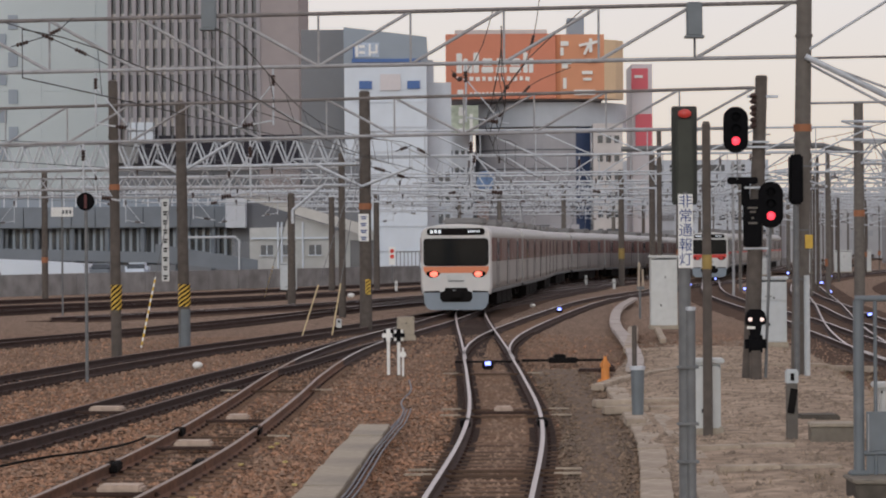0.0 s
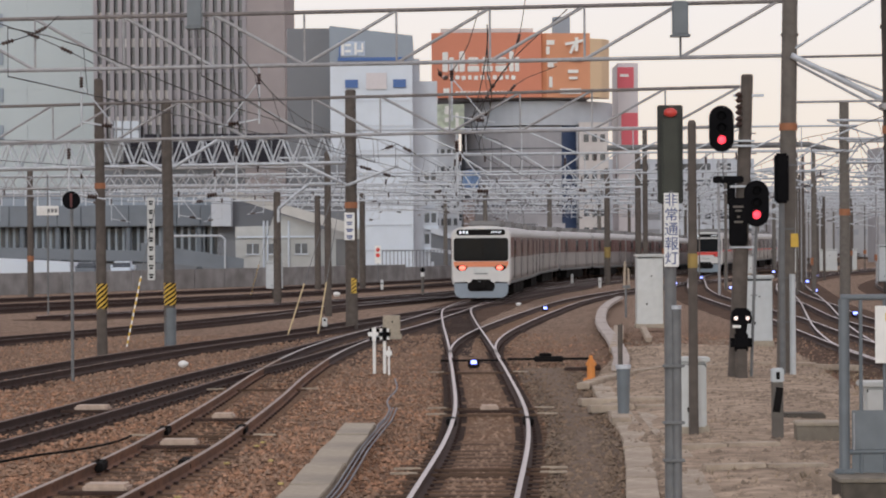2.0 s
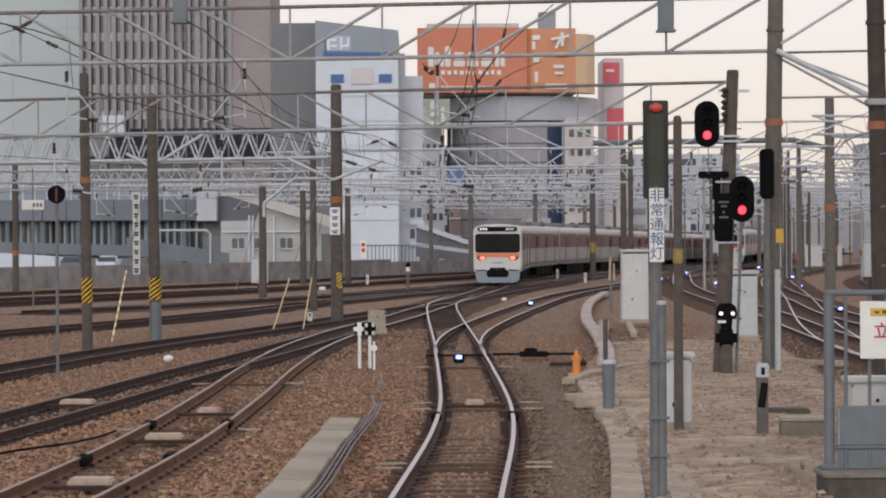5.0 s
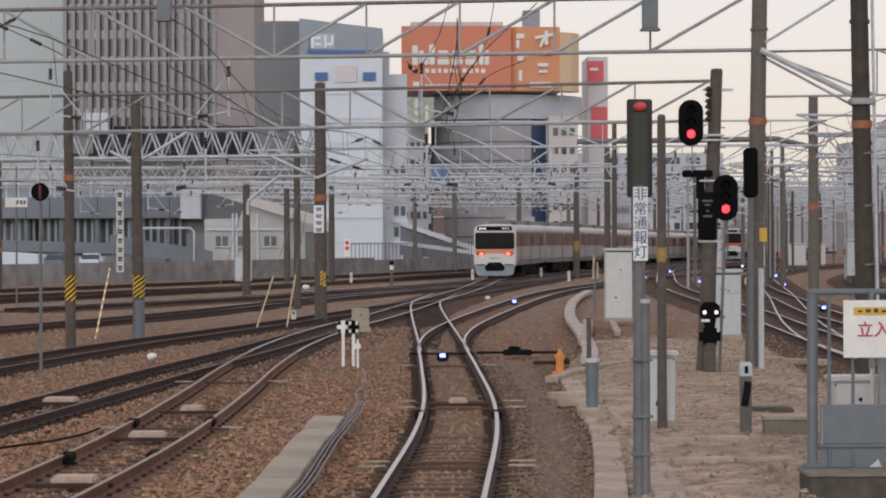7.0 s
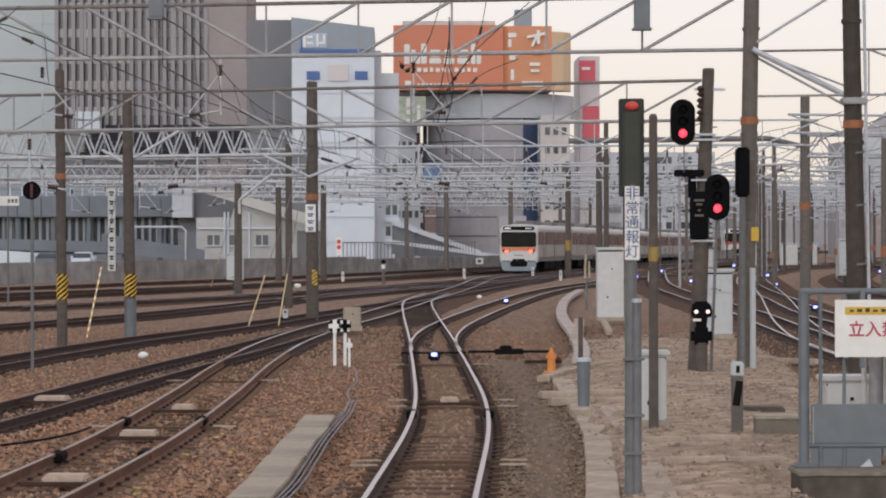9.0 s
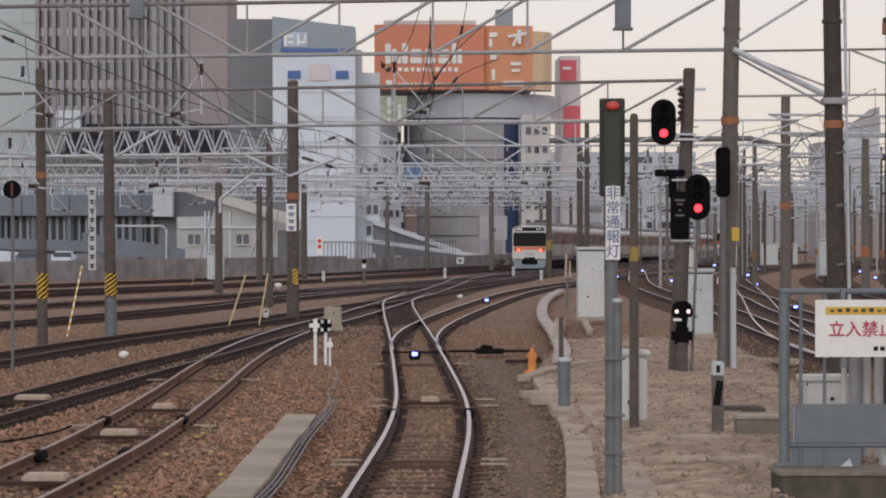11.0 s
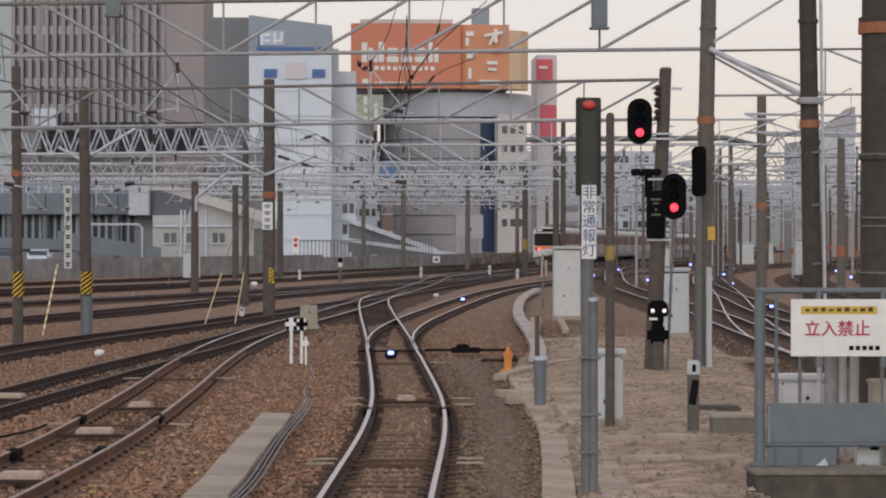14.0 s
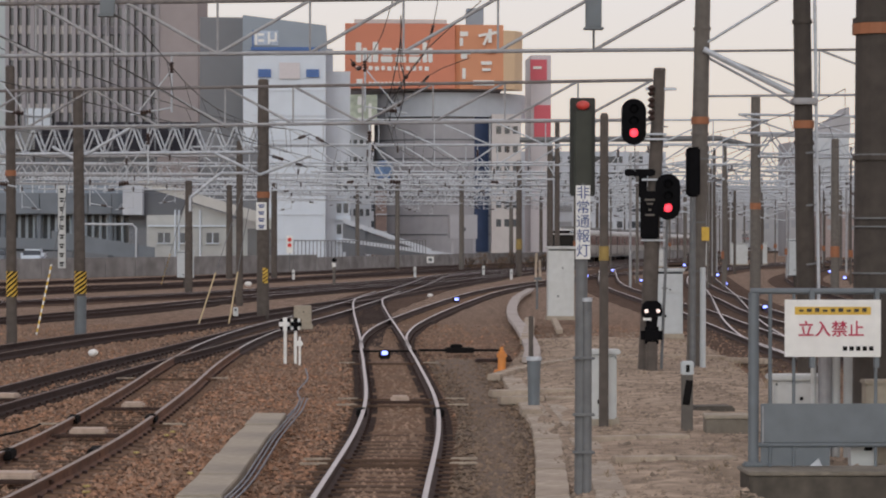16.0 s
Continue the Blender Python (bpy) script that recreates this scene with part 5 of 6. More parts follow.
tall_board((-2.6, 92.75), 0.34, 0.9, 3.25, 4, M_white, M_navy, "white vertical board with blue writing on the mast")
b_ = tall_board((-7.75, 78.9), 0.21, 2.3, 2.85, 9, M_cab, M_under, "tall narrow white board with dark writing")
o = thing("small_sign", "small white sign with grey ring and dark writing", "sign", at=pose(-15.9, 118, 0))
part("panel", box(B(), (0, 0, 4.15), (0.92, 0.04, 0.4), bevel=0.01), M_white, o)
rg = B()
bmesh.ops.create_cone(rg, segments=20, radius1=0.13, radius2=0.13, depth=0.02, matrix=Matrix.Translation((-0.26, -0.03, 4.15)) @ Euler((radians(90), 0, 0)).to_matrix().to_4x4())
part("ring", rg, M_galv_dark, o)
part("ring_centre", cyl(B(), (-0.26, -0.04, 4.15), (-0.26, -0.055, 4.15), 0.08, seg=16), M_white, o)
for k in range(3):
    part("writing_bar", box(B(), (0.05 + 0.15 * k, -0.03, 4.15), (0.1, 0.01, 0.16)), M_galv_dark, o)
part("hanger", cyl(B(), (0, 0.02, 4.3), (0, 0.02, 5.7), 0.03, seg=6), M_galv_dark, o)
part("hanger", cyl(B(), (0, 0.02, -0.2), (0, 0.02, 4.1), 0.045, seg=6), M_galv_dark, o)
o = thing("small_sign", "small white sign with red mark near the wall", "sign", at=pose(-3.7, 205, 0))
part("panel", box(B(), (0, 0, 1.9), (0.45, 0.03, 1.3), bevel=0.01), M_white, o)
for z in (2.25, 1.85):
    part("red_mark", cyl(B(), (0, -0.02, z), (0, -0.04, z), 0.15, seg=14), M_red, o)
part("post", cyl(B(), (0, 0.03, -0.2), (0, 0.03, 1.5), 0.04, seg=6), M_galv_dark, o)
# boxes hanging under the near portal
for x, y, z in ((5.18, 57.9, 7.25), (-4.95, 60.2, 7.65)):
    o = thing("hanging_box", "blue-grey steel box hung in the portal beam", "equipment box", "hanging boxes", at=pose(x, y, z))
    part("case", box(B(), (0, 0, 0), (0.32, 0.26, 0.7), bevel=0.03), M_gate, o)
    part("base", box(B(), (0, 0, -0.36), (0.4, 0.34, 0.05), bevel=0.01), M_gate, o)
    part("rod", cyl(B(), (0, 0, -0.36), (0, 0, -0.8), 0.015, seg=6), M_galv_dark, o)
# ---- eastern island: sandy soil, concrete cable troughs ----
sb = B()
edge_w = [(2.0, 26), (2.45, 31), (2.8, 44), (3.0, 52), (3.6, 60), (4.4, 68), (4.9, 74)]
edge_e = [(7.0, 26), (8.0, 32), (8.2, 44), (8.0, 52), (8.4, 60), (9.0, 68), (9.3, 74)]
wl_, el_ = spline(edge_w, 1.2), spline(edge_e, 1.2)
rows_ = []
for k in range(140):
    a, b_ = wl_[min(int(k * len(wl_) / 140), len(wl_) - 1)], el_[min(int(k * len(el_) / 140), len(el_) - 1)]
    ring_ = []
    for j in range(25):
        q = a.lerp(b_, j / 24)
        z = -0.13 + 0.12 * math.sin(math.pi * j / 24) ** 0.4 + 0.05 * noise.noise((q.x * 0.9, q.y * 0.45, 1)) + 0.03 * noise.noise((q.x * 3, q.y * 1.6, 4))
        if q.x > 4.3 and q.y < 32.2:
            z -= 0.6
        ring_.append(sb.verts.new((q.x, q.y, z)))
    rows_.append(ring_)
for a, b_ in zip(rows_, rows_[1:]):
    for j in range(24):
        sb.faces.new((a[j], a[j + 1], b_[j + 1], b_[j]))
solid("soil_island", sb, M_soil, "pale sandy soil strip between the tracks", "bare ground", kind="structure", smooth=True)

# clods and gravel on the soil
wy, wx = [p.y for p in wl_], [p.x for p in wl_]
ex = [p.x for p in el_]
ey = [p.y for p in el_]


def soil_z(x, y):
    u = (x - np.interp(y, wy, wx)) / max(0.1, np.interp(y, ey, ex) - np.interp(y, wy, wx))
    if not 0 < u < 1:
        return None
    return -0.13 + 0.12 * math.sin(math.pi * u) ** 0.4 + 0.05 * noise.noise((x * 0.9, y * 0.45, 1)) - (0.6 if x > 4.3 and y < 32.2 else 0)


cv, cf = [], []
crng = np.random.default_rng(21)
for k in range(26000):
    y = 27 + 50 * crng.random() ** 1.5
    x = 2.3 + crng.random() * 6.0 + 0.02 * (y - 30)
    z = soil_z(x, y)
    patch = noise.noise((x * 0.7, y * 0.28, 17))
    if z is None or crng.random() > 0.35 + 1.6 * max(0, patch):
        continue
    s = 0.015 + 0.04 * crng.random() ** 2
    n0 = len(cv)
    cv += [(x + s * dx * crng.uniform(0.6, 1.4), y + s * dy * crng.uniform(0.6, 1.4), z + s * dz * crng.uniform(0.4, 1.0)) for dx, dy, dz in ((1, 0, 0), (0, 1, 0), (-1, 0, 0), (0, -1, 0), (0, 0, 1))]
    cf += [(n0, n0 + 1, n0 + 4), (n0 + 1, n0 + 2, n0 + 4), (n0 + 2, n0 + 3, n0 + 4), (n0 + 3, n0, n0 + 4)]
cm = bpy.data.meshes.new("soil_clods")
cm.from_pydata(cv, [], cf)
cm.materials.append(M_clod)
tagged(new("soil_clods", cm), "loose pale clods and gravel on the sandy strip", "gravel", kind="stuff")

# dry grass tufts on the soil
gv, gf = [], []
grng = np.random.default_rng(11)
for k in range(1500):
    y = 27 + 45 * grng.random() ** 1.3
    x = 2.9 + grng.random() * 5.2 + 0.02 * (y - 30)
    if noise.noise((x * 0.8, y * 0.35, 9)) < 0.05 or (x > 4.3 and y < 32.3):
        continue
    for q in range(5):
        a, h = grng.random() * 6.28, 0.02 + 0.055 * grng.random()
        dx, dy, w = math.cos(a) * 0.05, math.sin(a) * 0.05, 0.006
        n0 = len(gv)
        gv += [(x - w + dx * 0.3, y + dy * 0.3, -0.06), (x + w + dx * 0.3, y + dy * 0.3, -0.06), (x + dx, y + dy, h - 0.03)]
        gf.append((n0, n0 + 1, n0 + 2))
gm = bpy.data.meshes.new("dry_grass")
gm.from_pydata(gv, [], gf)
gm.materials.append(M_grass)
tagged(new("dry_grass", gm), "sparse dry grass tufts on the sandy soil", "dry grass", kind="stuff")


def trough(pts, w, label, material, n=0.62, z=0.02, gap=0.02):
    """A cable trough of separate lids laid end to end."""
    o = thing("cable_trough", label, "cable trough", "cable troughs")
    line = spline(pts, n)
    nrm = sides(line)
    lid = mesh_of(box(B(), (0, 0, 0), (w, n - gap, 0.12), bevel=0.012), "lid", material)
    for p, q in zip(line, nrm):
        s = new("lid", lid)
        s.parent = o
        s.matrix_basis = Matrix.Translation((p.x, p.y, z + random.uniform(-0.012, 0.01))) @ Euler((random.uniform(-0.01, 0.01), random.uniform(-0.02, 0.02), math.atan2(q.y, q.x) + random.uniform(-0.02, 0.02))).to_matrix().to_4x4()
    return o


trough([(1.95, 25.5), (2.23, 29.6), (2.57, 34.6), (2.85, 39.2), (3.05, 45.2), (3.18, 51), (3.32, 56)], 0.36, "worn sandy concrete cable trough lids", M_conc_warm, 1.6, -0.118)
trough([(4.05, 60), (4.35, 64), (4.95, 76), (5.5, 90), (6.2, 102), (7.4, 118), (9.1, 135)], 0.36, "pale curved concrete cable trough", mat("pale_concrete", (0.40, 0.355, 0.33), 0.9, vary=0.08), 1.0)
trough([(2.66, 27), (2.86, 30), (3.07, 34), (3.32, 40), (3.5, 46)], 0.34, "worn sandy concrete cable trough lids", M_conc_warm, 1.9, -0.108)
trough([(4.6, 70), (5.2, 78), (5.9, 88)], 0.3, "worn sandy concrete cable trough lids", M_conc_warm, 0.9)
trough([(5.9, 76), (6.5, 86)], 0.18, "worn sandy concrete cable trough lids", M_conc_warm, 0.9, 0.06)
trough([(-1.45, 27), (-1.36, 30), (-1.2, 35.5), (-1.06, 40.6)], 0.47, "grey concrete cable trough beside the ballast", M_conc, 2.7, -0.03, 0.03)
trough([(3.0, 54), (4.2, 58.5), (5.6, 61), (7.6, 62), (9.2, 60)], 0.25, "worn sandy concrete cable trough lids", M_conc_warm, 0.8, -0.05)
for pts in ([(2.95, 46), (3.7, 46.1)], [(2.9, 43), (3.6, 43.1)], [(3.5, 37), (4.3, 37.2)], [(3.6, 33.5), (4.5, 33.6)], [(2.9, 48), (3.8, 48.2)]):
    trough(pts, 0.3, "loose worn concrete slab on the soil", M_conc_warm, 0.75, -0.04)
# loose cables
for off in (0.0, 0.05, 0.11):
    o = solid("cable", wire(B(), [(p.x, p.y, p.z) for p in spline([(-1.22 + off, 26.5, 0.06), (-1.05 + off, 30, 0.03), (-0.93 + off, 33, 0.1), (-0.90 + off, 37, 0.0), (-0.76 + off, 40.4, 0.02), (-0.70 + off, 43, -0.03), (-0.66 + off, 47, -0.06)], 0.4)], 0.013), M_cable, "grey cable lying along the trough", "cable", "loose cables", smooth=True)
solid("cable", wire(B(), [(p.x, p.y, p.z - 0.06) for p in spline([(-0.8, 42), (-0.66, 46), (-0.74, 49), (-0.62, 53), (-0.70, 57)], 0.5)], 0.016), M_cable, "thin grey cable winding over the ballast", "cable", "loose cables")
solid("cable", wire(B(), [(p.x, p.y, p.z - 0.08) for p in spline([(-5.9, 34), (-5.2, 37), (-4.75, 38), (-4.4, 39.5), (-4.3, 41)], 0.5)], 0.018), M_under, "black cable lying on the ballast", "cable", "loose cables")


# yellow painted marks on stones
M_mark = mat("chipped_yellow_paint", (0.50, 0.40, 0.15), 0.7, vary=0.3, grain=20, stain=6.0)
for x, y in ((-4.15, 39.1), (-2.4, 39.2), (-2.36, 39.9), (-2.8, 31.3), (-2.74, 30.6), (-4.45, 31.0), (-2.06, 36.5), (-2.6, 36.1), (-1.75, 33.0)):
    solid("painted_stone", box(B(), (x, y, -0.125), (0.08, 0.07, 0.025), 0.4 + x, bevel=0.01), M_mark, "yellow painted marker stone in the ballast", "stone", "painted stones")


# gauge tie boxes between the rails, pale lubricator pads, tie rods
def tie(x, y, ang, w=0.34, d=0.5, rods=True, material=None):
    o = thing("tie_box", "pale equipment cover with dark rod between the rails", "track equipment", "track equipment", at=Matrix.Translation((x, y, 0)) @ Euler((0, 0, ang)).to_matrix().to_4x4())
    part("cover", box(B(), (0, 0, -0.03), (w, d, 0.10), bevel=0.03), material or M_conc_warm, o)
    if rods:
        part("rod", box(B(), (0, -d * 0.75, -0.07), (0.96, 0.06, 0.05), bevel=0.015), M_rail_side, o)


PALE = mat("pale_pink_plastic", (0.46, 0.365, 0.295), 0.8, vary=0.2, grain=6, stain=0.8, tint=(0.3, 0.22, 0.17))
for x, y, a, w_ in ((-3.42, 38.6, -0.05, 0.5), (-3.6, 31.5, -0.07, 0.5), (-3.25, 44.5, -0.03, 0.34), (-5.6, 47, -0.12, 0.55), (-6.55, 38.3, -0.13, 0.45), (0.97, 46.2, 0.0, 0.3)):
    tie(x, y, a, w_, 0.40, True, PALE)
for x, y, a in ((-3.3, 41, -0.04), (-3.2, 54, 0.0), (1.02, 47.3, 0.0), (1.0, 45.6, 0.0), (1.04, 60.5, 0.0), (0.62, 34.6, 0.03), (0.58, 33.9, 0.03)):
    o = thing("tie_rod", "thin rusty tie rod across the track", "track equipment", "track equipment", at=Matrix.Translation((x, y, 0)) @ Euler((0, 0, a)).to_matrix().to_4x4())
    part("rod", box(B(), (0, 0, -0.115), (1.7, 0.05, 0.04), bevel=0.01), M_sleeper, o)
    for s in (-1, 1):
        part("rod_end", box(B(), (s * 0.90, 0, -0.09), (0.34, 0.035, 0.03), bevel=0.01), M_conc_warm, o, "pale worn rod end")
for x, y in ((-3.05, 35.3), (-4.1, 35.0), (-2.78, 41.7), (-3.9, 41.5), (0.32, 43.2), (1.5, 43.2)):
    solid("rail_joint", box(B(), (x, y, -0.06), (0.16, 0.6, 0.12), bevel=0.02), M_under, "black fishplate joint on a rail", "rail joint", "rail joints")

# ---- gate with warning sign ----
o = thing("platform_gate", "grey-painted steel gate on a concrete base", "gate", at=pose(0, 32, 0))
for x, r in ((4.70, 0.062), (4.89, 0.022), (5.16, 0.02), (6.75, 0.06), (6.1, 0.02)):
    part("post", cyl(B(), (x, 0.02, -0.05), (x, 0.02, 2.0), r, seg=12), M_gate, o)
for z, r in ((2.02, 0.035), (0.27, 0.03)):
    part("rail", cyl(B(), (4.66, 0.02, z), (7.4, 0.02, z), r, seg=10), M_gate, o)
part("panel", box(B(), (6.07, 0.0, 0.52), (2.58, 0.02, 0.44)), M_gate, o, "blue-grey kick panel")
part("lower_panel", box(B(), (5.18, 0.03, 0.14), (0.79, 0.02, 0.22)), M_gate, o, "blue-grey kick panel")
part("stiffener", plate(B(), [(5.34, 0.03), (5.48, 0.03), (5.44, 0.12)], -0.03, 0.0), M_galv, o, "pale welded gusset")
part("edge_flat", box(B(), (4.80, -0.02, 0.5), (0.014, 0.04, 0.42)), M_galv_mid, o, "worn bright panel edge")
o = thing("gate_base", "weathered dark concrete footing under the gate", "footing", at=pose(6.05, 31.72, 0))
part("block", box(B(), (0, 0, -0.5), (2.98, 0.80, 0.98), bevel=0.025), M_conc_dark, o)
part("ledge", box(B(), (0, 0, 0.0), (3.04, 0.86, 0.045), bevel=0.012), M_conc_mid, o, "paler top ledge")
for x in (-1.35, 0.70):
    part("post_foot", box(B(), (x, 0.3, 0.045), (0.24, 0.18, 0.06), bevel=0.02), M_gate, o)
o = thing("equipment_box", "small white box standing under the gate", "equipment box", at=pose(6.02, 32.4, 0))
part("body", box(B(), (0, 0, 0.12), (0.30, 0.2, 0.26), bevel=0.012), M_cab, o)
part("slot", box(B(), (0.05, -0.105, 0.2), (0.1, 0.02, 0.04), bevel=0.008), M_under, o)
part("foot", box(B(), (0, 0, -0.05), (0.32, 0.22, 0.1)), M_conc_dark, o)
for x, r, m_, lb in ((5.72, 0.035, M_cab, "slim white pipe post behind the gate"), (5.86, 0.085, M_galv_mid, "grey concrete post behind the gate"), (5.99, 0.055, M_cab, "white pipe post behind the gate"), (6.15, 0.065, M_cab, "thick white pipe post behind the gate")):
    o = thing("pipe_post", lb, "post", "pipe posts behind the gate", at=pose(x, 34, 0))
    part("shaft", cyl(B(), (0, 0, -0.3), (0, 0, 1.55), r, seg=14), m_, o)
    part("cap", cyl(B(), (0, 0, 1.55), (0, 0, 1.58), r * 1.05, r * 0.8, 14), m_, o)
o = thing("equipment_box", "beige stained equipment box behind the gate", "equipment box", at=pose(6.35, 32.75, 0))
part("body", box(B(), (0, 0, 0.4), (0.5, 0.3, 1.08), bevel=0.02), M_conc, o)
part("lid", box(B(), (0, 0, 0.95), (0.54, 0.34, 0.05), bevel=0.015), M_conc, o)
o = thing("warning_sign", "white warning sign with yellow strip and red lettering", "sign", at=pose(5.59, 31.93, 1.6))
part("bracket", box(B(), (-0.23, 0.05, 0.0), (0.05, 0.1, 0.9)), M_gate, o)
part("bracket", box(B(), (0.51, 0.05, 0.0), (0.05, 0.1, 0.9)), M_gate, o)
sp = part("board", box(B(), (0, 0, 0), (1.1, 0.012, 0.65), bevel=0.004), M_white, o)
part("yellow_strip", box(B(), (0, -0.009, 0.2), (0.87, 0.004, 0.09)), M_yellow, sp)
for k in range(9):
    part("writing_bar", box(B(), (-0.36 + 0.09 * k, -0.013, 0.2 + 0.004 * (k % 3)), (0.05 + 0.006 * (k % 2), 0.004, 0.026 + 0.01 * (k % 3))), M_mast_dk, sp)
text_plate(sp, "\u7acb\u5165\u7981\u6b62", 0.19, (-0.02, -0.012, -0.02), M_sign_red, bold=0.012)
for k in range(5):
    part("writing_bar", box(B(), (0.14 + 0.075 * k, -0.009, -0.23), (0.05, 0.004, 0.05)), M_under, sp)

# ---- boundary wall, viaduct and buildings to the north ----
M_wall = mat("boundary_wall_concrete", (0.255, 0.25, 0.25), 0.9, vary=0.25, grain=1.0, stain=0.3, tint=(0.12, 0.11, 0.105))
M_glassgreen = mat("pale_green_curtain_wall", (0.345, 0.395, 0.42), 0.35, vary=0.03, grain=0.2, stain=0.04)
M_brown = mat("brown_fins", (0.272, 0.258, 0.278), 0.7, vary=0.06, grain=0.5, stain=0.1)
M_brown_dark = mat("dark_tower_glass", (0.082, 0.082, 0.092), 0.3, vary=0.2, grain=0.3)
M_tower_lite = mat("tower_spandrel", (0.52, 0.49, 0.48), 0.6, vary=0.08, grain=0.5)
M_slate = mat("slate_cladding", (0.125, 0.132, 0.150), 0.5, vary=0.06, grain=0.4, stain=0.08)
M_deep = mat("deep_shadowed_glazing", (0.036, 0.035, 0.044), 0.8, vary=0.2, grain=0.5)
no_shine(M_deep)
M_bluegrey = mat("blue_grey_cladding", (0.22, 0.26, 0.31), 0.5, vary=0.04, grain=0.4, stain=0.08)
M_facade = mat("white_facade_tiles", (0.555, 0.61, 0.68), 0.6, vary=0.04, grain=0.5, stain=0.08)
M_facade2 = mat("grey_white_facade", (0.50, 0.53, 0.58), 0.7, vary=0.08, grain=0.5, stain=0.1)
M_sign_orange = mat("orange_billboard", (0.56, 0.20, 0.115), 0.6, vary=0.03, grain=0.5, stain=0.1)
M_sign_orange2 = mat("amber_billboard", (0.57, 0.255, 0.135), 0.6, vary=0.03, grain=0.5, stain=0.1)
M_taupe = mat("taupe_cladding", (0.325, 0.322, 0.345), 0.6, vary=0.07, grain=0.5, stain=0.1)
M_band = mat("viaduct_blue_grey", (0.15, 0.172, 0.20), 0.7, vary=0.12, grain=0.5, stain=0.15)
M_win = mat("office_window_glass", (0.06, 0.07, 0.085), 0.2, vary=0.3, grain=0.4)
M_blue = mat("blue_sign", (0.035, 0.10, 0.30), 0.5, vary=0.05)
M_pink = mat("pale_pink_sign", (0.53, 0.50, 0.52), 0.5, vary=0.05)
M_crimson = mat("crimson_sign", (0.55, 0.08, 0.11), 0.5, vary=0.05)
M_depot = mat("weathered_depot_render", (0.43, 0.44, 0.435), 0.8, vary=0.12, grain=0.8, stain=0.35, tint=(0.33, 0.33, 0.32))
M_ramp = mat("pale_ramp_concrete", (0.50, 0.495, 0.475), 0.8, vary=0.1, grain=0.8, stain=0.3, tint=(0.38, 0.37, 0.36))
# grey of far walls with the veil of distance already in the colour
M_haze = mat("haze_tinted_grey", (0.36, 0.36, 0.375), 0.9, vary=0.1, grain=0.1)

wb = thing("boundary_wall", "low stained concrete boundary wall along the yard", "wall", kind="structure")
for (x0, y0), (x1, y1), h in (((-60, 128), (-25.7, 164), 1.25), ((-25.7, 164), (-1.9, 215), 1.1), ((-1.9, 215), (12, 262), 0.9), ((12, 262), (40, 330), 0.9)):
    d = Vector((x1 - x0, y1 - y0, 0))
    n = max(1, int(d.length / 4))
    for k in range(n):
        c = Vector((x0, y0, 0)) + d * ((k + 0.5) / n)
        part("panel", box(B(), (c.x, c.y, h / 2 - 0.3), (d.length / n - 0.04, 0.2, h + 0.6), math.atan2(d.y, d.x), bevel=0.02), M_wall, wb)
# railing over the wall
fb = thing("wall_fence", "thin grey fence behind the wall", "fence", kind="structure")
for k in range(40):
    x, y = -3.5 + k * 0.28, 212 + k * 0.9
    part("post", cyl(B(), (x, y, 0.6), (x, y, 2.2), 0.03, seg=5), M_galv_dark, fb)
part("rail", cyl(B(), (-3.5, 212, 2.15), (7.5, 247, 2.15), 0.03, seg=5), M_galv_dark, fb)


def block(name, label, x0, x1, y, depth, z1, material, z0=-1.0, category="building"):
    o = thing(name, label, category, "buildings beyond the yard", at=pose(0, 0, 0))
    part("wall", box(B(), ((x0 + x1) / 2, y + depth / 2, (z0 + z1) / 2), (x1 - x0, depth, z1 - z0)), material, o)
    return o


def windows(o, x0, x1, z0, z1, y, nx, nz, fx=0.7, fz=0.5, material=None):
    for i in range(nx):
        for k in range(nz):
            w, h = (x1 - x0) / nx, (z1 - z0) / nz
            c = (x0 + (i + 0.5) * w, y - 0.05, z0 + (k + 0.5) * h)
            f = part("window", box(B(), c, (w * fx, 0.12, h * fz)), material or M_win, o)


# pale curtain-wall block
g = block("glass_building", "pale grey-green glass office block", -96, -46.5, 395, 30, 70, M_glassgreen)
for k in range(7):
    part("mullion", box(B(), (-94 + k * 7.6, 394.95, 30), (0.1, 0.12, 76)), M_glassgreen, g)
for z in np.arange(9, 66, 7.8):
    part("floor_line", box(B(), (-71, 394.95, z), (49, 0.12, 0.1)), M_glassgreen, g)
for k in range(8):
    part("window", box(B(), (-61.5 + (k % 2) * 1.6, 394.85, 16 + k * 2.6), (1.3, 0.2, 2.0)), M_bluegrey, g)
# brown tower with upright fins
t_ = block("brown_tower", "tall brown office tower with upright fins", -45, -24.5, 381, 28, 62, M_brown_dark, 14)
for k in range(19):
    part("fin", box(B(), (-44.6 + k * 1.11, 380.4, 40), (0.52, 1.4, 46)), M_brown, t_)
for z in np.arange(19.5, 62, 3.5):
    for k in range(18):
        # left nine columns: the brightness of lit spandrels is put into a paler colour
        part("spandrel", box(B(), (-44.05 + k * 1.11, 380.9, z), (0.6, 0.4, 1.15)), M_tower_lite if (k < 9) else M_brown, t_)
part("stair_wall", box(B(), (-21.9, 394, 35), (5.4, 28, 58)), mat("tower_side_panel", (0.285, 0.252, 0.255), 0.7, vary=0.06, grain=0.4), t_)
part("side_slit", box(B(), (-24.7, 380.6, 38), (0.5, 0.8, 48)), M_brown_dark, t_)
part("base", box(B(), (-30, 396, 6.5), (30, 27, 15)), M_slate, t_, "dark lower storeys")
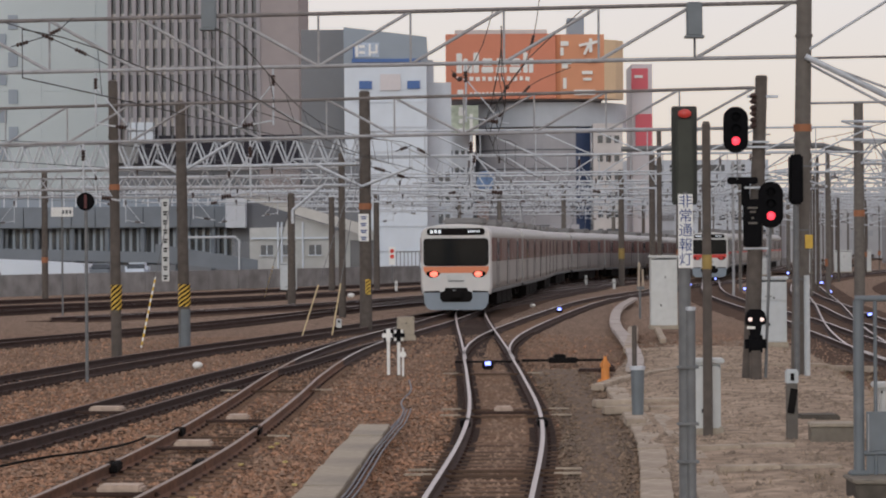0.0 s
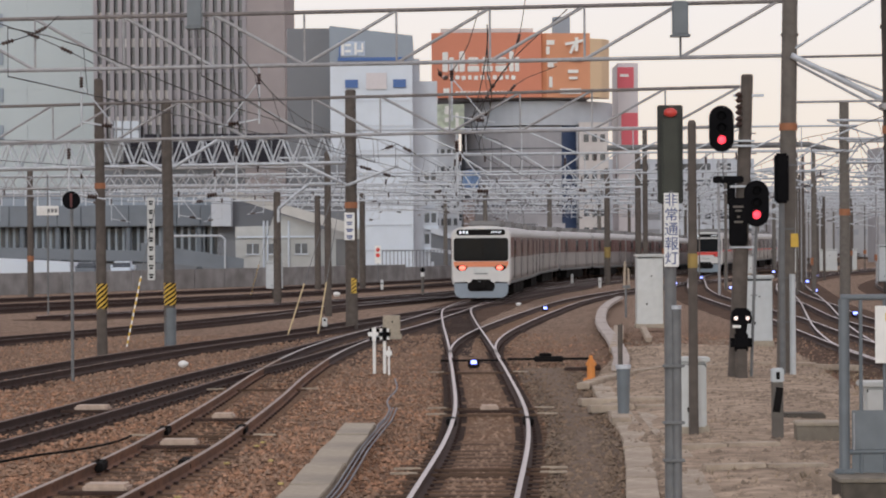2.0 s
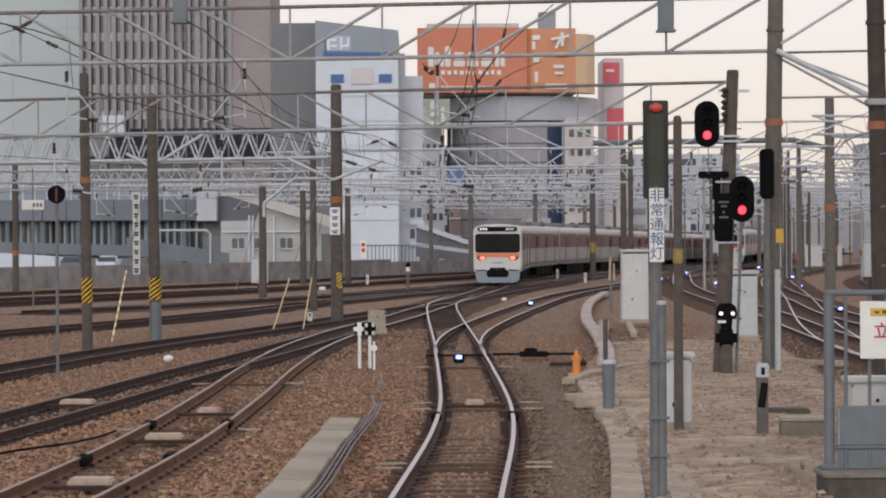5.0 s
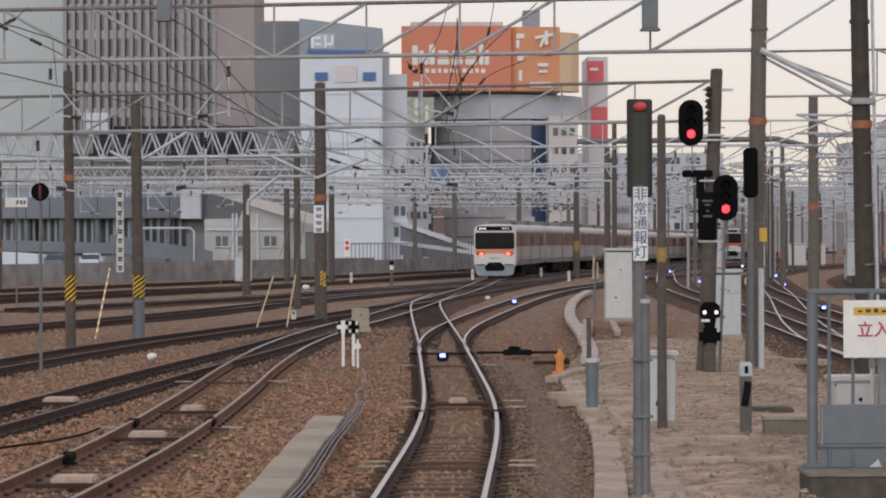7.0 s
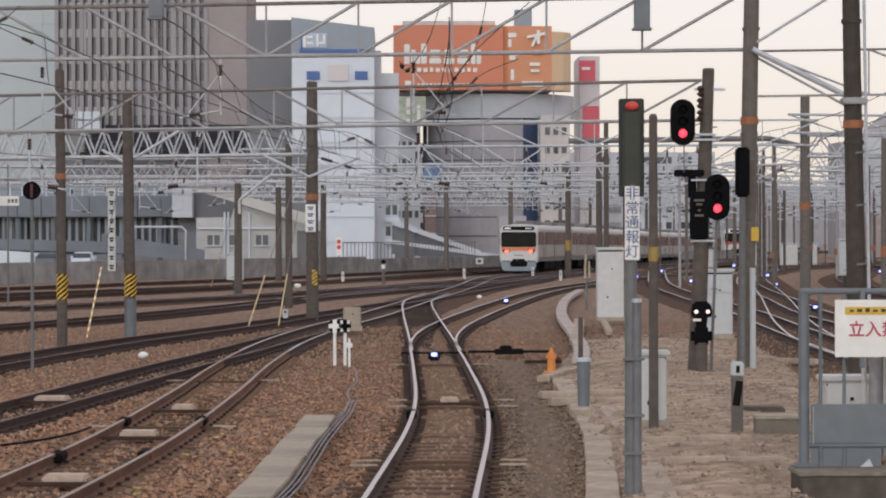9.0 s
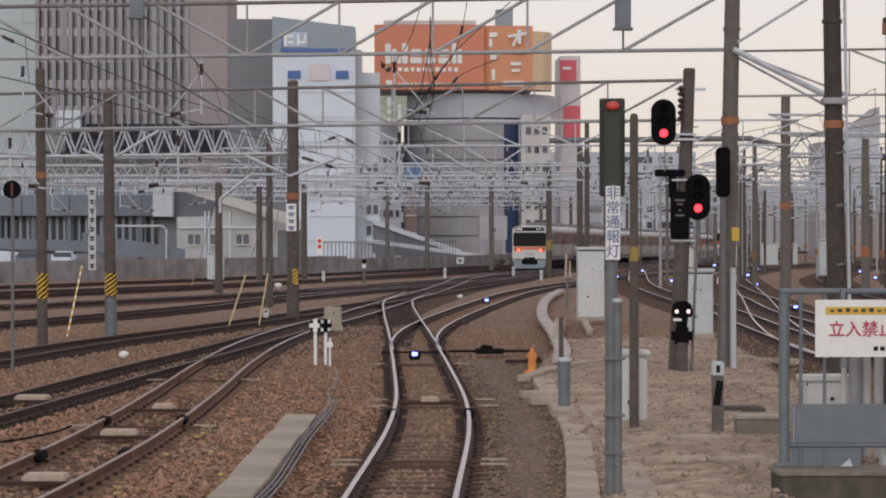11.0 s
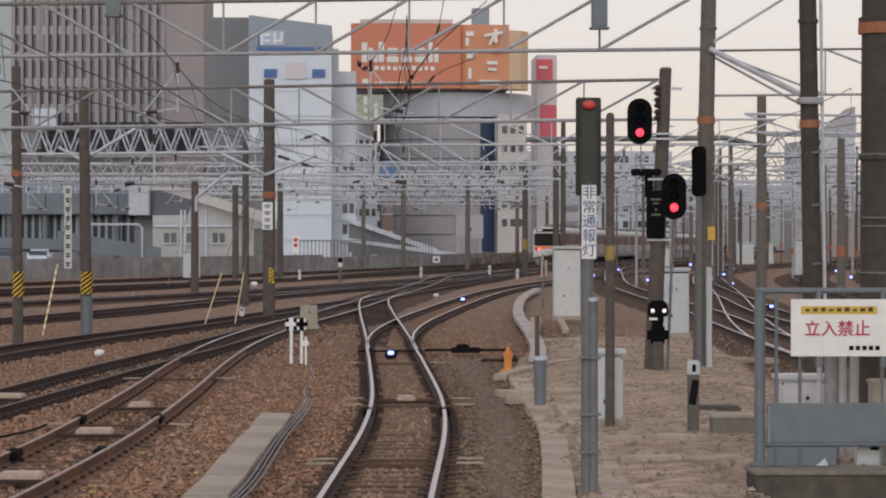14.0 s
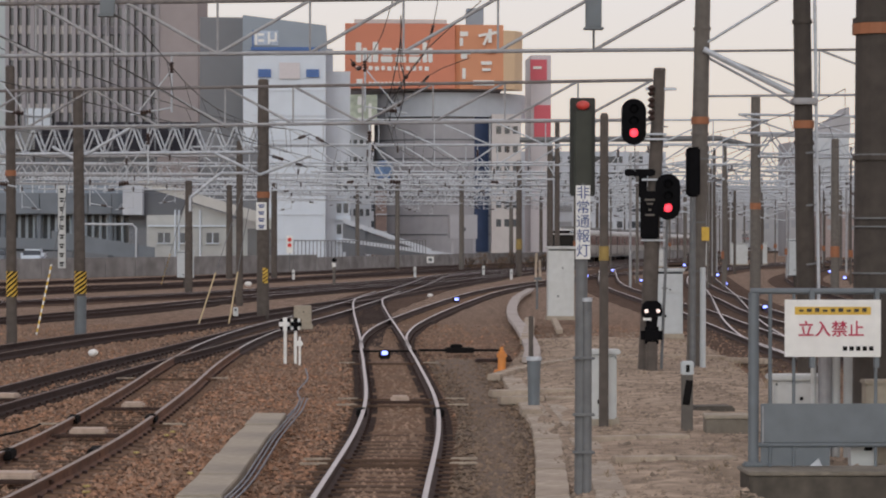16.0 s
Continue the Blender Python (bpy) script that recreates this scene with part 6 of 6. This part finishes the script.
part("dark_storey", box(B(), (-29.6, 379.3, 15.7), (22.4, 1.0, 3.8)), M_deep, t_, "dark glazed storey below the fins")
for k in range(12):
    part("storey_post", box(B(), (-40.0 + k * 1.9, 378.7, 15.7), (0.22, 0.2, 3.8)), M_slate, t_)

gz_ = part("pale_glazing", box(B(), (-40.2, 378.0, 18.2), (3.5, 0.5, 2.3)), M_facade, t_, "pale glazed bay")
for k in range(4):
    part("glazing_bar", box(B(), (-42.0 + k * 1.15, 377.7, 18.2), (0.16, 0.2, 2.3)), M_slate, gz_)
part("glazing_bar", box(B(), (-40.2, 377.68, 18.2), (3.5, 0.2, 0.16)), M_slate, gz_)

# slate and white building with the blue-striped sign
s_ = block("hotel_building", "slate and white clad building with a blue striped sign", -16.6, -11.45, 334, 26, 28.2, M_slate)
part("front_wall", plate(B(), [(-11.45, 24.0), (-1.75, 24.0), (-1.75, 27.0), (-11.45, 28.2)], 330, 354), M_bluegrey, s_)
part("lower_wall", box(B(), (-6.6, 342, 11.4), (9.6, 23.8, 25.2)), M_facade, s_)
part("shade_wall", box(B(), (-10.2, 329.8, 5.2), (2.4, 0.4, 15.5)), M_slate, s_)
part("corner_wall", box(B(), (-10.9, 343, 11), (1.0, 24, 22)), M_facade2, s_)
part("blue_stripe", box(B(), (-6.5, 329.9, 24.25), (8.0, 0.2, 0.42)), M_blue, s_)
part("logo_panel", box(B(), (-8.8, 329.9, 25.5), (3.0, 0.15, 1.7)), mat("pale_blue_panel", (0.36, 0.43, 0.55), 0.5), s_)
for x, z, w__, h__ in ((-9.9, 25.5, 0.3, 1.6), (-9.3, 25.9, 0.7, 0.28), (-9.3, 25.2, 0.7, 0.28), (-8.4, 25.5, 0.25, 1.4), (-7.9, 25.2, 0.8, 0.25), (-7.6, 25.7, 0.25, 0.9)):
    part("logo_bar", box(B(), (x, 329.8, z), (w__, 0.15, h__)), M_white, s_)
part("logo_edge", box(B(), (-10.25, 329.8, 25.4), (0.16, 0.2, 2.0)), M_blue, s_)
for x in (-8.9, -3.3):
    part("blue_sign", box(B(), (x, 329.9, 21.4), (1.5, 0.2, 0.95)), M_blue, s_)
part("pink_sign", box(B(), (-6.0, 329.9, 21.7), (2.4, 0.2, 1.9)), M_pink, s_)
for z in np.arange(2, 20, 2.9):
    part("joint", box(B(), (-6.0, 329.98, z), (8.9, 0.1, 0.07)), M_facade2, s_)
w_ = block("white_annex", "white stepped annex with window bands", -2.2, 1.1, 336, 22, 22.0, M_facade2)
part("upper_step", box(B(), (-1.6, 346, 23), (1.2, 18, 3.5)), M_facade2, w_)
windows(w_, -0.6, 1.0, 2, 12, 336, 2, 4, 0.7, 0.45)
for z in np.arange(2.0, 12, 2.6):
    part("balcony", box(B(), (0.3, 335.6, z), (1.7, 0.8, 0.5)), M_facade, w_)

# drum-shaped building with the big orange billboard
d_ = thing("billboard_building", "round taupe department building under a large orange billboard", "building", "buildings beyond the yard")


def arc(bm, cx, cy, r, a0, a1, z0, z1, t, n=24):
    pts = [(math.cos(radians(a0 + (a1 - a0) * k / n)), math.sin(radians(a0 + (a1 - a0) * k / n))) for k in range(n + 1)]
    vs = [[bm.verts.new((cx + (r + q) * c, cy + (r + q) * s, z)) for q, z in ((0, z0), (t, z0), (t, z1), (0, z1))] for c, s in pts]
    for a, b in zip(vs, vs[1:]):
        for i in range(4):
            bm.faces.new((a[i], a[(i + 1) % 4], b[(i + 1) % 4], b[i]))
    bm.faces.new(vs[0]), bm.faces.new(vs[-1][::-1])
    bmesh.ops.recalc_face_normals(bm, faces=bm.faces)
    return bm


CX, CY = 16.5, 442
part("drum", cyl(B(), (CX, CY, -1), (CX, CY, 20.5), 11.3, seg=64), M_taupe, d_, smooth=False)
part("drum_cap", cyl(B(), (CX, CY, 20.6), (CX, CY, 24.3), 12.3, seg=64), mat("pale_ring", (0.42, 0.45, 0.50), 0.5, vary=0.05, grain=0.5), d_, "grey-blue ring under the billboard")
for z in np.arange(2.5, 20, 2.9):
    part("floor_joint", cyl(B(), (CX, CY, z), (CX, CY, z + 0.22), 11.38, seg=64), M_slate, d_)
part("glass_slot", arc(B(), CX, CY, 11.4, -70, -58, 0, 21, 0.12, 6), mat("blue_slot_glass", (0.03, 0.05, 0.11), 0.5, vary=0.15, grain=0.5), d_, "dark blue glass slot")
part("cream_flank", box(B(), (25.2, 436, 10), (4.5, 12, 22)), M_tower_lite, d_)
windows(d_, 23.4, 27.2, 3, 20, 430, 3, 6, 0.6, 0.4)
part("west_flank", box(B(), (2.6, 439, 10), (4.2, 8, 24)), M_facade2, d_)
windows(d_, 0.8, 4.6, 2, 18, 435, 4, 6, 0.6, 0.4)
bb = part("billboard", box(B(), (8.9, 427.5, 29.6), (16.6, 1.0, 9.8)), M_sign_orange, d_, "orange billboard with white shapes")
FLAT = Matrix(((1, 0, 0, 0), (0, 0, 1, 0), (0, 1, 0, 0), (0, 0, 0, 1)))
bs = part("billboard_side", plate(B(), [(17.2, 428), (18.0, 427.5), (24.6, 427.9), (24.6, 434), (17.2, 434)], 24.7, 34.4, FLAT), M_sign_orange2, d_, "amber curved billboard side")
part("billboard_end", plate(B(), [(24.6, 427.9), (26.4, 429.2), (27.7, 431.5), (27.7, 434), (24.6, 434)], 24.7, 33.6, FLAT), mat("cream_billboard", (0.62, 0.46, 0.30), 0.6, vary=0.04), d_, "cream billboard end")
part("billboard_core", box(B(), (13, 440, 29), (23, 22, 9)), M_taupe, d_)
# white letter-like shapes
def stroke(bm, pts, w=0.55):
    """A thick flat stroke through plan points of the billboard."""
    for k, ((x0, z0), (x1, z1)) in enumerate(zip(pts, pts[1:])):
        box(bm, ((x0 + x1) / 2, 426.9 - 0.03 * k, (z0 + z1) / 2), (math.hypot(x1 - x0, z1 - z0) + w * 0.6, 0.2, w), ry=-math.atan2(z1 - z0, x1 - x0))
    return bm


ZB = 28.9
for x0, w__, top in ((2.65, 0.85, 3.0), (3.6, 0.7, 2.2), (4.35, 0.6, 1.7), (5.2, 0.85, 3.1)):
    part("white_shape", box(B(), (x0, 426.9, ZB - 0.3 + top / 2), (w__, 0.2, top), bevel=0.09), M_white, bb)
for x0, x1 in ((6.0, 7.8), (8.15, 9.85), (10.2, 12.0)):
    for h0, h1 in ((-0.3, 0.62), (0.78, 1.9)):
        part("white_shape", box(B(), ((x0 + x1) / 2, 426.9, ZB + (h0 + h1) / 2), (x1 - x0 - 0.25 * (h0 > 0), 0.2, h1 - h0), bevel=0.12), M_white, bb)
for x0, top in ((12.65, 3.1), (13.5, 2.2)):
    part("white_shape", box(B(), (x0, 426.9, ZB - 0.3 + top / 2), (0.68, 0.2, top), bevel=0.09), M_white, bb)
for k in range(12):
    part("white_bar", box(B(), (2.6 + k * 0.94, 426.9, 27.75 - 0.06 * (k % 2)), (0.62 - 0.12 * (k % 3 == 1), 0.2, 0.62), ry=0.12 * (k % 3 - 1)), M_white, bb)
part("white_bar", box(B(), (2.8, 426.9, 25.7), (0.9, 0.2, 0.8)), M_white, bb)
for k in range(14):
    part("white_bar", box(B(), (4.4 + k * 0.62, 426.9, 25.5), (0.42, 0.2, 0.35)), M_white, bb)
for x, z, w__, h__ in ((18.6, 33.0, 1.2, 0.7), (18.2, 31.8, 0.5, 1.2), (18.9, 30.2, 1.4, 0.6), (18.6, 29.6, 0.9, 0.7), (18.6, 27.0, 0.5, 1.6), (22.6, 30.4, 1.8, 0.6), (22.0, 28.6, 1.6, 0.5), (21.6, 25.6, 3.2, 0.8), (22.0, 27.6, 1.3, 0.4)):
    part("white_shape", box(B(), (x, 427.4, z), (w__, 0.3, h__)), M_white, bs)
part("white_shape", stroke(B(), [(20.9, 32.7), (23.4, 33.2), (22.3, 32.9), (21.6, 31.4)], 0.4), M_white, bs)
part("white_shape", box(B(), (22.5, 426.6, 32.65), (0.5, 0.2, 2.1)), M_white, bs)
part("roof_box", box(B(), (20.6, 436, 36), (2.6, 4, 2.8)), M_bluegrey, d_, "grey rooftop plant")
part("roof_rail", box(B(), (9, 432, 34.9), (14, 8, 0.6)), M_tower_lite, d_)
cr = block("crimson_sign_building", "narrow building with crimson and pink upright signs", 30.0, 33.2, 446, 14, 31, M_pink)
part("sign_panel", box(B(), (31.2, 445.8, 28.5), (2.6, 0.4, 3.6)), M_crimson, cr)
part("sign_panel", box(B(), (31.8, 445.8, 20.5), (2.6, 0.4, 5.2)), M_crimson, cr)
part("white_bar", box(B(), (31.0, 445.5, 29), (1.3, 0.3, 0.4)), M_white, cr)
for z, w__ in ((20.0, 1.0), (21.4, 0.8), (22.6, 1.3), (23.2, 0.6)):
    part("white_bar", box(B(), (2.6 + 0.4 * w__, 428.0, z), (w__, 0.3, 0.7), bevel=0.08), M_white, d_)
part("white_bar", box(B(), (4.4, 428.0, 21.2), (0.5, 0.3, 2.6), bevel=0.08), M_white, d_)
# brick-brown shaft and a pale plant block in front of the round building
bk = block("brown_shaft", "narrow brick-brown stair shaft between buildings", 5.2, 6.8, 418, 8, 9.2, mat("brown_render", (0.26, 0.195, 0.178), 0.8, vary=0.1, grain=0.6, stain=0.15))
for z in (3.0, 5.6, 8.0):
    part("ledge", box(B(), (6.0, 417.9, z), (1.75, 0.3, 0.2)), M_facade2, bk)
pb_ = block("plant_block", "small pale grey plant block on columns", 11.6, 14.5, 300, 6, 4.75, M_taupe, 2.2)
for x in (11.9, 13.0, 14.2):
    part("column", box(B(), (x, 300.4, 0.6), (0.28, 0.28, 3.6)), M_taupe, pb_)
part("vent", cyl(B(), (13.1, 299.98, 3.2), (13.1, 299.9, 3.2), 0.22, seg=12), M_brown_dark, pb_)
# blue sheet hung on a lattice beam
bl = thing("blue_sheet", "faded blue plastic sheet tied on the beam", "sheet", at=pose(2.87, 190.9, 0))
part("sheet", plate(B(), [(-0.5, 7.55), (0.1, 7.65), (0.62, 7.4), (0.55, 6.7), (0.35, 6.25), (-0.35, 6.3), (-0.6, 6.8)], -0.06, 0.02), mat("faded_blue_sheet", (0.085, 0.155, 0.31), 0.6, vary=0.3, grain=2.0, stain=0.8, tint=(0.2, 0.28, 0.38)), bl)
part("stay", cyl(B(), (0, 0.1, 5.9), (0, 0.1, 7.6), 0.05, seg=8), M_galv, bl)
# green-lit sign block below the billboard
part("pale_sign", box(B(), (3.4, 428.4, 21.6), (4.2, 0.5, 4.4)), mat("pale_green_sign", (0.42, 0.47, 0.38), 0.6, vary=0.25, grain=1.2), d_)

# blue-grey viaduct with louvres, ramp and low white buildings
v_ = thing("viaduct", "blue-grey elevated road with a louvred lower storey", "viaduct", "buildings beyond the yard")
part("deck", box(B(), (-30.5, 238, 5.1), (27, 14, 1.75)), M_band, v_)
for k in range(14):
    part("deck_panel", box(B(), (-43 + k * 1.95, 230.9, 5.1), (1.86, 0.2, 1.6)), M_band, v_)
part("back_wall", box(B(), (-30.5, 238, 2.8), (26, 8, 3.2)), M_win, v_)
for k in range(42):
    part("louvre", box(B(), (-42.5 + k * 0.6, 232.6, 3.0), (0.2, 0.3, 2.6)), M_bluegrey, v_)
part("parapet", box(B(), (-30, 230.6, 2.0), (24, 0.5, 0.9), rz=0.0, ry=0.03), M_band, v_)
part("upper_fence", box(B(), (-30.5, 231.2, 6.5), (27, 0.1, 1.1)), M_bluegrey, v_, "pale noise fence on the deck")
for k in range(28):
    part("fence_post", box(B(), (-43.7 + k * 0.98, 231.1, 6.6), (0.1, 0.12, 1.4)), M_facade2, v_)
for k in range(9):
    part("column", cyl(B(), (-42 + k * 2.9, 231.6, -0.3), (-42 + k * 2.9, 231.6, 4.4), 0.22, seg=10), M_band, v_)
part("low_ramp", plate(B(), [(-22.5, 2.9), (-22.5, 1.5), (-14.5, 0.6), (-14.5, 1.6)], 221, 221.4), M_band, v_, "blue-grey side ramp parapet")
part("pipe_frame", wire(B(), [(-15.9, 220.5, 0), (-15.9, 220.5, 3.1), (-16.2, 220.5, 3.4), (-20, 220.5, 3.4)], 0.09, 8), M_galv, v_, "pale bent pipe frame")
part("end_block", box(B(), (-16.85, 232, 5.45), (1.6, 5, 2.5)), M_facade2, v_)
part("lower_deck", box(B(), (-14.8, 236, 3.6), (5, 8, 1.2)), M_slate, v_)
rp = thing("ramp", "long pale concrete ramp sloping down", "ramp", "buildings beyond the yard")
part("parapet", plate(B(), [(-16.3, 7.25), (-16.3, 6.6), (-6.2, 3.45), (-6.2, 4.35)], 226.5, 227.1), M_ramp, rp, "pale ramp parapet")
part("underside", plate(B(), [(-16.3, 6.6), (-16.3, 4.0), (-12.0, 4.0), (-6.6, 3.0), (-6.6, 3.9)], 231.6, 238), M_slate, rp)
part("parapet", plate(B(), [(0.2, 4.2), (0.2, 3.75), (8.4, 0.85), (8.4, 1.3)], 262, 262.5), M_facade2, rp, "pale ramp parapet")
part("parapet", plate(B(), [(0.2, 2.3), (0.2, 1.95), (11, 0.45), (11, 0.8)], 258, 258.4), M_facade2, rp, "pale ramp parapet")
part("underside", plate(B(), [(0.2, 3.7), (0.2, 1.0), (9.5, 0.2), (8.4, 0.8)], 263, 266), M_slate, rp)
part("pier", box(B(), (1.4, 264, 1.4), (1.8, 3, 3.0)), M_slate, rp)
h_ = thing("white_depot", "low white depot building under the ramp", "building", "buildings beyond the yard")
part("wall", plate(B(), [(-15.6, -1), (-9.2, -1), (-9.2, 4.3), (-12.4, 5.25), (-12.8, 4.2), (-15.6, 4.15)], 228, 231.5), M_depot, h_)
for x in (-14.2, -12.4, -10.3):
    w_o = part("window", box(B(), (x, 227.97, 2.35), (0.98, 0.1, 0.8)), M_win, h_)
    part("window_frame", box(B(), (x, 227.9, 2.35), (0.07, 0.1, 0.8)), M_facade, w_o)
    part("window_sill", box(B(), (x, 227.85, 1.9), (1.15, 0.25, 0.09)), M_facade, w_o)
for x in (-13.3, -13.0, -11.3):
    part("downpipe", cyl(B(), (x, 227.8, -0.5), (x, 227.8, 4.6), 0.08, seg=8), M_facade, h_)
part("ledge", box(B(), (-12.3, 227.85, 3.3), (6.3, 0.3, 0.14)), M_facade, h_)
h2 = block("white_depot", "low white depot building with a dark open bay", -9.2, -5.4, 230, 7, 3.9, M_depot)
part("open_bay", box(B(), (-6.6, 229.95, 1.6), (1.9, 0.2, 3.0)), M_brown_dark, h2)
wv = thing("white_vault", "long white curved roof behind the wall", "building", "buildings beyond the yard")
vb = B()
vp = [(-45, 0.4)] + [(-45 + k * 2.0, 2.05 - 0.0032 * (k * 2.0 - 10) ** 2) for k in range(12)] + [(-22.5, 0.4)]
plate(vb, vp, 180, 186)
part("shell", vb, M_facade, wv)
for x, y, w__, c in ((-21.5, 178, 1.7, M_band), (-19.6, 181, 1.7, M_facade)):
    o = thing("parked_van", "parked van half hidden behind the wall", "van", "parked vehicles", at=pose(x, y, 0))
    part("body", box(B(), (0, 0, 0.75), (w__, 3.6, 1.1), bevel=0.25), c, o)
    part("cabin", box(B(), (0, 0.3, 1.3), (w__ * 0.86, 2.2, 0.75), bevel=0.25), c, o)
    part("windscreen", box(B(), (0, -0.75, 1.42), (w__ * 0.66, 0.2, 0.34), bevel=0.06, rx=-0.4), M_win, o)

# dry brown shrubs and weeds at the foot of the wall
M_shrub = mat("dry_brown_leaves", (0.15, 0.098, 0.062), 0.95, vary=0.4, grain=3, stain=0.6, tint=(0.22, 0.13, 0.06), island=0.5)


def shrub(x, y, r, h, seed):
    o = thing("dry_shrub", "dry rust-brown leafless shrub beside the tracks", "shrub", "dry shrubs", at=pose(x, y, -0.15))
    rg_, v, f, tw_ = random.Random(seed), [], [], B()
    for k in range(9):
        a, q = rg_.uniform(0, 6.28), rg_.uniform(0.2, 0.8)
        wire(tw_, [(0, 0, -0.1), (r * q * 0.5 * math.cos(a), r * q * 0.5 * math.sin(a), h * 0.5), (r * q * math.cos(a), r * q * math.sin(a), h * rg_.uniform(0.7, 1.0))], 0.02, 4)
    for k in range(420):
        a, q, z = rg_.uniform(0, 6.28), rg_.random() ** 0.6, rg_.random()
        w__ = r * q * (1.05 - 0.6 * z * z) * rg_.uniform(0.75, 1.1)
        c, d__ = (w__ * math.cos(a), w__ * math.sin(a), h * z * rg_.uniform(0.8, 1.1)), rg_.uniform(0.04, 0.1)
        n0 = len(v)
        v += [tuple(u + rg_.uniform(-d__, d__) for u in c) for _ in range(3)]
        f.append((n0, n0 + 1, n0 + 2))
    part("twigs", tw_, M_mast_dk, o)
    me = bpy.data.meshes.new("leaves")
    me.from_pydata(v, [], f)
    me.materials.append(M_shrub)
    lv = new("leaves", me)
    lv.parent = o
    tagged(lv, kind="stuff")


for k, (x, y, r, h) in enumerate(((10.3, 226, 0.9, 0.9), (11.6, 229, 1.0, 1.3), (12.9, 227, 0.8, 1.0), (14.0, 231, 1.1, 1.4), (15.6, 230, 0.9, 1.1), (16.8, 233, 1.0, 1.2))):
    shrub(x, y, r, h, 50 + k)

# blocks far off to the east and behind the catenary, the haze mixed into their colours
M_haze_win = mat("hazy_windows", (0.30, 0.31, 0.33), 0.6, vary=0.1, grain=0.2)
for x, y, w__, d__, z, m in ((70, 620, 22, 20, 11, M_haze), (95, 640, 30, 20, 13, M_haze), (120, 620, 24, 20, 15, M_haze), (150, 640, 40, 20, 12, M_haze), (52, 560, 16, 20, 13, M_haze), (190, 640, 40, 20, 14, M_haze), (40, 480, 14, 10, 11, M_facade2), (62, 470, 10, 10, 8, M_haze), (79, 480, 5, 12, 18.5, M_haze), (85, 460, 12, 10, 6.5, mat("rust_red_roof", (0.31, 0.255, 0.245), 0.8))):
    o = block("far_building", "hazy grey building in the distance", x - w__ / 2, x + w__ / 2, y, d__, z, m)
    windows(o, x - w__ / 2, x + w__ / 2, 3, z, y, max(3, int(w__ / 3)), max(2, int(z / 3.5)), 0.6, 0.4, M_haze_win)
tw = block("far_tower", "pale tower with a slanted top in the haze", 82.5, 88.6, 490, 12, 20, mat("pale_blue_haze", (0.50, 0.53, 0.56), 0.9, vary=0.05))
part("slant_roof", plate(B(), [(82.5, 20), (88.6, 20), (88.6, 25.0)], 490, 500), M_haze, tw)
for x0, x1, y, z in ((-200, -60, 460, 30), (0, 60, 520, 18)):
    o = block("far_building", "hazy grey building in the distance", x0, x1, y, 20, z, M_facade2)
    windows(o, x0, x1, 3, z, y, 16, 5, 0.7, 0.4)


# ---- what moves ----
def motions():
    times = [0, 1, 2, 3, 4, 5, 6, 7, 8, 9, 10, 11, 12, 13, 14, 15, 16]
    nose = [109, 120, 130, 139, 148.5, 159, 169.5, 180, 190, 200, 208.5, 216.5, 225, 233.5, 242.5, 251.5, 260.5]
    for k, c in enumerate(red_cars):
        walk(c, [(t, car_pose(LINE_MAIN, length_at(LINE_MAIN, 109) + (y - 109) * 1.01 + 10.0 + 20 * k)) for t, y in zip(times, nose)])
    s0 = length_at(LINE_EAST, 208)
    for k, c in enumerate(white_cars):
        walk(c, [(t, car_pose(LINE_EAST, s0 + 12.0 * t + 0.35 * t * t + 10.0 + 20 * k)) for t in times])


motions()
